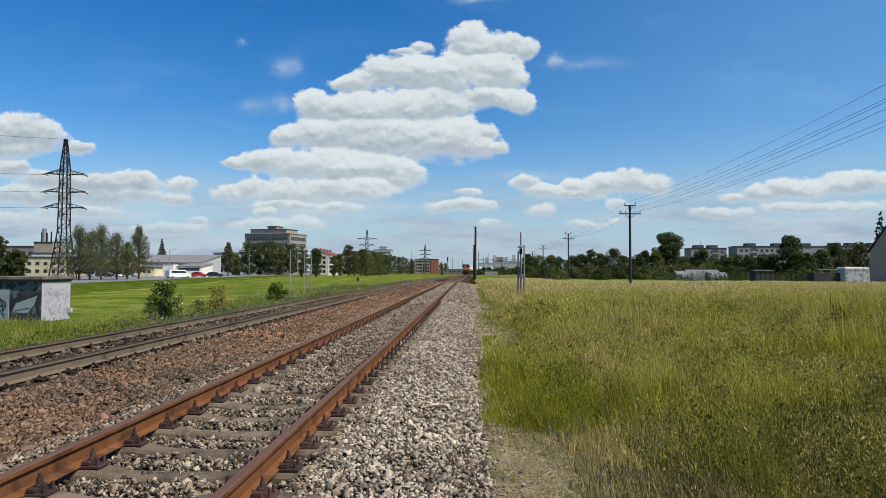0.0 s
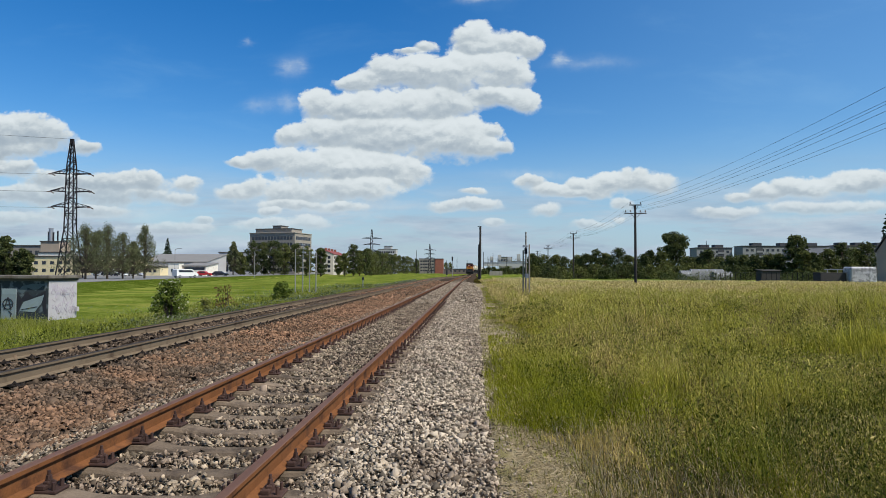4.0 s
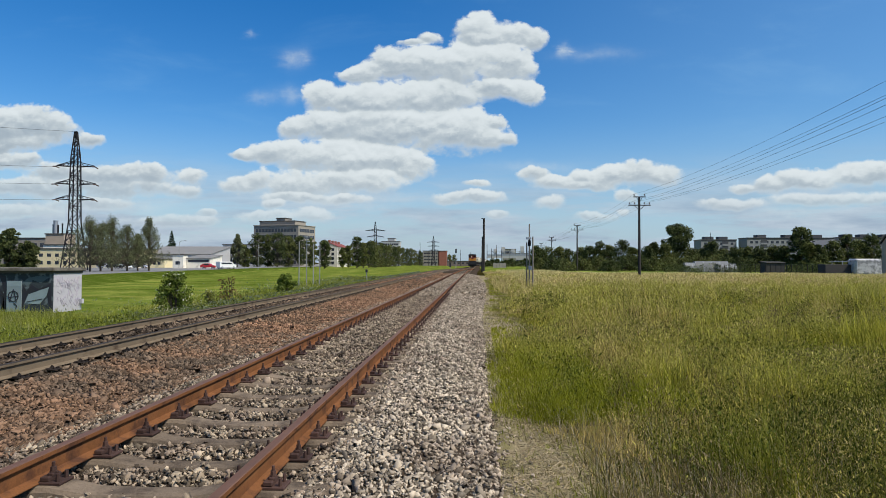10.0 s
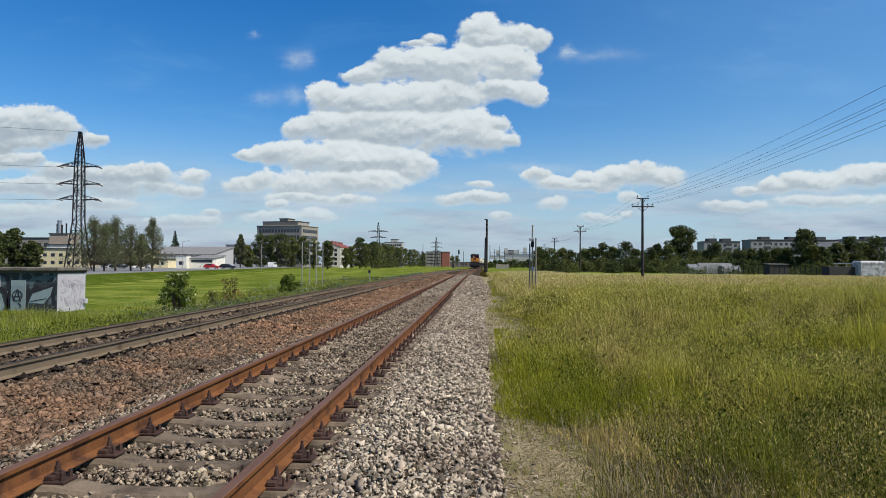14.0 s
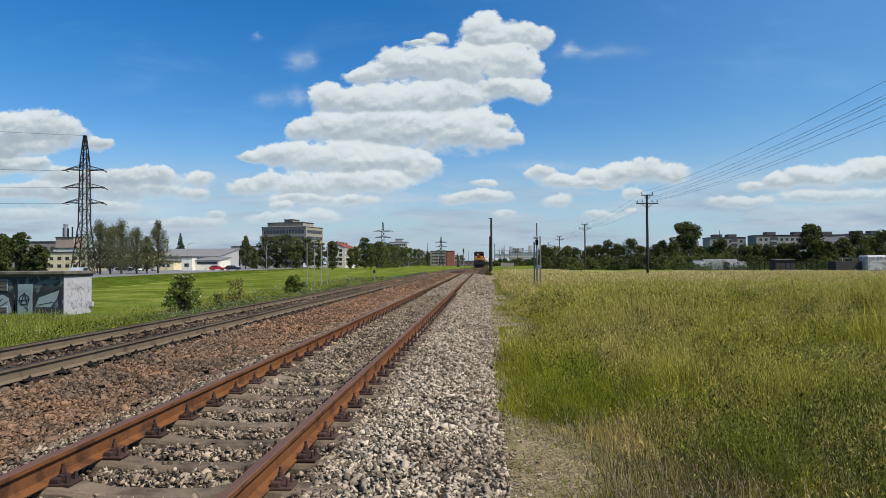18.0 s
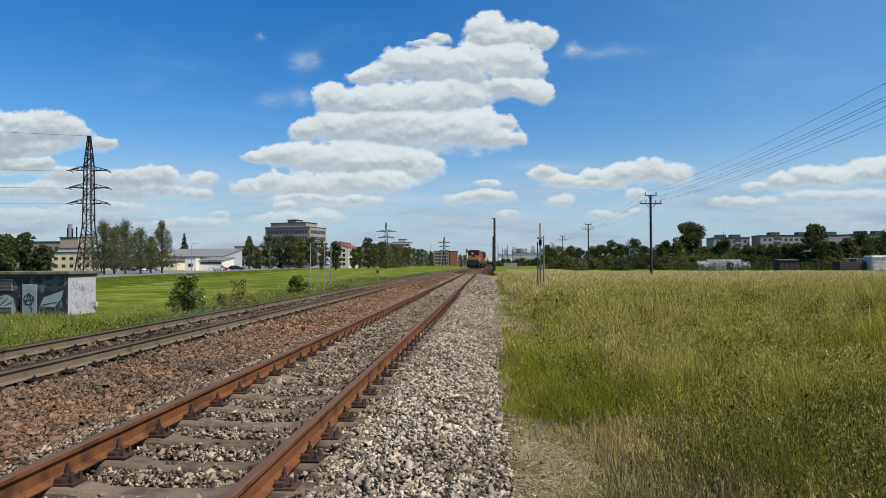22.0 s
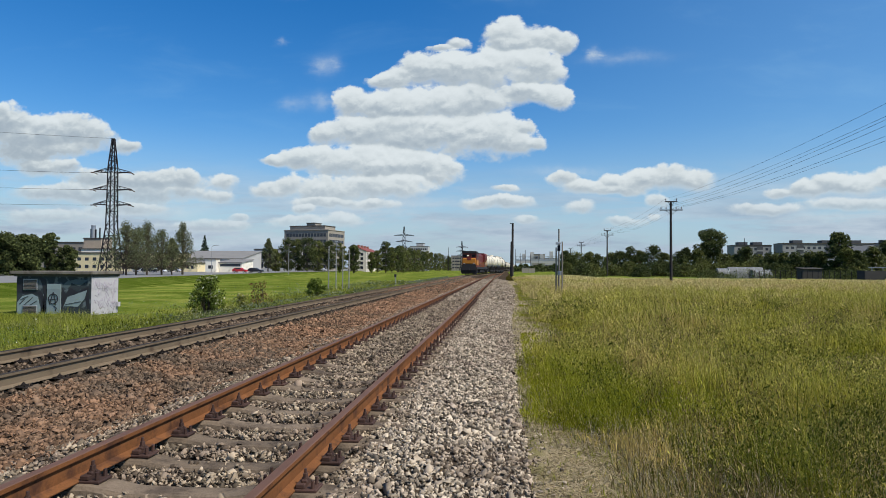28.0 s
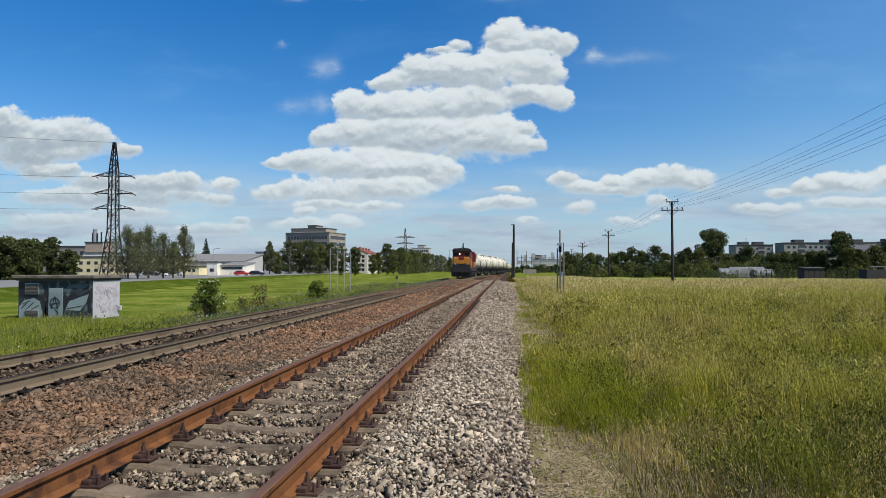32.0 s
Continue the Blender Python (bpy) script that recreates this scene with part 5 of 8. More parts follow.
def house(name, label, x, y, z, w, d, h, mats, rows=0, cols=0, win=(1.2, 1.4), first=1.0, turn=0.0, side_cols=0, roof="flat", rise=0.0, category="building", frames=False, over=0.25, margin=1.0):
    """A building whose near face starts at (x, y) and runs w to its right: walls, roof and single windows set in the walls."""
    ob = thing(name, label, category, at=(x, y, z), turn=turn)
    wall = Form()
    wall.box(0, 0, -0.5, w, d, h)
    part("wall", wall, mats[0], ob)
    top = Form()
    if roof == "flat":
        top.box(-over, -over, h + 0.004, w + over, d + over, h + 0.35, 0.04)
    elif roof == "gable_x":   # ridge along the width
        top.prism([(-over, h), (-over, h + 0.15), (d / 2, h + rise + 0.15), (d + over, h + 0.15), (d + over, h), (d / 2, h + rise)], "x", -over, w + over)
        wall2 = Form().prism([(0, h), (d / 2, h + rise), (d, h)], "x", 0.02, w - 0.02)
        part("gable", wall2, mats[0], ob)
    elif roof == "gable_y":
        top.prism([(-over, h - 0.1), (-over, h + 0.1), (w / 2, h + rise + 0.15), (w + over, h + 0.1), (w + over, h - 0.1), (w / 2, h + rise)], "y", -over, d + over)
        wall2 = Form().prism([(0, h), (w / 2, h + rise), (w, h)], "y", 0.02, d - 0.02)
        part("gable", wall2, mats[0], ob)
    elif roof == "shed":
        top.prism([(-over, h + 0.05), (-over, h + 0.3), (d + over, h + rise + 0.3), (d + over, h + rise + 0.05)], "x", -over, w + over)
        wall2 = Form().prism([(0, h), (d, h + rise), (d, h)], "x", 0.02, w - 0.02)
        part("gable", wall2, mats[0], ob)
    part("roof", top, mats[1], ob)
    if rows and cols:
        ww, wh = win
        g = Form().box(-ww / 2, -0.05, 0, ww / 2, 0.06, wh).mesh("window", GLASS)
        fr = Form()
        for a, b in (((-ww / 2 - 0.08, -0.08), (ww / 2 + 0.08, 0)), ((-ww / 2 - 0.08, wh), (ww / 2 + 0.08, wh + 0.08)), ((-ww / 2 - 0.08, 0), (-ww / 2, wh)), ((ww / 2, 0), (ww / 2 + 0.08, wh)), ((-0.04, 0), (0.04, wh))):
            fr.box(a[0], -0.09, a[1], b[0], -0.02, b[1])
        frm = fr.mesh("window_frame", FRAME_WHITE)
        step_z = (h - first) / rows
        for r in range(rows):
            for c in range(cols):
                px = margin + (w - 2 * margin) * (c + 0.5) / cols
                wi = part("window", g, None, ob, at=(px, 0, first + step_z * r))
                if frames:
                    part("window_frame", frm, None, wi)
            for c in range(side_cols):
                py = margin + (d - 2 * margin) * (c + 0.5) / side_cols
                part("window", g, None, ob, at=pose(w, py, first + step_z * r, 0, 0, 90))
    return ob


def graffiti_hut():
    ob = thing("transformer_hut", "low flat-roofed transformer hut with graffiti, grey front and whitewashed side", "hut", at=(-26.38, 33.0, -1.15))
    W, D, H = 4.27, 2.45, 2.22
    part("wall", Form().box(0, 0, -0.3, W, D, H, 0.01), HUT_PAINT, ob)
    part("side_wall", Form().box(W, 0.03, -0.3, W + 0.012, D, H - 0.01), HUT_WHITE, ob, "whitewashed side wall with pale scrawls")
    roof = Form().box(-0.28, -0.22, H + 0.02, W + 0.16, D + 0.2, H + 0.19, 0.02)
    part("roof", roof, HUT_ROOF, ob, "weathered concrete roof slab")
    part("fascia", Form().box(-0.1, -0.08, H - 0.10, W + 0.06, D + 0.05, H + 0.02), ROOF_DARK, ob)
    door_m = material("pale_green_door", (0.22, 0.27, 0.275), 0.6, 0.1, 0.15, 1, 20, 0.1, 0.004)
    door = part("door", Form().box(1.78, -0.05, 0.1, 2.58, -0.002, 1.72, 0.01), door_m, ob)
    ink = material("black_spray_paint", (0.02, 0.02, 0.025), 0.6, 0, 0.1, 3, 20, 0)
    pale = material("pale_spray_paint", (0.24, 0.30, 0.30), 0.75, 0, 0.15, 2, 20, 0.1, 0.004)
    g = Form()
    c, r, yy = (2.16, 0.92), 0.27, -0.058
    for i in range(14):
        a, b = 2 * math.pi * i / 14, 2 * math.pi * (i + 1) / 14
        g.bar((c[0] + r * math.cos(a), yy, c[1] + r * math.sin(a)), (c[0] + r * math.cos(b), yy, c[1] + r * math.sin(b)), 0.035)
    for p, q in (((2.16, 1.28), (1.96, 0.62)), ((2.16, 1.28), (2.34, 0.60)), ((1.92, 0.86), (2.44, 0.92)), ((2.20, 0.55), (2.36, 0.42)), ((2.36, 0.42), (2.30, 0.25))):
        g.bar((p[0], yy, p[1]), (q[0], yy, q[1]), 0.035)
    part("graffiti_mark", g, ink, ob, "black sprayed circle mark")
    part("graffiti_field", Form().prism([(2.75, 0.55), (2.95, 1.02), (4.05, 1.40), (3.92, 0.95), (3.55, 0.5)], "y", -0.012, -0.003), pale, ob, "pale sprayed wedge")
    part("graffiti_field", Form().prism([(0.06, 0.0), (0.06, 0.72), (0.35, 1.05), (0.9, 1.18), (1.25, 1.0), (1.4, 0.4), (1.3, 0.0)], "y", -0.010, -0.003), pale, ob, "pale sprayed patch")
    for p, q in (((0.25, 0.85), (0.7, 1.05)), ((0.45, 0.55), (0.95, 0.98)), ((0.7, 0.5), (1.2, 0.8)), ((0.2, 0.62), (0.5, 0.9)), ((1.5, 0.3), (1.62, 1.1)), ((2.85, 0.62), (3.7, 0.78))):
        part("graffiti_line", Form().bar((p[0], -0.014, p[1]), (q[0], -0.014, q[1]), 0.03), ink, ob, "dark sprayed line")
    teal = material("teal_spray_paint", (0.085, 0.115, 0.120), 0.8, 0, 0.2, 2, 20, 0.1, 0.004)
    for pts, m, lab in (([(0.0, 1.30), (0.0, 2.02), (0.36, 2.05), (0.38, 1.36), (0.9, 1.28), (1.45, 1.30), (1.62, 0.95), (1.50, 1.62), (1.30, 2.08), (1.72, 1.95), (1.74, 0.2), (1.46, 0.15), (1.42, 0.95), (1.25, 1.16), (0.9, 1.24), (0.4, 1.16)], ink, "black sprayed shadow"),
                        ([(2.62, 0.2), (2.62, 1.5), (2.85, 1.2), (3.1, 1.55), (3.5, 1.30), (4.15, 1.62), (4.22, 0.2), (4.0, 0.62), (3.96, 0.98), (4.10, 1.44), (2.92, 1.06), (2.70, 0.52)], ink, "black sprayed shadow"),
                        ([(2.62, 1.62), (2.9, 1.42), (3.15, 1.78), (3.6, 1.60), (4.1, 1.95), (3.4, 1.98), (2.9, 1.86)], teal, "teal sprayed flame"),
                        ([(1.50, 0.15), (1.56, 1.15), (1.62, 1.15), (1.64, 0.15)], pale, "pale sprayed drip"), ([(1.68, 0.10), (1.70, 0.85), (1.75, 0.85), (1.76, 0.10)], pale, "pale sprayed drip"),
                        ([(1.02, 1.42), (1.22, 1.95), (1.28, 1.95), (1.16, 1.40)], teal, "teal sprayed drip")):
        part("graffiti_field", Form().prism(pts, "y", -0.008, -0.002), m, ob, lab)
    part("door_head", Form().box(1.80, -0.054, 1.44, 2.56, -0.046, 1.70), pale, door, "paler panel at the door's head")
    rng = random.Random(4)
    faded = material("faded_lilac_scrawl", (0.40, 0.36, 0.40), 0.85, 0, 0.1, 2, 20, 0)
    for i in range(96):
        py, pz = rng.uniform(0.15, D - 0.3), rng.choice((0.55, 0.8, 1.25, 1.45, 1.6)) + rng.uniform(-0.12, 0.2)
        part("scrawl", Form().bar((W + 0.017, py, pz), (W + 0.017, py + rng.uniform(0.05, 0.28), pz + rng.uniform(-0.35, 0.35)), 0.026), faded, ob)
    for px, pz, w, h in ((0.44, 1.42, 0.74, 0.52), (0.44, 0.05, 0.74, 0.46)):
        gr = part("vent_grille", Form().box(px - 0.04, -0.05, pz - 0.04, px + w + 0.04, -0.002, pz + h + 0.04, 0.008), GALV, ob, "louvred steel vent")
        for i in range(7):
            part("slat", Form().prism([(-0.075, pz + h * i / 7 + 0.01), (-0.05, pz + h * (i + 0.75) / 7 + 0.01), (-0.04, pz + h * (i + 0.75) / 7), (-0.065, pz + h * i / 7)], "x", px, px + w), ROOF_DARK, gr)
    part("bracket_box", Form().box(W + 0.013, D - 0.22, 0.40, W + 0.18, D - 0.02, 0.66, 0.01), HUT_WHITE, ob)


def lattice_tower(name, label, x, y, z, h, base, arms, turn=8.0, bar=0.11):
    """A steel lattice mast that tapers in two stages, with three pairs of arms."""
    ob = thing(name, label, "pylon", at=(x, y, z), turn=turn)

    def half(s):
        if s < 0.36:
            return base * (0.55 - 0.31 * (s / 0.36))
        if s < 0.80:
            return base * (0.24 - 0.045 * (s - 0.36) / 0.44)
        return base * (0.195 - 0.140 * (s - 0.80) / 0.20)

    brace = Form()
    cuts = [0, 0.12, 0.22, 0.30, 0.36, 0.42, 0.475, 0.53, 0.585, 0.64, 0.69, 0.74, 0.79, 0.84, 0.89, 0.94, 1.0]
    for sx in (-1, 1):
        for sy in (-1, 1):
            leg = Form().tube([(sx * half(a), sy * half(a), h * a) for a in cuts], [bar * 0.80] * len(cuts), 4)
            part("leg", leg, STEEL, ob)
    for i, (a, b) in enumerate(zip(cuts, cuts[1:])):
        p, q = half(a), half(b)
        for s in (-1, 1):
            ways = (((-p, s * p), (q, s * q)), ((p, s * p), (-q, s * q)))
            for u, v in ways if i < 3 else (ways[i % 2],):
                brace.bar((u[0], u[1], h * a), (v[0], v[1], h * b), bar * 0.74)
                brace.bar((u[1], u[0], h * a), (v[1], v[0], h * b), bar * 0.74)
            if i in (2, 5, 7, 9, 11, 12, 15):
                brace.bar((-q, s * q, h * b), (q, s * q, h * b), bar * 0.8)
                brace.bar((s * q, -q, h * b), (s * q, q, h * b), bar * 0.8)
    part("bracing", brace, STEEL, ob)
    part("head_plate", Form().box(-half(1.0) - 0.12, -half(1.0) - 0.12, h - 0.1, half(1.0) + 0.12, half(1.0) + 0.12, h + 0.12, 0.03), STEEL, ob)
    for s, reach in arms:
        r = half(s)
        for side in (-1, 1):
            arm = Form()
            tip = (side * reach, 0, h * s + 0.15)
            for e in (-r, r):
                arm.bar((side * r, e, h * s), tip, bar)
                arm.bar((side * r, e, h * s + h * 0.032), tip, bar * 0.8)
            for t in (0.3, 0.6):
                xx = side * (r + (reach - r) * t)
                arm.bar((xx, -r * (1 - t), h * s + 0.05), (xx, r * (1 - t), h * s + 0.05), bar * 0.6)
                arm.bar((xx, 0, h * s + 0.1), (xx - side * 0.4, 0, h * s + h * 0.032 * (1 - t)), bar * 0.6)
            ar = part("crossarm", arm, STEEL, ob)
            for e in (-1, 1):
                ins = Form()
                for i in range(7):
                    c = Vector((side * reach, e * (0.25 + 0.17 * i), h * s - 0.05 - 0.02 * i))
                    ins.rod(c, c + Vector((0, e * 0.18, -0.02)), 0.13, 0.05, 8)
                part("insulator_string", ins, PORCELAIN, ar)
    return ob


def hang_wires(name, label, ends, sag, r=0.008, steps=18):
    """Wires from point to point, each hanging in its own bow."""
    ob = thing(name, label, "cable")
    for p, q in ends:
        f = Form()
        p, q = Vector(p), Vector(q)
        pts = [p.lerp(q, i / steps) - Vector((0, 0, 4 * sag * (i / steps) * (1 - i / steps))) for i in range(steps + 1)]
        f.tube(pts, [r] * len(pts), 5)
        part("wire", f, WIRE, ob)
    return ob


def line_pole(x, y, z, h, r=0.15):
    """A wooden pole with two crossarms, six pin insulators and braces."""
    ob = thing("telegraph_pole", "tarred wooden telegraph pole with two crossarms and pin insulators", "utility pole", "poles along the meadow", (x, y, z))
    part("pole", Form().rod((0, 0, -0.5), (0, 0, h), r * 1.15, r * 0.8, 10), WOOD_POLE, ob)
    for zz, reach, pins in ((h - 0.02, 0.62, (-0.6, 0.6)), (h - 0.98, 1.18, (-1.12, -0.55, 0.55, 1.12))):
        arm = part("crossarm", Form().box(-reach - 0.08, -0.20, zz - 0.06, reach + 0.08, -0.09, zz + 0.05, 0.012), WOOD_POLE, ob)
        for s in (-1, 1):
            part("brace", Form().bar((s * 0.08, -0.13, zz - 0.5), (s * reach * 0.52, -0.13, zz - 0.04), 0.045), STEEL, arm)
        for px in pins:
            f = Form().rod((px, -0.145, zz + 0.03), (px, -0.145, zz + 0.19), 0.014, seg=6)
            f.lathe([(zz + 0.14, 0.045), (zz + 0.19, 0.075), (zz + 0.24, 0.06), (zz + 0.32, 0.04), (zz + 0.35, 0.015)], at=(px, -0.145, 0), seg=10)
            part("insulator", f, PORCELAIN, arm)
    return ob


def pins(x, y, z, h):
    return [(x + px, y - 0.145, z + zz) for zz, row in ((h + 0.33, (-0.6, 0.6)), (h - 0.63, (-1.12, -0.55, 0.55, 1.12))) for px in row]


def post_cluster(name, label, x, y, z, posts, extra, mat=None):
    """Thin grey posts of a sign or relay stand."""
    ob = thing(name, label, "post", at=(x, y, z))
    for px, py, h in posts:
        part("post", Form().rod((px, py, -0.3), (px, py, h), 0.055, 0.05, 9), mat or PALE_POLE, ob)
    extra(ob)
    return ob


def car(x, y, z, color, name="parked_car", label="", turn=0.0, van=False):
    ob = thing(name, label, "van" if van else "car", "cars by the road", (x, y, z), turn)
    paint = pane_mat("car_paint_" + name, color, 0.25)
    L, W, H = (4.8, 1.9, 1.95) if van else (4.4, 1.75, 1.45)
    if van == "long":
        L, W, H = 5.4, 1.95, 2.0
        prof = [(0, 0.35), (0, 1.85), (0.2, H), (3.8, H), (4.5, 1.30), (5.2, 1.10), (L, 0.85), (L, 0.35)]
    elif van:
        prof = [(0, 0.3), (0, 1.85), (0.15, H), (3.2, H), (3.9, 1.2), (4.7, 1.05), (L, 0.85), (L, 0.3)]
    else:
        prof = [(0, 0.32), (0.02, 0.85), (0.25, 0.95), (0.75, 1.38), (1.2, H), (2.4, H), (3.1, 0.97), (4.15, 0.85), (L, 0.65), (L, 0.32)]
    part("body", Form().prism(prof, "y", 0, W), paint, ob)
    gl = [(1.5, 1.25), (1.5, 1.75), (3.15, 1.75), (3.6, 1.25)] if van else [(0.85, 0.98), (1.2, 1.36), (2.35, 1.36), (2.85, 0.98)]
    if van == "long":
        gl = [(0.5, 1.25), (0.5, 1.75), (3.75, 1.75), (4.25, 1.25)]
    for yy in (-0.012, W):
        part("side_window", Form().prism(gl, "y", yy, yy + 0.012), GLASS, ob)
    tyre = material("tyre_rubber", (0.02, 0.02, 0.02), 0.9) if "tyre_rubber" not in bpy.data.materials else bpy.data.materials["tyre_rubber"]
    for px in (0.8, L - 0.85):
        for yy in (-0.02, W - 0.18):
            wh = part("wheel", Form().lathe([(yy, 0.26), (yy + 0.02, 0.31), (yy + 0.18, 0.31), (yy + 0.2, 0.26)], "y", (px, 0, 0.31), 14), tyre, ob)
            part("rim", Form().lathe([(yy - 0.006, 0.18), (yy + 0.206, 0.18)], "y", (px, 0, 0.31), 10), GALV, wh)
    return ob


# ---- ground, tracks and ballast ----
make_ground()
make_bed()
make_track("rusty_siding", near_x, HEAD_NEAR, 196.0, (RUST, RUST_TOP, RUST_DARK, "rust-orange rail", SLEEPER), "disused siding with rust-orange rails on concrete sleepers", -0.05)
make_track("main_line", main_x, HEAD_MAIN, 900.0, (RAIL_GREY, RAIL_BRIGHT, IRON_BLACK, "dusty tan rail with a dark brown head", SLEEPER_DARK), "used main line with dusty tan rails on dark sleepers", -0.3, 0.42)


def on_bed(rng, count, lo, hi, a, b, power):
    y = near_depth(rng, count, a, b, power)
    reach = hi + (0.72 * np.clip((y - 16) / 39, 0, 1) + 0.07 * np.sin(y * 1.3) + 0.05 * np.sin(y * 3.1 + 1) + 0.22 * np.exp(-((y - 4.4) / 1.4) ** 2) if hi > 0 else 0.0)
    if hi > 0:
        reach = reach + 0.10 * np.sin(y * 5.3 + 2) * np.exp(-y / 40) + np.abs(rng.normal(0, 0.10, count)) * rng.uniform(0, 1, count)
    x = lo + rng.uniform(0, 1, count) * (reach - lo)
    k = (x > -1.0 * y - 1.2)
    for first, centre in ((-0.05, -2.34),):
        off = np.abs((y - first + PITCH / 2) % PITCH - PITCH / 2)
        k &= ~((off < 0.17) & (np.abs(x - centre) < 0.98) & (rng.uniform(0, 1, count) < np.clip(0.78 - 0.08 * (y - 6.0), 0.08, 0.78)))
    x, y = x[k], y[k]
    z = np.array([bed_height(p, q) for p, q in zip(x, y)])
    return x, y, z + rng.uniform(-0.020, 0.016, len(x))


stones("siding_ballast", 58000, lambda r, c: on_bed(r, c, -4.20, -1.05, 3.4, 30, 0.45), 0.0180, STONE_DIRTY, "soiled grey crushed limestone round the siding's sleepers", seed=1)
stones("shoulder_ballast", 38000, lambda r, c: on_bed(r, c, -1.20, 0.30, 3.4, 34, 0.45), 0.0188, STONE, "pale grey crushed limestone ballast on the shoulder", seed=11)
stones("brown_ballast", 30000, lambda r, c: on_bed(r, c, -5.75, -3.95, 4.2, 15, 0.5), 0.0215, STONE_BROWN, "brown crushed stone between the tracks", seed=2)
stones("rusty_ballast", 23000, lambda r, c: on_bed(r, c, -5.75, -3.75, 11.5, 42, 0.5), 0.0235, STONE_RUSTY, "rust-dusted crushed stone between the tracks", seed=12)
stones("main_ballast", 14000, lambda r, c: on_bed(r, c, -9.3, -5.6, 6.0, 46, 0.6), 0.029, STONE_DARK, "dark brown stones round the main line's sleepers", seed=3)
stones("far_ballast", 15000, lambda r, c: on_bed(r, c, -3.9, 0.32, 31, 95, 0.7), 0.036, STONE_FAR, "pale crushed stone farther along the siding", seed=4)
stones("far_brown_ballast", 13000, lambda r, c: on_bed(r, c, -9.0, -3.9, 38, 105, 0.7), 0.038, STONE_RUSTY, "brown crushed stone farther along the line", seed=5)


def behind(rng, count, lo, hi):
    """Stones on the stretch of the line that lies behind."""
    x, y = rng.uniform(lo, hi, count), rng.uniform(-9, 4.4, count)
    off = np.abs((y + 0.05 + PITCH / 2) % PITCH - PITCH / 2)
    k = ~((off < 0.15) & (np.abs(x + 2.34) < 0.98) & (rng.uniform(0, 1, count) < 0.8)) & ((y < 3.4) | (x < -5))
    x, y = x[k], y[k]
    return x, y, np.array([bed_height(p, q) for p, q in zip(x, y)])


def strays(rng, count):
    y = near_depth(rng, count, 3.4, 40, 0.6)
    x = 0.22 + 0.75 * np.clip((y - 16) / 39, 0, 1) + rng.exponential(0.22, count)
    x[:420], y[:420] = rng.normal(1.15, 0.28, 420), rng.normal(20.5, 1.2, 420)
    x[420:640], y[420:640] = rng.normal(1.45, 0.3, 220), rng.normal(33, 2.0, 220)
    return x, y, heights(x, y) + 0.004


stones("stray_stones", 2300, strays, 0.015, STONE, "stray ballast stones on the dirt", seed=6)

stones("ballast_astern", 11000, lambda r, c: behind(r, c, -3.95, 0.30), 0.036, STONE, "pale crushed stone on the siding", seed=7)
stones("brown_ballast_astern", 8000, lambda r, c: behind(r, c, -9.2, -3.8), 0.045, STONE_BROWN, "brown crushed stone round the main line", seed=8)

meadow()
verge()

# ---- left of the line ----
graffiti_hut()
shrub("elder_bush", "elder bush in cream blossom on the grassy slope", -14.18, 30.0, -1.05, 2.25, 1.9, LEAF_ELDER, 31, 5200, 0.075, 700, 44)
shrub("willow_bush", "thin pale green young bush in the grass", -14.10, 34.0, -1.1, 1.25, 1.1, LEAF_PALE, 32, 800, 0.075, 60)
shrub("dogwood_bush", "sparse reddish-brown bush in the grass", -14.24, 37.0, -1.1, 1.95, 1.9, LEAF_RUSSET, 36, 620, 0.085)
for k, (px, py, s) in enumerate(((-14.09, 27.0, 0.6), (-13.90, 28.0, 0.45), (-14.58, 42.0, 0.7), (-14.21, 33.0, 0.5))):
    shrub("white_flowering_weed", "low weed with small white flowers in the verge", px, py, -1.0, s, 1.5, LEAF_PALE, 60 + k, 380, 0.05, 70, 12)
shrub("lilac_bush", "small rounded green bush near the posts", -14.16, 48.0, -1.05, 2.1, 1.8, LEAF_ELDER, 33, 1700, 0.10)


def signal_head(ob):
    h = part("signal_head", Form().box(-0.1, -0.14, 4.55, 0.32, 0.12, 4.72, 0.02), GALV, ob)
    part("signal_arm", Form().box(0.02, -0.12, 4.95, 0.34, 0.10, 5.05, 0.02), GALV, h)
    part("cap", Form().box(-0.12, -0.12, 5.42, 0.14, 0.12, 5.55, 0.02), GALV, h)


post_cluster("post_group", "group of four thin grey posts with a small signal bracket", -18.42, 70.0, -1.1, [(-0.91, 0.3, 5.0), (0, 0, 5.45), (0.64, 0.4, 4.75), (1.40, 0.2, 4.7)], signal_head)


def relay(ob):
    r = part("bracket", Form().box(-0.22, -0.1, 3.36, 0.12, 0.1, 3.52, 0.02), GALV, ob)
    part("junction_box", Form().box(-0.08, -0.08, 1.2, 0.22, 0.12, 1.5, 0.02), GALV, ob)
    part("clamp", Form().box(-0.1, -0.08, 2.9, 0.1, 0.08, 3.3, 0.02), STEEL, r)


post_cluster("steel_post_group", "close group of three grey steel posts in the tall grass", 3.77, 46.0, -0.1, [(-0.18, 0.1, 3.15), (0, 0, 4.45), (0.22, -0.2, 3.55)], relay, POST_GREY)

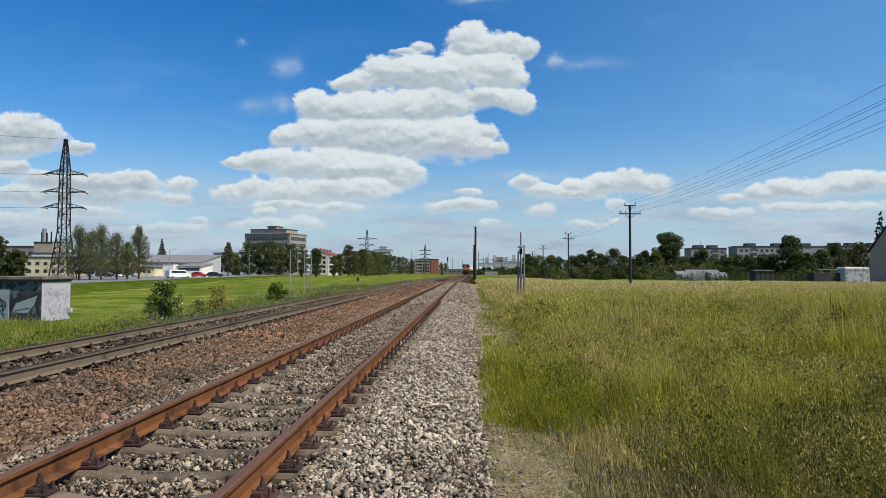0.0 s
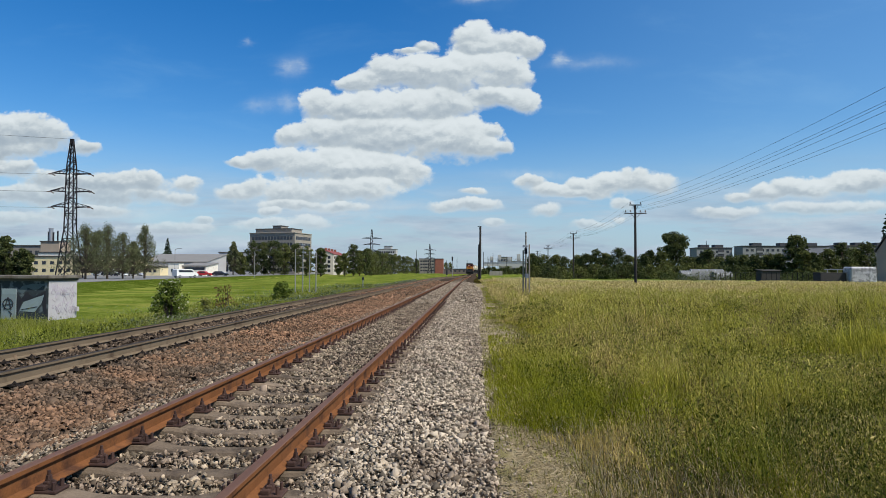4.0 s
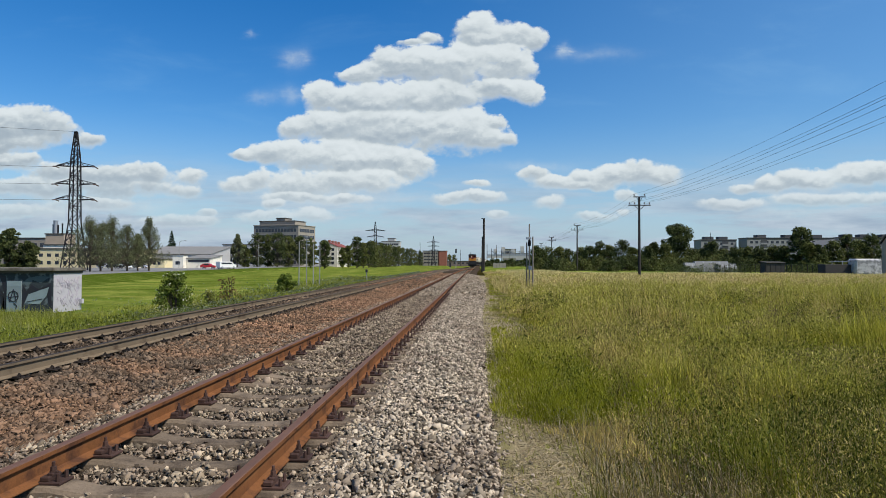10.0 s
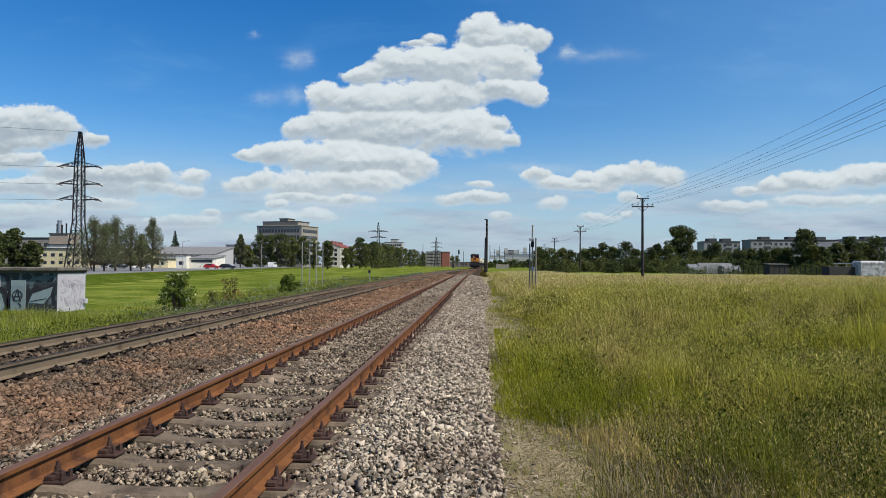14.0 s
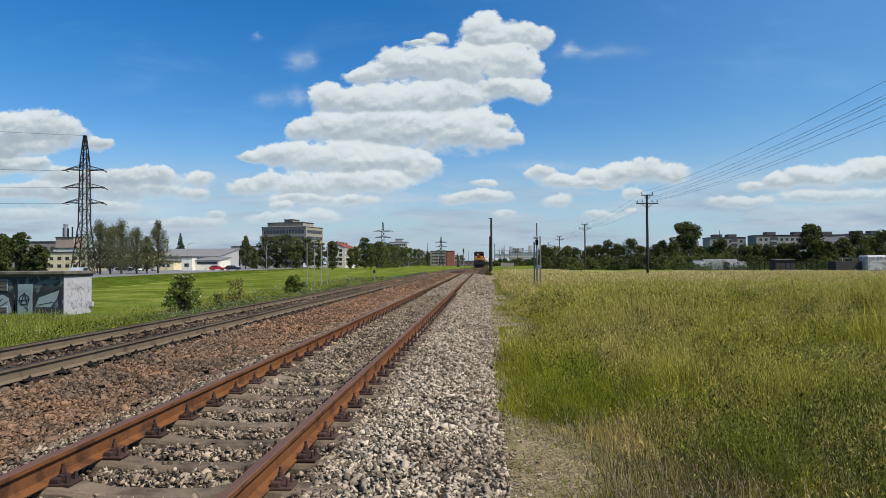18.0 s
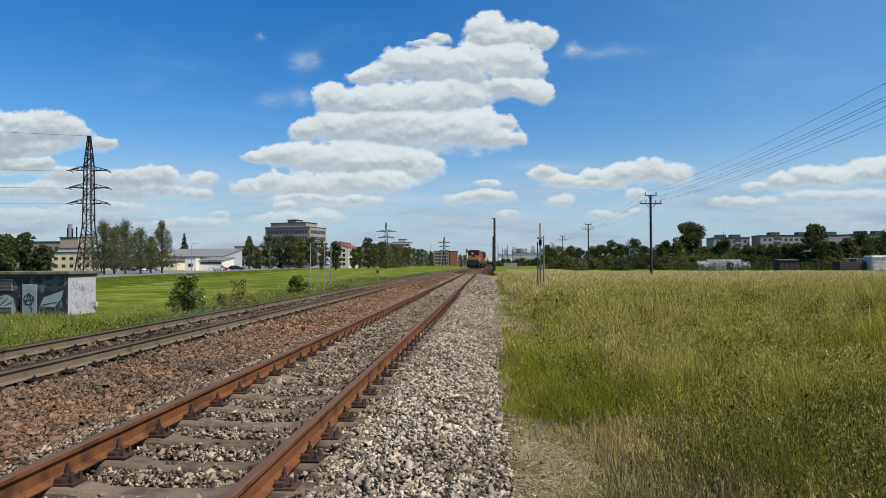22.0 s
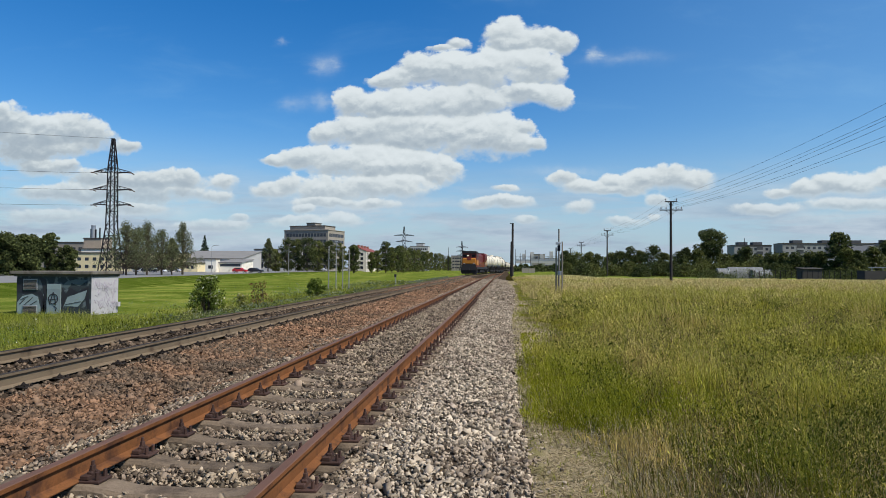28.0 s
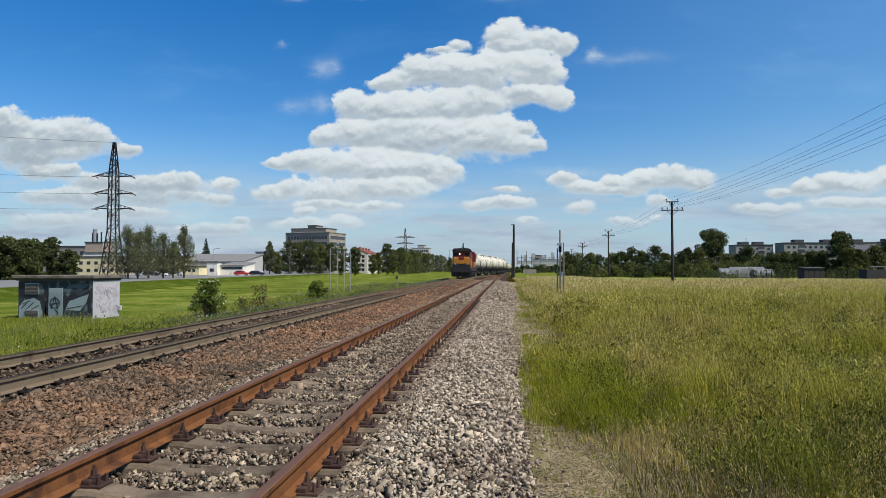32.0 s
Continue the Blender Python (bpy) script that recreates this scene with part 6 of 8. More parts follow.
lattice_tower("lattice_pylon", "dark steel lattice pylon with three pairs of crossarms", -85.89, 135.0, -0.9, 30.4, 3.7, ((0.755, 4.0), (0.63, 4.2), (0.52, 4.0)), bar=0.165)
lattice_tower("lattice_pylon", "distant dark lattice pylon over the tree row", -62.25, 400.0, -0.5, 27.5, 3.4, ((0.80, 6.0), (0.66, 5.0), (0.52, 4.2)), bar=0.26)
lattice_tower("lattice_pylon", "far-off lattice pylon near the brick building", -36.60, 560.0, -0.5, 25.0, 3.4, ((0.80, 5.0), (0.66, 4.6), (0.52, 4.0)), bar=0.3)
hang_wires("pylon_wires", "high-voltage wires of the lattice pylon", [((-85.89 - 4.1, 135, 22.0), (-190, 70, 25)), ((-85.89 - 4.4, 135, 18.3), (-190, 70, 21.5)), ((-85.89 - 4.1, 135, 14.9), (-190, 70, 18)), ((-85.89, 135, 29.6), (-190, 70, 33))], 2.2, 0.03)

# the factory buildings behind the road
house("yellow_workshop", "long two-storey yellow plastered workshop with dark eaves", -146.64, 205.0, -0.3, 37, 14, 6.0, (PLASTER_YELLOW, ROOF_DARK), 2, 13, (1.25, 1.05), 1.1)
house("brown_office", "flat-roofed brown brick building behind the workshop", -184.97, 240.0, -0.3, 22, 12, 10.8, (BLOCK_DARK, ROOF_DARK), 3, 7, (1.6, 1.5), 1.0)
house("boiler_house", "pale boiler house with a dark upper storey", -158.21, 230.0, -0.3, 9.5, 9, 8.0, (WHITE_WALL, ROOF_DARK))
house("boiler_house", "dark brick upper storey of the boiler house", -157.99, 231.0, 8.1, 7.0, 7, 3.6, (PLASTER_TAN, ROOF_DARK))
ch = thing("flue_stack", "cluster of dark steel flues on the boiler house", "chimney", at=(-155.49, 233.0, 11.9))
for px, r, hh in ((-0.9, 0.28, 3.6), (0.0, 0.75, 5.0), (0.95, 0.28, 3.4), (2.6, 0.26, 3.9)):
    part("flue", Form().lathe([(0, r), (hh - 0.4, r), (hh - 0.4, r * 1.12), (hh, r * 1.12)], at=(px, 0, 0), seg=14), GALV if r > 0.5 else STEEL, ch)
house("grey_warehouse", "long grey warehouse with a sheet-metal roof", -114.0, 215.0, -0.3, 24.5, 18, 4.4, (PANEL_PALE, ROOF_GREY), roof="shed", rise=3.0)
annexe = house("white_annexe", "low white annexe with a lean-to roof", -86.3, 190.0, -0.3, 7.2, 9, 2.9, (WHITE_WALL, ROOF_GREY), roof="shed", rise=1.0)
part("window_band", Form().box(0.4, -0.05, 1.9, 6.8, -0.004, 2.7), GLASS, annexe, "dark strip of glass under the eaves")
house("yellow_annexe", "low yellowish annexe beside the gate", -104.39, 200.0, -0.3, 6.5, 6, 2.7, (PLASTER_YELLOW, ROOF_DARK), 1, 3, (0.9, 0.9), 1.1)
house("gate_lodge", "small white gate lodge with a dark door", -89.59, 188.0, -0.3, 3.2, 3, 4.0, (WHITE_WALL, ROOF_DARK), 1, 2, (0.8, 1.0), 1.2)
house("window_workshop", "grey workshop with tall gridded windows", -112.10, 283.0, -0.3, 20, 8, 9.6, (PANEL_PALE, ROOF_DARK), 2, 5, (2.9, 3.0), 1.2, frames=True)
house("institute_block", "large grey-brown six-storey block with window bands", -104.14, 300.0, -0.3, 23.5, 16, 19.0, (BLOCK_DARK, BLOCK_DARK), 6, 13, (1.35, 1.55), 1.3, side_cols=9, turn=-14)
house("roof_house", "raised lift house on the grey-brown block", -95.2, 306.0, 21.3, 4.6, 6, 1.3, (BLOCK_DARK, ROOF_DARK), turn=-14)
house("roof_house", "low machine-room storey on the grey-brown block", -102.74, 304.0, 19.05, 19.0, 10, 1.9, (BLOCK_DARK, ROOF_DARK), turn=-14)
ap = house("red_roof_flats", "four-storey cream apartment house with a red sheet roof", -71.08 - 9.5, 330, -0.3, 9.5, 42, 10.2, (PLASTER_CREAM, ROOF_RED), 4, 3, (1.4, 1.5), 1.0, side_cols=14, roof="gable_y", rise=2.2, turn=2)
for i in range(4):
    part("chimney", Form().box(4.2, 3 + 9 * i, 11.2, 5.4, 4.4 + 9 * i, 13.6, 0.03), BRICK_RED, ap)
house("grey_flats", "distant grey flat-roofed apartment block", -75.86, 520.0, -0.3, 14.5, 12, 19.0, (PANEL_PALE, ROOF_DARK), 6, 7, (1.3, 1.5), 1.2)
house("grey_flats", "distant grey apartment block with a taller stair tower", -71.07, 522.0, -0.3, 5.5, 10, 21.5, (PANEL_PALE, ROOF_DARK))
house("grey_flats", "distant long grey apartment block behind the avenue", -104.0, 540.0, -0.3, 30, 12, 18.0, (PANEL_PALE, ROOF_DARK), 6, 13, (1.3, 1.4), 1.2)
house("brick_block", "distant red brick building with a grey side", -49.16, 600.0, -0.3, 15, 14, 13.0, (PLASTER_GREY, ROOF_DARK), 4, 6, (1.6, 1.4), 1.5)
house("brick_block", "red brick end of the distant building", -35.02, 600.0, -0.3, 8.0, 14, 13.0, (BRICK_RED, ROOF_DARK))
house("brown_shed", "long low brown shed beside the far line", -23.10, 520.0, -0.3, 19, 8, 3.4, (BRICK_BROWN, ROOF_DARK), 1, 5, (1.5, 1.0), 1.4)

# trees along the road
tree("lime_tree", "dense dark broadleaf tree beside the road", -84.72, 104.0, -0.6, 7.6, 9.0, LEAF_DARK, 41, count=12000, size=0.28)
tree("lime_tree", "dense dark broadleaf tree beside the road", -84.53, 108.0, -0.6, 7.6, 7.2, LEAF_DARK, 42, count=10000, size=0.28)
tree("maple_tree", "dark narrow tree before the workshop", -100.03, 135.0, -0.6, 9.2, 5.4, LEAF_DARK, 43, count=8000, size=0.28)
tree("maple_tree", "small dark tree before the workshop", -96.04, 135.0, -0.6, 6.6, 4.6, LEAF_DARK, 44, count=6000, size=0.28)
tree("birch_tree", "slender birch with hanging grey-green leaves", -71.99, 118.0, -0.5, 10.4, 9.4, LEAF_BIRCH, 50, "birch", 6000, 0.15, group="birches by the road")
tree("birch_tree", "slender birch with hanging grey-green leaves", -71.72, 121.0, -0.5, 9.2, 8.4, LEAF_BIRCH, 51, "birch", 6000, 0.15, group="birches by the road")
tree("birch_tree", "slender birch with hanging grey-green leaves", -71.23, 124.0, -0.5, 10.9, 8.0, LEAF_BIRCH, 52, "birch", 6000, 0.15, group="birches by the road")
tree("birch_tree", "slender birch with hanging grey-green leaves", -69.80, 127.0, -0.5, 9.4, 7.4, LEAF_BIRCH, 53, "birch", 6000, 0.15, group="birches by the road")
tree("birch_tree", "slender birch with hanging grey-green leaves", -69.21, 130.0, -0.5, 7.6, 6.4, LEAF_BIRCH, 54, "birch", 6000, 0.15, group="birches by the road")
tree("birch_tree", "slender birch with hanging grey-green leaves", -68.41, 133.0, -0.5, 11.2, 7.2, LEAF_BIRCH, 55, "birch", 6000, 0.15, group="birches by the road")
tree("spruce_tree", "small dark spruce behind the warehouse", -124.39, 260.0, -0.3, 14.6, 7.5, NEEDLES, 60, "spruce", 2200, 0.5)
tree("birch_tree", "full green roadside tree", -88.02, 236.0, -0.4, 12.5, 5.8, LEAF_BIRCH, 70, "birch", 4200, 0.34, group="trees by the road")
tree("roadside_tree", "full green roadside tree", -86.63, 240.0, -0.4, 8.5, 5.2, LEAF, 71, "round", 5200, 0.29, group="trees by the road")
tree("roadside_tree", "full green roadside tree", -87.90, 258.0, -0.4, 14.1, 8.4, LEAF_DARK, 72, "round", 5200, 0.29, group="trees by the road")
tree("roadside_tree", "full green roadside tree", -84.94, 262.0, -0.4, 13.5, 7.7, LEAF, 73, "round", 5200, 0.29, group="trees by the road")
tree("roadside_tree", "full green roadside tree", -79.87, 258.0, -0.4, 14.1, 9.0, LEAF_DARK, 74, "round", 5200, 0.29, group="trees by the road")
tree("roadside_tree", "full green roadside tree", -76.33, 262.0, -0.4, 13.0, 8.3, LEAF, 75, "round", 5200, 0.29, group="trees by the road")
tree("roadside_tree", "full green roadside tree", -72.59, 264.0, -0.4, 12.9, 8.6, LEAF_DARK, 76, "round", 5200, 0.29, group="trees by the road")
tree("roadside_tree", "full green roadside tree", -68.83, 268.0, -0.4, 12.3, 7.4, LEAF, 77, "round", 5200, 0.29, group="trees by the road")
tree("roadside_tree", "full green roadside tree", -56.44, 240.0, -0.4, 10.4, 6.0, LEAF_DARK, 78, "round", 5200, 0.29, group="trees by the road")
tree("roadside_tree", "full green roadside tree", -53.68, 260.0, -0.4, 8.0, 4, LEAF, 79, "round", 5200, 0.29, group="trees by the road")
tree("roadside_tree", "full green roadside tree", -52.47, 285.0, -0.4, 13.5, 7.5, LEAF_DARK, 80, "round", 5200, 0.29, group="trees by the road")
tree("roadside_tree", "full green roadside tree", -50.54, 290.0, -0.4, 11.0, 6, LEAF, 81, "round", 5200, 0.29, group="trees by the road")
tree("roadside_tree", "full green roadside tree", -55.30, 280.0, -0.4, 9.5, 6.0, LEAF, 83, "round", 5200, 0.29, group="trees by the road")
tree("avenue_tree", "rounded tree of a long avenue row", -49.62, 300.0, -0.4, 12.5, 8.0, LEAF_DARK, 90, "low", 1900, 0.46, group="avenue row of trees")
tree("avenue_tree", "rounded tree of a long avenue row", -51.57, 324.0, -0.4, 13.0, 8.1, LEAF, 91, "low", 1900, 0.46, group="avenue row of trees")
tree("avenue_tree", "rounded tree of a long avenue row", -52.92, 348.0, -0.4, 11.7, 8.2, LEAF, 92, "low", 1900, 0.46, group="avenue row of trees")
tree("avenue_tree", "rounded tree of a long avenue row", -54.27, 372.0, -0.4, 13.5, 8.3, LEAF_DARK, 93, "low", 1900, 0.46, group="avenue row of trees")
tree("avenue_tree", "rounded tree of a long avenue row", -54.96, 396.0, -0.4, 13.0, 8.4, LEAF, 94, "low", 1900, 0.46, group="avenue row of trees")
tree("avenue_tree", "rounded tree of a long avenue row", -55.70, 420.0, -0.4, 13.8, 8.5, LEAF, 95, "low", 1900, 0.46, group="avenue row of trees")
tree("avenue_tree", "rounded tree of a long avenue row", -56.14, 444.0, -0.4, 13.3, 8.6, LEAF_DARK, 96, "low", 1900, 0.46, group="avenue row of trees")
tree("avenue_tree", "rounded tree of a long avenue row", -55.87, 468.0, -0.4, 14.0, 8.7, LEAF, 97, "low", 1900, 0.46, group="avenue row of trees")
tree("avenue_tree", "rounded tree of a long avenue row", -55.70, 492.0, -0.4, 13.5, 8.8, LEAF, 98, "low", 1900, 0.46, group="avenue row of trees")
tree("avenue_tree", "rounded tree of a long avenue row", -54.79, 516.0, -0.4, 13.3, 8.9, LEAF_DARK, 99, "low", 1900, 0.46, group="avenue row of trees")
tree("avenue_tree", "rounded tree of a long avenue row", -54.02, 540.0, -0.4, 13.8, 9.0, LEAF, 100, "low", 1900, 0.46, group="avenue row of trees")
tree("avenue_tree", "rounded tree of a long avenue row", -52.95, 564.0, -0.4, 13.3, 9.1, LEAF, 101, "low", 1900, 0.46, group="avenue row of trees")
tree("avenue_tree", "rounded tree of a long avenue row", -51.09, 588.0, -0.4, 13.0, 9.2, LEAF_DARK, 102, "low", 1900, 0.46, group="avenue row of trees")

for px, py, col, lab, van, name in (
        (-100.62, 172.0, (0.03, 0.03, 0.035), "dark parked car in the yard", False, "parked_car"), (-100.36, 175.0, (0.75, 0.75, 0.75), "white parked van in the yard", True, "parked_van"),
        (-108.07, 180.0, (0.45, 0.46, 0.48), "silver parked car in the yard", False, "parked_car"), (-98.98, 182.0, (0.40, 0.41, 0.43), "grey parked car in the yard", False, "parked_car"),
        (-80.00, 185.0, (0.45, 0.025, 0.03), "bright red parked car before the white annexe", False, "parked_car"), (-75.75, 186.0, (0.02, 0.02, 0.025), "black parked car before the white annexe", False, "parked_car")):
    car(px, py, -0.2, col, name, lab, 0, van)


def street_lamp(x, y, z, h):
    ob = thing("street_lamp", "grey street lamp with one curved arm", "street lamp", "lamps by the road", (x, y, z))
    part("mast", Form().rod((0, 0, -0.2), (0, 0, h), 0.09, 0.06, 8), PALE_POLE, ob)
    part("arm", Form().rod((0, 0, h), (0.5, -0.1, h + 0.35), 0.05, seg=6).rod((0.5, -0.1, h + 0.35), (1.5, -0.2, h + 0.42), 0.05, seg=6), PALE_POLE, ob)
    part("lantern", Form().box(1.4, -0.32, h + 0.36, 2.0, -0.08, h + 0.52, 0.04), GALV, ob)


street_lamp(-79.25, 170.0, -0.3, 7.2)
street_lamp(-59.46, 175.0, -0.3, 7.0)

# ---- along the line, far off ----
twin = thing("twin_pole", "tall dark double wooden pole beside the siding", "utility pole", at=(1.56, 130.0, -0.3))
part("pole", Form().rod((0, 0, -0.4), (0.05, 0, 10.85), 0.24, 0.20, 10), WOOD_POLE, twin)
part("stub", Form().rod((-0.28, 0.05, -0.4), (-0.18, 0.05, 7.2), 0.22, 0.19, 10), WOOD_POLE, twin)
part("cap", Form().box(-0.5, -0.06, 10.75, 0.12, 0.06, 10.87, 0.02), STEEL, twin)

POLES = [(18.84, 76.0, 0.0, 9.3), (20.99, 136.0, 0.0, 9.5), (22.69, 196.0, 0.0, 9.4), (25.53, 256.0, 0.0, 9.4), (17.0, 16.0, -0.1, 9.3)]
for px, py, pz, ph in POLES:
    line_pole(px, py, pz, ph)
ends = []
for a, b in ((4, 0), (0, 1), (1, 2), (2, 3)):
    ends += list(zip(pins(*POLES[a]), pins(*POLES[b])))
hang_wires("telegraph_wires", "thin dark telegraph wires between the wooden poles", ends, 0.75, 0.008)

# flyover and far yard
br = thing("road_bridge", "distant concrete road bridge over the line", "bridge", at=(7.74, 430.0, 0))
part("deck", Form().box(0, 0, 5.04, 27, 8, 6.53, 0.05), PANEL_PALE, br)
for i in range(4):
    part("pier", Form().box(3.0 + 7 * i, 2, -0.3, 4.2 + 7 * i, 5, 5.04), PANEL_PALE, br)
part("parapet", Form().box(0, -0.1, 6.53, 27, 0.05, 6.53 + 0.9), GALV, br)
girder = Form().bar((0, 0.5, 9.6), (27, 0.5, 9.6), 0.28)
for i in range(10):
    girder.bar((3.0 * i, 0.5, 6.5), (3.0 * i, 0.5, 9.6), 0.22)
    if i < 9:
        girder.bar((3.0 * i + 3.0 * (i % 2), 0.5, 6.5), (3.0 * (i + 1) - 3.0 * (i % 2), 0.5, 9.6), 0.16)
part("girder", girder, GALV, br, "open steel girder over the deck")
for px, hh in ((4.0, 11.2), (9.2, 12.4), (15.6, 11.0), (21.8, 12.8)):
    part("gantry_box", Form().box(px, 1.0, 7.4, px + 2.2, 3.0, hh, 0.05), PANEL_PALE, br, "pale equipment cabin on the bridge")
house("far_works", "far-off pale works building with openings", 21.83, 520.0, -0.3, 10, 10, 13.0, (PLASTER_GREY, ROOF_DARK), 3, 4, (1.6, 1.8), 3.0)
house("far_works", "far-off white works hall", 30.96, 540.0, -0.3, 13, 10, 10.0, (PANEL_PALE, ROOF_DARK), 2, 6, (1.6, 1.8), 3.0)
fence = thing("white_fence", "pale concrete fence beside the far line", "fence", at=(6.11, 230.0, -0.1))
for i in range(4):
    part("panel", Form().box(1.15 * i, 0, 0, 1.15 * i + 1.08, 0.08, 1.7, 0.02), PLASTER_GREY, fence)
part("mast", Form().rod((0, 0, 0), (0, 0, 11.5), 0.17, 0.12, 7), WOOD_POLE, thing("line_mast", "far-off slim dark mast", "mast", "far masts", (5.66, 330.0, -0.2)))
part("mast", Form().rod((0, 0, 0), (0, 0, 10), 0.17, 0.12, 7), WOOD_POLE, thing("line_mast", "far-off slim dark mast", "mast", "far masts", (8.64, 360.0, -0.2)))
part("mast", Form().rod((0, 0, 0), (0, 0, 13), 0.17, 0.12, 7), WOOD_POLE, thing("line_mast", "far-off slim dark mast", "mast", "far masts", (12.69, 400.0, -0.2)))
part("mast", Form().rod((0, 0, 0), (0, 0, 11), 0.17, 0.12, 7), WOOD_POLE, thing("line_mast", "far-off slim dark mast", "mast", "far masts", (16.55, 420.0, -0.2)))
part("mast", Form().rod((0, 0, 0), (0, 0, 10), 0.17, 0.12, 7), WOOD_POLE, thing("line_mast", "far-off slim dark mast", "mast", "far masts", (20.89, 400.0, -0.2)))
part("mast", Form().rod((0, 0, 0), (0, 0, 15), 0.17, 0.12, 7), WOOD_POLE, thing("line_mast", "far-off slim dark mast", "mast", "far masts", (-36.12, 420.0, -0.2)))
part("mast", Form().rod((0, 0, 0), (0, 0, 10), 0.17, 0.12, 7), WOOD_POLE, thing("line_mast", "far-off slim dark mast", "mast", "far masts", (-31.34, 430.0, -0.2)))
part("mast", Form().rod((0, 0, 0), (0, 0, 9), 0.17, 0.12, 7), WOOD_POLE, thing("line_mast", "far-off slim dark mast", "mast", "far masts", (-17.52, 440.0, -0.2)))
part("mast", Form().rod((0, 0, 0), (0, 0, 11), 0.17, 0.12, 7), WOOD_POLE, thing("line_mast", "far-off slim dark mast", "mast", "far masts", (-10.51, 450.0, -0.2)))
part("mast", Form().rod((0, 0, 0), (0, 0, 9), 0.17, 0.12, 7), WOOD_POLE, thing("line_mast", "far-off slim dark mast", "mast", "far masts", (-3.36, 430.0, -0.2)))

tree("avenue_tree", "rounded tree of a long avenue row", -53.92, 640.0, -0.4, 12.3, 11.0, LEAF_DARK, 300, "low", 700, 0.9, group="avenue row of trees")
tree("avenue_tree", "rounded tree of a long avenue row", -52.35, 670.0, -0.4, 12.9, 11.0, LEAF, 301, "low", 700, 0.9, group="avenue row of trees")
tree("avenue_tree", "rounded tree of a long avenue row", -50.41, 700.0, -0.4, 13.4, 11.0, LEAF, 302, "low", 700, 0.9, group="avenue row of trees")
tree("avenue_tree", "rounded tree of a long avenue row", -47.48, 730.0, -0.4, 12.3, 11.0, LEAF_DARK, 303, "low", 700, 0.9, group="avenue row of trees")
tree("avenue_tree", "rounded tree of a long avenue row", -44.79, 760.0, -0.4, 12.9, 11.0, LEAF, 304, "low", 700, 0.9, group="avenue row of trees")
tree("avenue_tree", "rounded tree of a long avenue row", -41.75, 790.0, -0.4, 13.4, 11.0, LEAF, 305, "low", 700, 0.9, group="avenue row of trees")
tree("avenue_tree", "rounded tree of a long avenue row", -38.34, 820.0, -0.4, 12.3, 11.0, LEAF_DARK, 306, "low", 700, 0.9, group="avenue row of trees")
tree("avenue_tree", "rounded tree of a long avenue row", -34.58, 850.0, -0.4, 12.9, 11.0, LEAF, 307, "low", 700, 0.9, group="avenue row of trees")
tree("avenue_tree", "rounded tree of a long avenue row", -29.69, 880.0, -0.4, 13.4, 11.0, LEAF, 308, "low", 700, 0.9, group="avenue row of trees")
tree("lineside_bush", "low dark bush beside the far line", 5.40, 300.0, -0.2, 2.6, 5.5, LEAF_DARK, 330, "low", 500, 0.5, group="lineside bushes")
tree("lineside_bush", "low dark bush beside the far line", 7.71, 310.0, -0.2, 3.3, 5.5, LEAF_DARK, 331, "low", 500, 0.5, group="lineside bushes")
tree("lineside_bush", "low dark bush beside the far line", 10.75, 330.0, -0.2, 4.0, 5.5, LEAF_DARK, 332, "low", 500, 0.5, group="lineside bushes")
tree("lineside_bush", "low dark bush beside the far line", 14.09, 350.0, -0.2, 2.6, 5.5, LEAF_DARK, 333, "low", 500, 0.5, group="lineside bushes")
tree("lineside_bush", "low dark bush beside the far line", 14.13, 300.0, -0.2, 3.3, 5.5, LEAF_DARK, 334, "low", 500, 0.5, group="lineside bushes")
tree("lineside_bush", "low dark bush beside the far line", 16.72, 310.0, -0.2, 4.0, 5.5, LEAF_DARK, 335, "low", 500, 0.5, group="lineside bushes")
tree("lineside_bush", "low dark bush beside the far line", 20.32, 330.0, -0.2, 2.6, 5.5, LEAF_DARK, 336, "low", 500, 0.5, group="lineside bushes")
tree("lineside_bush", "low dark bush beside the far line", 24.23, 350.0, -0.2, 3.3, 5.5, LEAF_DARK, 337, "low", 500, 0.5, group="lineside bushes")
tree("lineside_bush", "low dark bush beside the far line", 22.81, 300.0, -0.2, 4.0, 5.5, LEAF_DARK, 338, "low", 500, 0.5, group="lineside bushes")
tree("lineside_bush", "low dark bush beside the far line", 25.67, 310.0, -0.2, 2.6, 5.5, LEAF_DARK, 339, "low", 500, 0.5, group="lineside bushes")
tree("lineside_bush", "low dark bush beside the far line", 29.84, 330.0, -0.2, 3.3, 5.5, LEAF_DARK, 340, "low", 500, 0.5, group="lineside bushes")
tree("lineside_bush", "low dark bush beside the far line", 34.32, 350.0, -0.2, 4.0, 5.5, LEAF_DARK, 341, "low", 500, 0.5, group="lineside bushes")

ds = thing("dwarf_signal", "small black dwarf signal on a short post", "signal", at=(-5.88, 150.0, -0.2))
part("post", Form().rod((0, 0, 0), (0, 0, 0.9), 0.06, seg=8), POST_GREY, ds)
part("signal_head", Form().box(-0.22, -0.15, 0.85, 0.22, 0.15, 1.75, 0.05), BLACK_PAINT, ds)
ms = thing("signal_mast", "slim pale signal mast beside the main line", "signal", at=(-5.19, 170.0, -0.2))
part("mast", Form().rod((0, 0, 0), (0, 0, 5.6), 0.09, 0.07, 8), PALE_POLE, ms)
part("signal_head", Form().box(-0.2, -0.15, 4.4, 0.2, 0.15, 5.5, 0.05), BLACK_PAINT, ms)
mk = thing("marker_post", "short lineside marker post with a dark top", "post", at=(-16.05, 95.0, -0.9))
part("post", Form().rod((0, 0, 0), (0, 0, 1.1), 0.07, seg=8), PALE_POLE, mk)
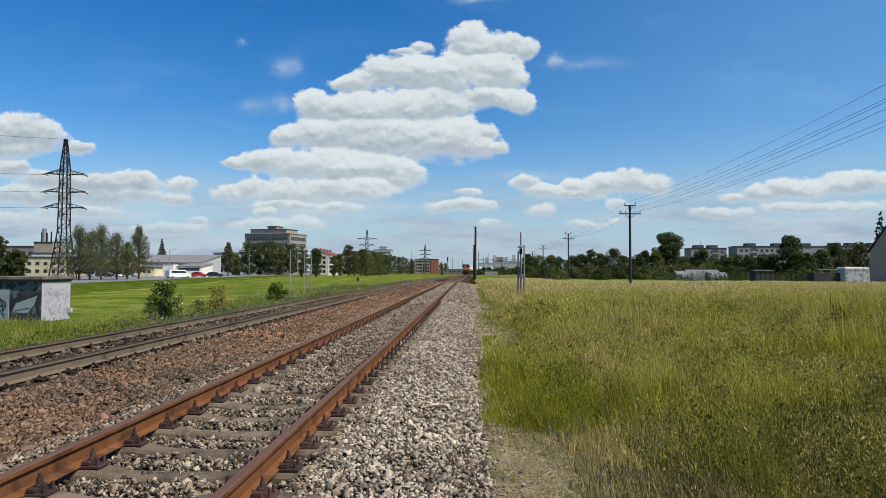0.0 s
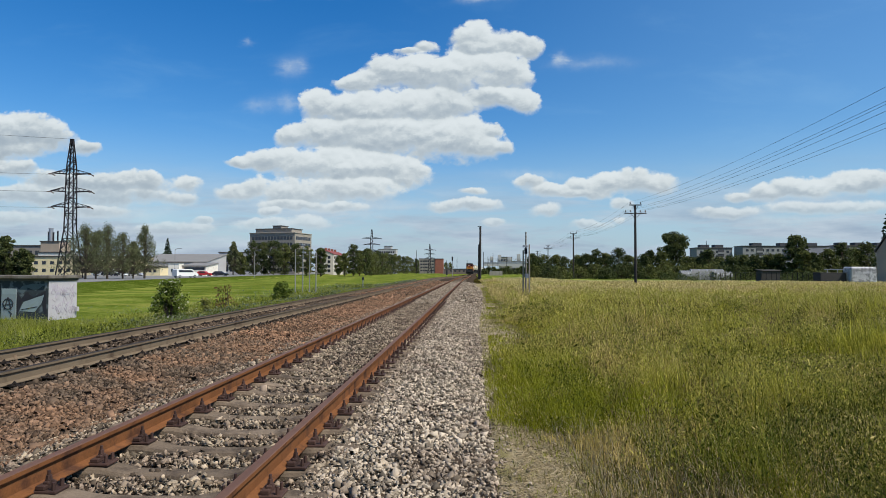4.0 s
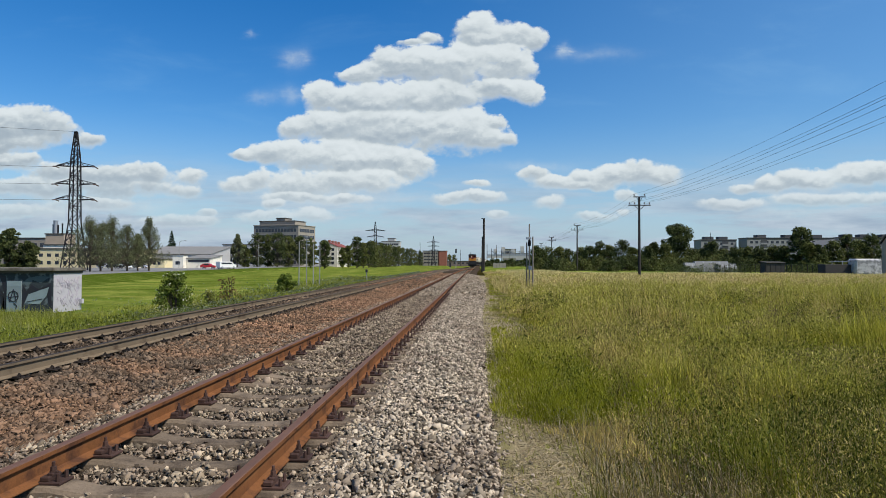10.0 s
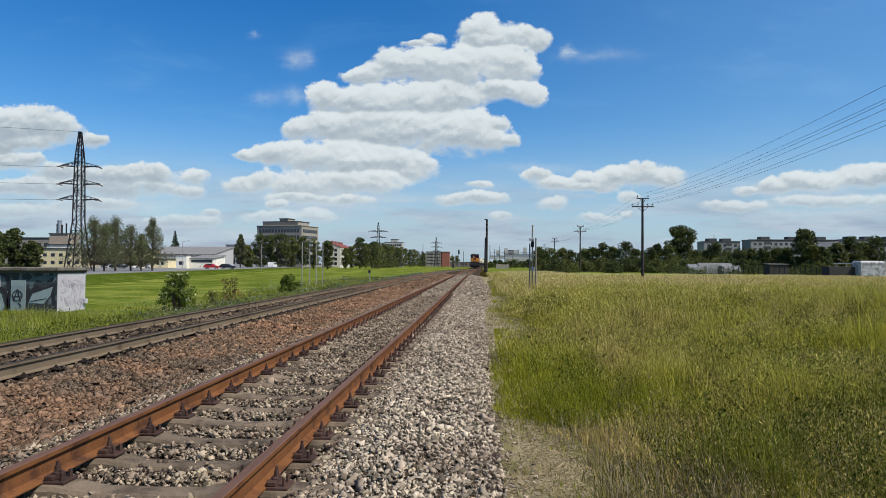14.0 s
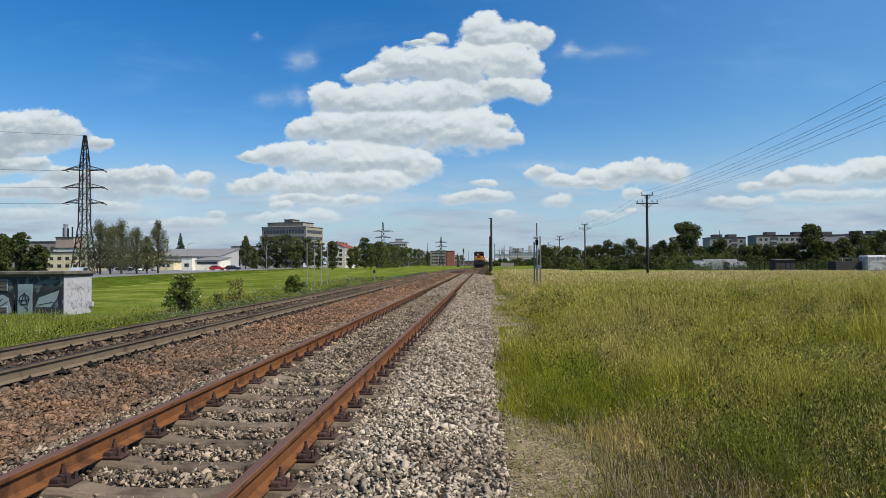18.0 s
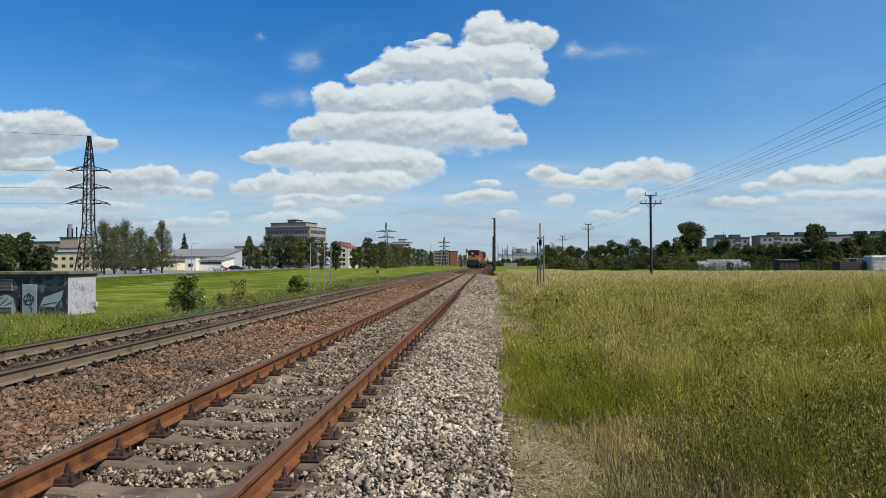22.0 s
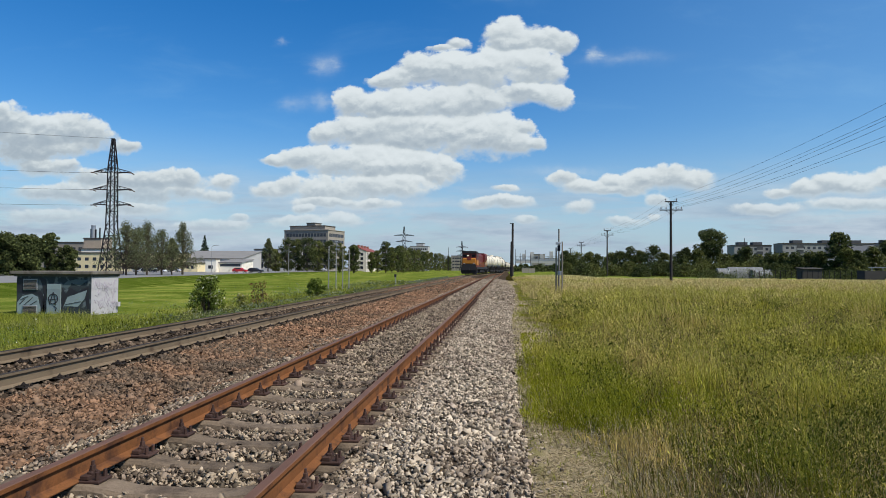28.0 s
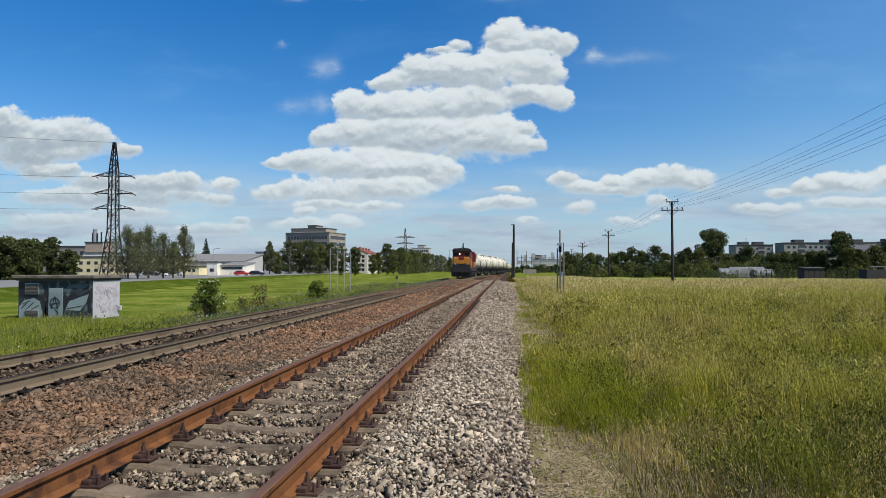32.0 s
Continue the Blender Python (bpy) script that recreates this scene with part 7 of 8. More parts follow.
part("cap", Form().box(-0.16, -0.1, 1.1, 0.16, 0.1, 1.5, 0.03), BLACK_PAINT, mk)

# ---- gardens on the right ----
tree("garden_tree", "dense dark green garden tree behind the meadow", 13.82, 150.0, 0.0, 5.6, 5, LEAF_DARK, 120, "low", 3600, 0.23, group="garden trees")
tree("garden_tree", "dense dark green garden tree behind the meadow", 14.96, 150.0, 0.0, 4.8, 4.5, LEAF_DARK, 121, "low", 3600, 0.23, group="garden trees")
tree("garden_tree", "bushy green garden tree behind the meadow", 19.37, 175.0, 0.0, 6.4, 7, LEAF, 122, "low", 3600, 0.23, group="garden trees")
tree("garden_tree", "bushy green garden tree behind the meadow", 21.39, 170.0, 0.0, 5.8, 6, LEAF, 123, "low", 3600, 0.23, group="garden trees")
tree("garden_tree", "dense dark green garden tree behind the meadow", 23.82, 170.0, 0.0, 5.3, 6, LEAF_DARK, 124, "low", 3600, 0.23, group="garden trees")
tree("garden_tree", "bushy green garden tree behind the meadow", 26.57, 165.0, 0.0, 5.5, 6, LEAF, 125, "low", 3600, 0.23, group="garden trees")
tree("garden_tree", "dense dark green garden tree behind the meadow", 27.76, 160.0, 0.0, 5.7, 6, LEAF_DARK, 126, "low", 3600, 0.23, group="garden trees")
tree("garden_tree", "dense dark green garden tree behind the meadow", 30.16, 160.0, 0.0, 7.1, 5, LEAF_DARK, 127, "low", 3600, 0.23, group="garden trees")
tree("garden_tree", "bushy green garden tree behind the meadow", 32.41, 160.0, 0.0, 6.0, 5, LEAF, 128, "low", 3600, 0.23, group="garden trees")
tree("garden_tree", "dense dark green garden tree behind the meadow", 33.24, 150.0, 0.0, 6.9, 7.0, LEAF_DARK, 129, "low", 3600, 0.23, group="garden trees")
tree("garden_tree", "bushy green garden tree behind the meadow", 35.71, 150.0, 0.0, 5.2, 5, LEAF, 130, "low", 3600, 0.23, group="garden trees")
tree("garden_tree", "dense dark green garden tree behind the meadow", 39.03, 150.0, 0.0, 5.7, 5.5, LEAF_DARK, 131, "low", 3600, 0.23, group="garden trees")
tree("garden_tree", "dense dark green garden tree behind the meadow", 40.62, 150.0, 0.0, 6.4, 4.5, LEAF_DARK, 132, "low", 3600, 0.23, group="garden trees")
tree("garden_tree", "dense dark green garden tree behind the meadow", 47.28, 155.0, 0.0, 10.8, 8.2, LEAF_DARK, 133, "round", 14000, 0.24, group="garden trees")
tree("garden_tree", "bushy green garden tree behind the meadow", 43.07, 150.0, 0.0, 6.0, 6, LEAF, 134, "low", 3600, 0.23, group="garden trees")
tree("garden_tree", "bushy green garden tree behind the meadow", 48.79, 150.0, 0.0, 5.0, 6, LEAF, 135, "low", 3600, 0.23, group="garden trees")
tree("garden_tree", "dense dark green garden tree behind the meadow", 51.57, 150.0, 0.0, 4.8, 6, LEAF_DARK, 136, "low", 3600, 0.23, group="garden trees")
tree("garden_tree", "dense dark green garden tree behind the meadow", 52.90, 148.0, 0.0, 6.6, 6, LEAF_DARK, 137, "low", 3600, 0.23, group="garden trees")
tree("garden_tree", "bushy green garden tree behind the meadow", 54.16, 145.0, 0.0, 4.8, 5.5, LEAF, 138, "low", 3600, 0.23, group="garden trees")
tree("garden_tree", "dense dark green garden tree behind the meadow", 54.86, 140.0, 0.0, 5.1, 6, LEAF_DARK, 139, "low", 3600, 0.23, group="garden trees")
tree("garden_tree", "bushy green garden tree behind the meadow", 56.49, 138.0, 0.0, 5.0, 6, LEAF, 140, "low", 3600, 0.23, group="garden trees")
tree("garden_tree", "dense dark green garden tree behind the meadow", 57.62, 135.0, 0.0, 5.0, 5.5, LEAF_DARK, 141, "low", 3600, 0.23, group="garden trees")
tree("garden_tree", "bushy green garden tree behind the meadow", 60.07, 135.0, 0.0, 5.3, 5.5, LEAF, 142, "low", 3600, 0.23, group="garden trees")
tree("garden_tree", "dense dark green garden tree behind the meadow", 60.92, 132.0, 0.0, 5.0, 5, LEAF_DARK, 143, "low", 3600, 0.23, group="garden trees")
tree("garden_tree", "dense dark green garden tree behind the meadow", 62.29, 128.0, 0.0, 8.6, 5.2, LEAF_DARK, 144, "round", 8000, 0.24, group="garden trees")
tree("garden_tree", "bushy green garden tree behind the meadow", 62.49, 125.0, 0.0, 5.7, 5, LEAF, 145, "low", 3600, 0.23, group="garden trees")
tree("garden_tree", "dense dark green garden tree behind the meadow", 64.14, 125.0, 0.0, 5.2, 4.5, LEAF_DARK, 146, "low", 3600, 0.23, group="garden trees")
tree("garden_tree", "bushy green garden tree behind the meadow", 68.26, 128.0, 0.0, 6.0, 5.5, LEAF, 147, "low", 3600, 0.23, group="garden trees")
tree("garden_tree", "dense dark green garden tree behind the meadow", 70.94, 128.0, 0.0, 7.4, 5.5, LEAF_DARK, 148, "low", 3600, 0.23, group="garden trees")
tree("garden_tree", "bushy green garden tree behind the meadow", 74.35, 130.0, 0.0, 6.5, 6, LEAF, 149, "low", 3600, 0.23, group="garden trees")
tree("garden_tree", "dense dark green garden tree behind the meadow", 76.74, 130.0, 0.0, 7.4, 6, LEAF_DARK, 150, "low", 3600, 0.23, group="garden trees")

tree("garden_bush", "leafy bush at the garden edge", 12.27, 132.0, 0.0, 2.8, 4.4, LEAF, 200, "low", 1600, 0.22, group="garden bushes")
tree("garden_bush", "leafy bush at the garden edge", 14.82, 128.0, 0.0, 2.8, 5.8, LEAF_DARK, 201, "low", 1600, 0.22, group="garden bushes")
tree("garden_bush", "leafy bush at the garden edge", 17.83, 132.0, 0.0, 2.3, 5.5, LEAF, 202, "low", 1600, 0.22, group="garden bushes")
tree("garden_bush", "leafy bush at the garden edge", 22.66, 140.0, 0.0, 2.6, 5.7, LEAF, 203, "low", 1600, 0.22, group="garden bushes")
tree("garden_bush", "leafy bush at the garden edge", 26.04, 140.0, 0.0, 3.0, 5.4, LEAF, 204, "low", 1600, 0.22, group="garden bushes")
tree("garden_bush", "leafy bush at the garden edge", 26.14, 128.0, 0.0, 2.4, 4.3, LEAF_DARK, 205, "low", 1600, 0.22, group="garden bushes")
tree("garden_bush", "leafy bush at the garden edge", 31.71, 140.0, 0.0, 3.0, 5.9, LEAF_DARK, 206, "low", 1600, 0.22, group="garden bushes")
tree("garden_bush", "leafy bush at the garden edge", 35.17, 140.0, 0.0, 3.3, 4.4, LEAF_DARK, 207, "low", 1600, 0.22, group="garden bushes")
tree("garden_bush", "leafy bush at the garden edge", 35.43, 132.0, 0.0, 2.7, 4.7, LEAF, 208, "low", 1600, 0.22, group="garden bushes")
tree("garden_bush", "leafy bush at the garden edge", 39.38, 136.0, 0.0, 2.6, 5.7, LEAF, 209, "low", 1600, 0.22, group="garden bushes")
tree("garden_bush", "leafy bush at the garden edge", 43.38, 140.0, 0.0, 2.8, 5.8, LEAF, 210, "low", 1600, 0.22, group="garden bushes")
tree("garden_bush", "leafy bush at the garden edge", 45.1, 134.0, 0.0, 3.2, 6.0, LEAF, 211, "low", 1600, 0.22, group="garden bushes")
tree("garden_bush", "leafy bush at the garden edge", 49.05, 136.0, 0.0, 3.4, 5.8, LEAF, 212, "low", 1600, 0.22, group="garden bushes")
tree("garden_bush", "leafy bush at the garden edge", 49.83, 132.0, 0.0, 2.9, 6.0, LEAF_DARK, 213, "low", 1600, 0.22, group="garden bushes")
tree("garden_bush", "leafy bush at the garden edge", 50.77, 128.0, 0.0, 2.7, 5.3, LEAF_DARK, 214, "low", 1600, 0.22, group="garden bushes")
tree("garden_bush", "leafy bush at the garden edge", 53.01, 128.0, 0.0, 2.6, 4.5, LEAF_DARK, 215, "low", 1600, 0.22, group="garden bushes")
tree("garden_bush", "leafy bush at the garden edge", 60.86, 140.0, 0.0, 3.2, 4.3, LEAF, 216, "low", 1600, 0.22, group="garden bushes")
tree("garden_bush", "leafy bush at the garden edge", 64.17, 140.0, 0.0, 3.0, 4.8, LEAF_DARK, 217, "low", 1600, 0.22, group="garden bushes")
tree("garden_bush", "leafy bush at the garden edge", 61.38, 128.0, 0.0, 2.4, 4.3, LEAF, 218, "low", 1600, 0.22, group="garden bushes")
tree("garden_bush", "leafy bush at the garden edge", 66.19, 132.0, 0.0, 3.4, 4.7, LEAF_DARK, 219, "low", 1600, 0.22, group="garden bushes")
tree("garden_bush", "leafy bush at the garden edge", 66.38, 128.0, 0.0, 3.4, 4.8, LEAF_DARK, 220, "low", 1600, 0.22, group="garden bushes")
tree("garden_bush", "leafy bush at the garden edge", 76.18, 140.0, 0.0, 2.5, 5.8, LEAF_DARK, 221, "low", 1600, 0.22, group="garden bushes")
tree("garden_bush", "leafy bush at the garden edge", 72.51, 128.0, 0.0, 2.9, 5.9, LEAF, 222, "low", 1600, 0.22, group="garden bushes")
tree("garden_bush", "leafy bush at the garden edge", 77.21, 132.0, 0.0, 3.3, 5.0, LEAF_DARK, 223, "low", 1600, 0.22, group="garden bushes")

PANEL_GREY = material("grey_concrete_panels", (0.255, 0.25, 0.245), 0.9, 0, 0.15, 0.1, 2, 0.1, 0.01, tint=(0.19, 0.185, 0.18), tint_scale=0.15)
# dark roof edge and lift houses; on the flat loggias it paints recess shade
BAY_DARK = material("shaded_loggia", (0.060, 0.062, 0.066), 0.7, 0, 0.25, 0.3, 4, 0.1, 0.01)


def panel_flats(label, x, y, w, h, cols, bays):
    """A five-storey block: windows, darker loggia stacks with pale parapets, a deep roof edge and lift houses."""
    ob = house("panel_flats", label, x, y, 0, w, 12, h, (PANEL_GREY, ROOF_DARK), 5, cols, (1.5, 1.35), 1.2, category="apartment block")
    part("eaves_band", Form().box(-0.05, -0.12, h - 0.75, w + 0.05, -0.004, h - 0.02), BAY_DARK, ob, "dark band under the roof")
    for px in bays:
        bay = part("loggia_stack", Form().box(px, -0.10, 0.6, px + 3.4, -0.004, h - 0.8), BAY_DARK, ob, "flat stack of loggias with their recess shade in the dark colour")
        for i in range(5):
            part("parapet", Form().box(px, -0.32, 0.8 + (h - 1.4) / 5 * i, px + 3.4, -0.10, 1.75 + (h - 1.4) / 5 * i), PANEL_GREY, bay)
        part("lift_house", Form().box(px - 0.8, 3, h + 0.34, px + 4.2, 8, h + 2.0, 0.05), BAY_DARK, ob, "dark machine house on the roof")
    return ob


panel_flats("distant grey five-storey panel apartment block", 129.1, 380.0, 20, 15.3, 6, (4.0, 12.0))
panel_flats("distant long five-storey panel apartment block", 151.0, 370.0, 47, 16.0, 16, (7.5, 22.5, 38.0))
panel_flats("distant panel apartment block behind the trees", 200.5, 370.0, 40, 16.3, 14, (5.0, 14.0, 26.0))
part("vent_pipe", Form().rod((6.2, 2, 15.3), (6.2, 2, 19.6), 0.16, 0.12, 7), STEEL, [o for o in scene.objects if o.name.startswith("panel_flats")][0])

house("garden_house", "small pale house with a grey gabled roof among trees", 84.41, 165.0, 0, 8, 8, 5.0, (PLASTER_CREAM, ROOF_GREY), 1, 2, (0.9, 1.1), 3.4, roof="gable_y", rise=2.6)
house("gable_house", "grey plastered house with a steep dark gabled roof", 59.20, 98.0, 0, 9.5, 10, 4.6, (PLASTER_TAN, ROOF_DARK), 1, 2, (1.0, 1.2), 1.2, roof="gable_y", rise=8.0, turn=-40)
tree("spruce_tree", "tall dark spruce behind the gabled house", 71.46, 115.0, 0, 12.0, 5.0, NEEDLES, 160, "spruce", 1500, 0.35)
box_dark = material("dark_grey_board", (0.045, 0.042, 0.038), 0.9, 0, 0.2, 0.8, 10, 0.2, 0.01)
cr = thing("dark_trailer", "low dark board-sided trailer at the meadow's edge", "trailer", at=(48.04, 92.0, 0.0))
part("side_board", Form().box(0, 0, 0.35, 4.16, 2.0, 1.55, 0.03), box_dark, cr)
part("rail", Form().box(0.6, 0.2, 1.95, 4.00, 0.26, 2.02).box(1.0, 0.2, 1.55, 1.06, 0.26, 1.95).box(2.4, 0.2, 1.55, 2.46, 0.26, 1.95), GALV, cr)
for px in (0.9, 3.2):
    part("wheel", Form().lathe([(-0.1, 0.30), (0.1, 0.30)], "y", (px, 0.0, 0.30), 12), box_dark, cr)
wrap = material("grey_plastic_wrap", (0.46, 0.45, 0.43), 0.45, 0, 0.5, 1.2, 12, 0.8, 0.08, tint=(0.22, 0.215, 0.205), tint_at=(0.46, 0.60), tint_scale=1.4)
wp = thing("wrapped_stack", "stack wrapped in creased grey plastic sheet", "wrapped pallet", at=(51.51, 91.0, 0.0))
part("load", Form().box(0, 0, 0.12, 3.56, 2.0, 2.35, 0.22), wrap, wp, smooth=False)
part("pallet", Form().box(0.05, 0.05, -0.05, 3.48, 1.95, 0.12), WOOD_POLE, wp)
sh = thing("dark_shed", "dark tarred garden shed by the wire fence", "shed", at=(47.1, 108.0, 0.0))
part("wall", Form().box(0, 0, -0.1, 2.9, 2.2, 1.75), box_dark, sh)
part("roof", Form().prism([(-0.15, 1.75), (-0.15, 1.85), (2.35, 2.0), (2.35, 1.9)], "x", -0.15, 3.05), ROOF_DARK, sh)
film_m = material("milky_greenhouse_film", (0.16, 0.162, 0.155), 0.6, 0, 0.3, 0.8, 8, 0.3, 0.03, spec=0.2)
for gx, gy, gl, gh, lab in ((40.6, 122.0, 5.9, 2.05, "long low greenhouse under milky film"), (43.6, 119.0, 3.2, 1.6, "low greenhouse under milky film"), (38.4, 121.0, 1.7, 1.8, "small rounded greenhouse under milky film")):
    gr = thing("greenhouse", lab, "greenhouse", "greenhouses", (gx, gy, 0.0))
    arch = [(1.1 - 1.1 * math.cos(math.pi * i / 10), gh * math.sin(math.pi * i / 10) ** 0.8) for i in range(11)]
    part("film_cover", Form().prism(arch, "x", 0, gl), film_m, gr)
    for i in range(5):
        part("hoop", Form().sweep([(-0.03, 0), (0.03, 0), (0.03, 0.03), (-0.03, 0.03)], [(gl * i / 4, p, q + 0.005) for p, q in arch]), GALV, gr)
fn = thing("wire_fence", "wire mesh garden fence on thin grey posts", "fence", at=(0, 0, 0))
fx0, fx1 = 38.9, 57.3
for i in range(26):
    q = i / 25
    part("post", Form().rod((fx0 + (fx1 - fx0) * q, 108 - 4 * q, -0.2), (fx0 + (fx1 - fx0) * q, 108 - 4 * q, 1.45), 0.05, seg=6), STEEL, fn)
for zz in (0.4, 0.95, 1.5):
    part("wire", Form().rod((fx0, 108, zz), (fx1, 104, zz), 0.012, seg=4), WIRE, fn)


grng = np.random.default_rng(301)
bx, by = grng.uniform(33, 58, 22000), grng.uniform(109, 117, 22000)
bk = grng.uniform(0, 1, len(bx)) < 1.5 * patchy(bx, by, 1.6, 302) - 0.1
bx, by = bx[bk], by[bk]
sprigs("garden_beds", bx, by, heights(bx, by) + grng.uniform(0.05, 1.0, len(bx)) * (0.75 + 0.95 * patchy(bx, by, 1.0, 303)), 0.11, LEAF_DARK, "low green vegetable beds and berry rows behind the wire fence", 304, 1.6)

# ---- the train ----
MAROON = material("maroon_paint", (0.125, 0.018, 0.014), 0.5, 0, 0.15, 0.6, 10, 0.05, 0.004)
ORANGE = material("orange_yellow_paint", (0.42, 0.165, 0.014), 0.5, 0, 0.12, 0.6, 10, 0.05, 0.004)
BLACK = material("sooty_black_iron", (0.022, 0.02, 0.02), 0.75, 0.1, 0.3, 1, 15, 0.2, 0.01)
TANK = material("cream_white_tank_paint", (0.64, 0.585, 0.46), 0.55, 0, 0.14, 0.5, 8, 0.05, 0.004, tint=(0.34, 0.27, 0.18), tint_at=(0.54, 0.72), tint_scale=0.7, random=0.15)
WHEEL = material("dark_wheel_steel", (0.05, 0.04, 0.035), 0.6, 0.4, 0.2, 2, 20, 0.1, 0.003)
LAMP = glow("lit_headlamp", (1.0, 0.80, 0.62), 1.3)


CAB_GLASS = material("dark_cab_glass", (0.012, 0.012, 0.014), 0.35, 0, 0.1, 2, 20, 0, spec=0.15)


def bogie(ob, y0, axles, base, r=0.475):
    """A truck: side frames and its wheelsets."""
    b = Form()
    for s in (-1, 1):
        b.prism([(y0 - base / 2 - 0.7, 0.62), (y0 - base / 2 - 0.5, 0.82), (y0 + base / 2 + 0.5, 0.82), (y0 + base / 2 + 0.7, 0.62), (y0 + 0.5, 0.38), (y0 - 0.5, 0.38)], "x", s * 1.02 - 0.09, s * 1.02 + 0.09)
    b.box(-1.0, y0 - 0.35, 0.45, 1.0, y0 + 0.35, 0.95)
    fr = part("bogie", b, BLACK, ob)
    for i in range(axles):
        y = y0 - base / 2 + base * i / (axles - 1)
        w = Form()
        for s in (-1, 1):
            w.lathe([(s * 0.80 - 0.065, r * 0.9), (s * 0.80 - 0.06, r), (s * 0.80 + 0.06, r), (s * 0.80 + 0.065, r * 0.9)], "x", (0, y, r), 18)
        w.rod((-0.8, y, r), (0.8, y, r), 0.08, seg=8)
        part("wheelset", w, WHEEL, fr)


def locomotive():
    """A hood-type diesel, its cab towards -y."""
    ob = thing("diesel_locomotive", "maroon and orange-yellow diesel locomotive with lit headlamp", "locomotive")
    F = -10.6
    part("underframe", Form().box(-1.4, F + 0.3, 1.05, 1.5, 10.5, 1.55, 0.05), BLACK, ob)
    part("pilot", Form().prism([(F + 0.1, 0.22), (F - 0.12, 0.9), (F - 0.12, 1.95), (F + 0.35, 1.95), (F + 0.35, 0.22)], "x", -1.4, 1.4), BLACK, ob)
    part("buffer_beam_step", Form().box(-1.55, F, 0.35, -1.2, F + 0.7, 1.5, 0.03).box(1.2, F, 0.35, 1.55, F + 0.7, 1.5, 0.03), BLACK, ob)
    part("coupler", Form().box(-0.15, F - 0.55, 0.85, 0.15, F + 0.1, 1.15, 0.04), BLACK, ob)
    part("nose", Form().box(-1.28, F + 0.35, 2.15, 1.28, F + 1.5, 3.22, 0.12), ORANGE, ob, "orange-yellow nose")
    part("nose_base", Form().box(-1.26, F + 0.37, 1.95, 1.26, F + 1.5, 2.15, 0.02), BLACK, ob, "sooty black nose foot")
    part("nose_notch", Form().box(-0.42, F + 0.31, 2.80, 0.42, F + 0.47, 3.24, 0.02), MAROON, ob, "maroon notch in the yellow nose")
    part("nose_door", Form().box(-0.34, F + 0.32, 2.20, 0.34, F + 0.36, 2.76, 0.01), ORANGE, ob)
    cab = part("cab", Form().prism([(-1.38, 1.56), (-1.38, 4.05), (-1.1, 4.5), (1.1, 4.5), (1.38, 4.05), (1.38, 1.56)], "y", F + 0.9, F + 4.4), MAROON, ob)
    part("cab_roof", Form().prism([(-1.47, 4.16), (-1.44, 4.30), (-1.15, 4.62), (1.15, 4.62), (1.44, 4.30), (1.47, 4.16)], "y", F + 0.65, F + 4.5), BLACK, ob, "sooty black cab roof")
    for x0, x1 in ((-1.22, -0.50), (0.50, 1.22)):
        part("windscreen", Form().box(x0, F + 0.87, 3.45, x1, F + 0.90, 3.92, 0.01), CAB_GLASS, cab)
    for s in (-1, 1):
        for y0 in (F + 1.4, F + 2.9):
            part("side_window", Form().box(s * 1.38 - 0.012, y0, 3.2, s * 1.38 + 0.012, y0 + 1.1, 3.95), CAB_GLASS, cab)
        part("side_band", Form().box(s * 1.39 - 0.012, F + 0.92, 1.9, s * 1.39 + 0.012, F + 4.38, 2.9), ORANGE, cab)
    part("number_board", Form().box(-0.42, F + 0.84, 3.5, 0.42, F + 0.9, 3.98, 0.02), MAROON, cab)
    hl = part("headlamp", Form().lathe([(F + 0.72, 0.10), (F + 0.86, 0.12)], "y", (-0.28, 0, 3.72), 14), LAMP, ob)
    for s in (-1, 1):
        part("ditch_lamp", Form().lathe([(F + 0.30, 0.11), (F + 0.40, 0.13)], "y", (s * 0.95, 0, 2.2), 12), PANEL_PALE, ob)
    hood = part("hood", Form().prism([(-0.92, 1.56), (-0.92, 3.95), (-0.7, 4.25), (0.7, 4.25), (0.92, 3.95), (0.92, 1.56)], "y", F + 4.4, 7.0), MAROON, ob)
    part("hood_band", Form().box(-0.93, F + 4.5, 2.3, 0.93, 6.9, 2.75), ORANGE, hood)
    part("radiator", Form().prism([(-1.25, 2.6), (-1.45, 3.4), (-1.45, 4.0), (-1.1, 4.55), (1.1, 4.55), (1.45, 4.0), (1.45, 3.4), (1.25, 2.6)], "y", 6.2, 10.2), MAROON, ob)
    part("rear_hood", Form().box(-0.95, 7.0, 1.56, 0.95, 10.3, 2.7), MAROON, ob)
    for i in range(9):
        part("hood_door", Form().box(0.915, F + 5.0 + 1.3 * i, 1.75, 0.945, F + 6.1 + 1.3 * i, 3.8, 0.008), MAROON, hood)
    part("exhaust", Form().box(-0.35, 0.5, 4.25, 0.35, 1.7, 4.62, 0.04), BLACK, ob)
    part("horn", Form().rod((0, F + 2.2, 4.62), (0, F + 1.7, 4.8), 0.04, 0.09, 8), GALV, ob)
    for s in (-1, 1):
        r = Form()
        for i in range(10):
            y = F + 4.8 + 1.6 * i
            r.rod((s * 1.45, y, 1.55), (s * 1.45, y, 2.55), 0.02, seg=5)
        r.rod((s * 1.45, F + 4.8, 2.55), (s * 1.45, F + 19.2, 2.55), 0.02, seg=5)
        part("handrail", r, ORANGE, ob)
    r = Form()
    for x in (-1.3, -0.6, 0.6, 1.3):
        r.rod((x, F + 0.02, 1.95), (x, F + 0.02, 2.85), 0.02, seg=5)
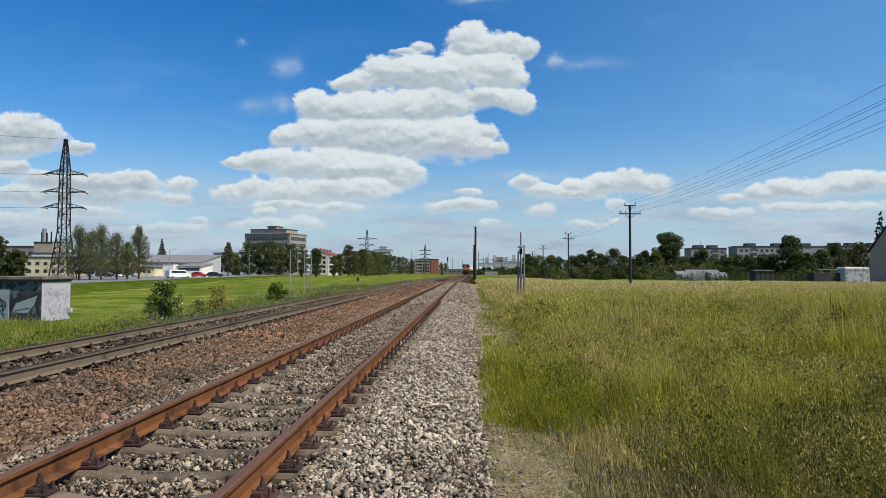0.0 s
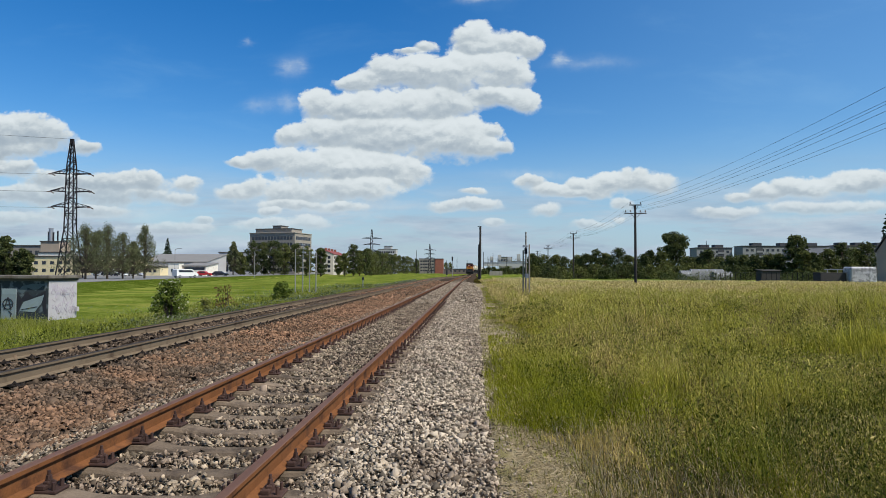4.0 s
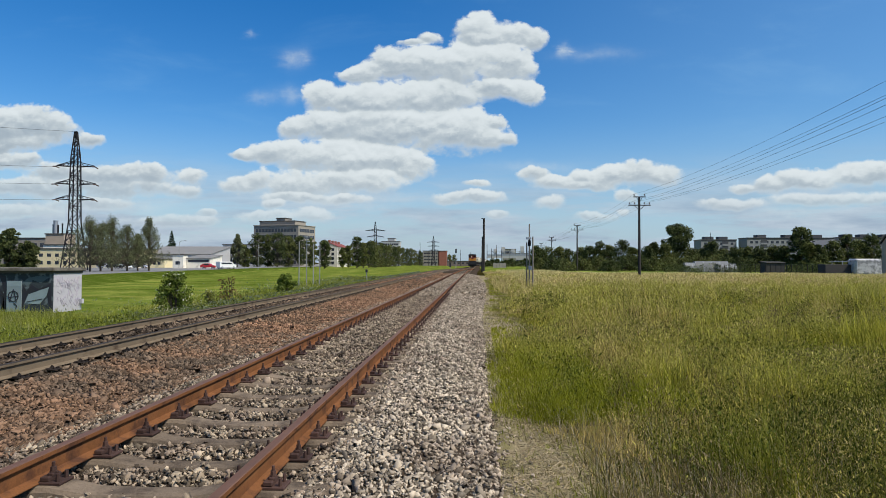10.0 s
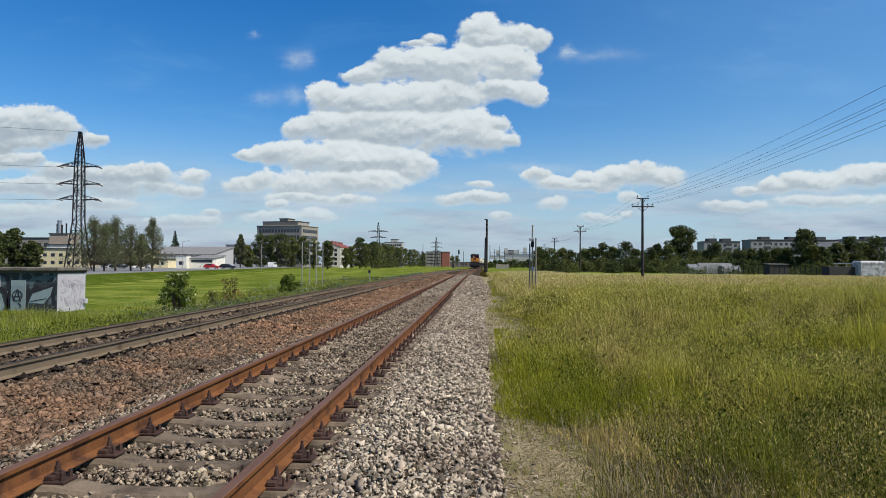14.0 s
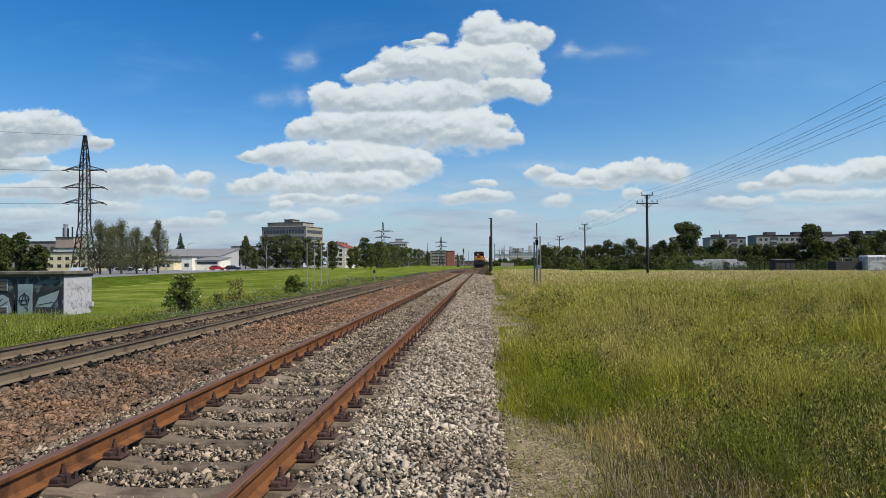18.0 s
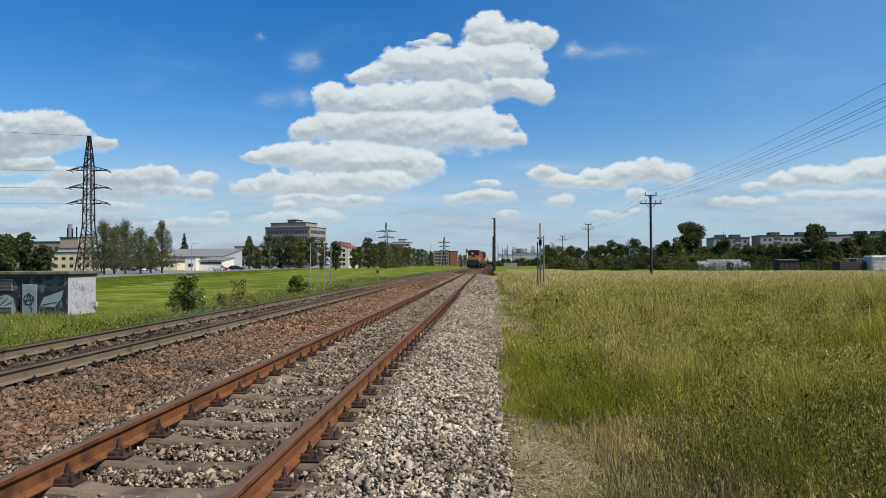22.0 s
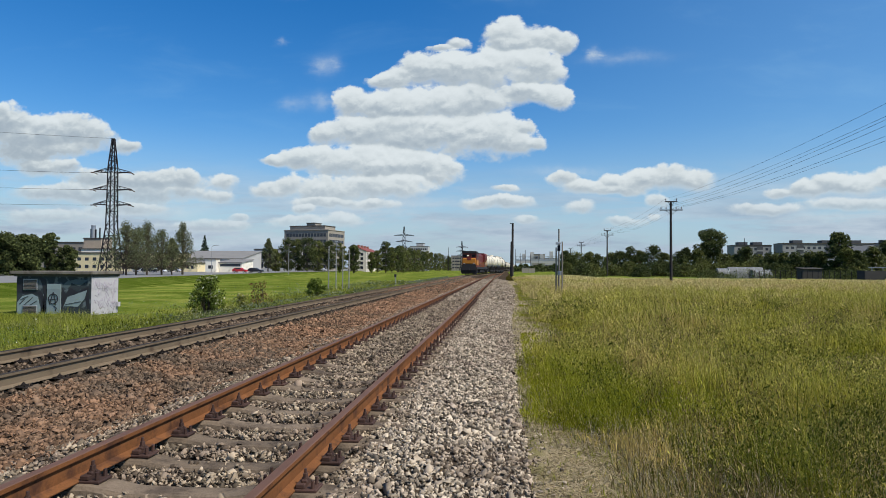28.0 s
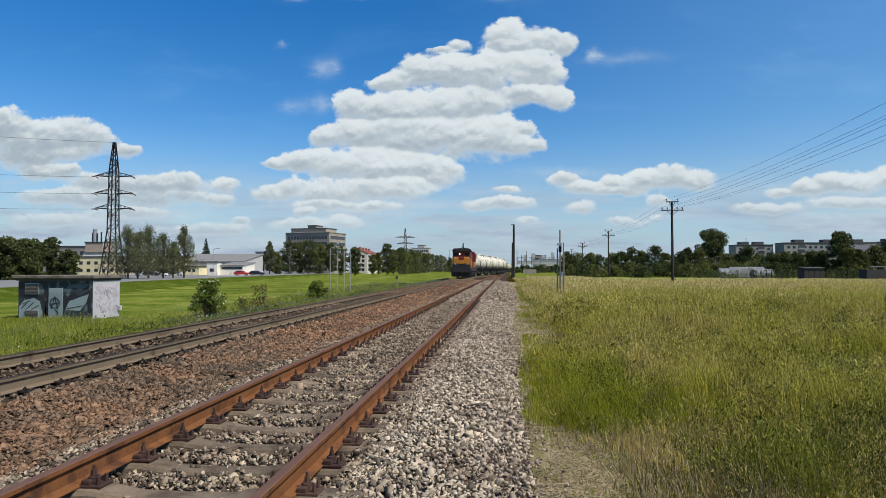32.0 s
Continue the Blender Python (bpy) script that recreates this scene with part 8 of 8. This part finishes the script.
    r.rod((-1.3, F + 0.02, 2.85), (-0.6, F + 0.02, 2.85), 0.02, seg=5).rod((0.6, F + 0.02, 2.85), (1.3, F + 0.02, 2.85), 0.02, seg=5)
    part("front_rail", r, ORANGE, ob)
    part("fuel_tank", Form().prism([(-1.35, 0.95), (-1.35, 0.55), (-1.0, 0.28), (1.0, 0.28), (1.35, 0.55), (1.35, 0.95)], "y", -3.2, 3.2), BLACK, ob)
    for y0 in (-6.6, 6.6):
        bogie(ob, y0, 3, 4.2, 0.53)
    return ob


def tank_wagon():
    ob = thing("tank_wagon", "cream-white four-axle rail tank wagon with dark running gear", "tank wagon", "tank wagons of the train")
    part("underframe", Form().box(-0.35, -5.6, 0.95, 0.35, 5.6, 1.30).box(-1.45, -5.65, 0.98, 1.45, -5.3, 1.32).box(-1.45, 5.3, 0.98, 1.45, 5.65, 1.32), BLACK, ob)
    r, zc = 1.5, 2.86
    rings = [(-5.4, 0.25), (-5.36, 0.75), (-5.22, 1.2), (-5.0, 1.42), (-4.75, r)]
    part("tank", Form().lathe(rings + [(-a, b) for a, b in rings[::-1]], "y", (0, 0, zc), 28), TANK, ob, smooth=True)
    for y in (-3.4, -1.1, 1.1, 3.4):
        part("strap", Form().lathe([(y - 0.05, r + 0.005), (y - 0.05, r + 0.02), (y + 0.05, r + 0.02), (y + 0.05, r + 0.005)], "y", (0, 0, zc), 28), BLACK if abs(y) > 3 else TANK, ob)
    part("dome", Form().lathe([(4.28, 0.55), (4.5, 0.55), (4.56, 0.40), (4.62, 0.40)], "z", (0, 0, 0), 18), TANK, ob)
    part("catwalk", Form().box(-0.75, -1.5, 4.36, -0.45, 1.5, 4.41).box(0.45, -1.5, 4.36, 0.75, 1.5, 4.41), BLACK, ob)
    lad = Form()
    for y in (-0.25, 0.25):
        lad.rod((1.62, y, 1.2), (1.60, y, 3.0), 0.025, seg=5).rod((1.60, y, 3.0), (0.75, y, 4.45), 0.025, seg=5)
    for i in range(7):
        lad.rod((1.615, -0.25, 1.35 + 0.26 * i), (1.615, 0.25, 1.35 + 0.26 * i), 0.018, seg=4)
    part("ladder", lad, BLACK, ob)
    for s in (-1, 1):
        part("saddle", Form().prism([(-1.3, 1.3), (-1.25, 1.9), (-0.9, 1.62), (0, 1.38), (0.9, 1.62), (1.25, 1.9), (1.3, 1.3)], "y", s * 3.9 - 0.2, s * 3.9 + 0.2), BLACK, ob)
        part("coupler", Form().box(-0.12, s * 5.85 - 0.2, 0.95, 0.12, s * 5.85 + 0.2, 1.2), BLACK, ob)
        bogie(ob, s * 3.9, 2, 1.85)
    return ob


SPEED, START = 6.25, 300.0   # metres a second; where the cab is at 0 s


def rail_pose(y, half):
    """A vehicle's pose with its pivots on the main line, half a pivot length either side of y."""
    a, b = main_x(y - half), main_x(y + half)
    return pose((a + b) / 2, y, HEAD_MAIN, 0, 0, -math.degrees(math.atan2(b - a, 2 * half)))


loco = locomotive()
wagon = tank_wagon()
WAGONS = [wagon] + [copy_thing(wagon, Matrix()) for i in range(39)]


MINIBUS = car(-68.8, 156.0, -0.2, (0.78, 0.77, 0.74), "minibus", "white minibus driving along the road", 90, "long")
SILVER_CAR = car(-65.6, 131.6, -0.2, (0.36, 0.37, 0.38), "passing_car", "silver car driving along the road", 90)
BUS_WAY = ((0, 147), (5, 148.5), (7, 155), (8, 161.5), (9, 170), (10, 180.5), (11, 195), (12, 212), (13, 228), (14, 240), (17, 274), (22, 335), (32, 455))
CAR_WAY = ((0, -48), (15, 15), (17, 76), (20, 131.6), (23, 187.4), (32, 350))


def road_rows(way, swing=0.0):
    """Rows of a vehicle that keeps to the road's near lane, swung out while it leaves the yard."""
    rows = []
    for t in range(33):
        y = float(np.interp(t, [a for a, b in way], [b for a, b in way]))
        x0, x1 = road_x(y - 4) - 2.2, road_x(y + 4) - 2.2
        rows.append((float(t), pose((x0 + x1) / 2, y - 2.5, -0.205, 0, 0, math.degrees(math.atan2(8.0, x1 - x0)) - swing * (1 - ease(9.5, 14.0, t)))))
    return rows


def motions():
    walk(MINIBUS, road_rows(BUS_WAY, 42.0))
    walk(SILVER_CAR, road_rows(CAR_WAY))
    times = [0.8 * i for i in range(41)]
    walk(loco, [(t, rail_pose(START - SPEED * t + 10.7, 6.6)) for t in times])
    for i, w in enumerate(WAGONS):
        walk(w, [(t, rail_pose(START - SPEED * t + 21.9 + 6.0 + 12.02 * i, 3.9)) for t in times])


motions()
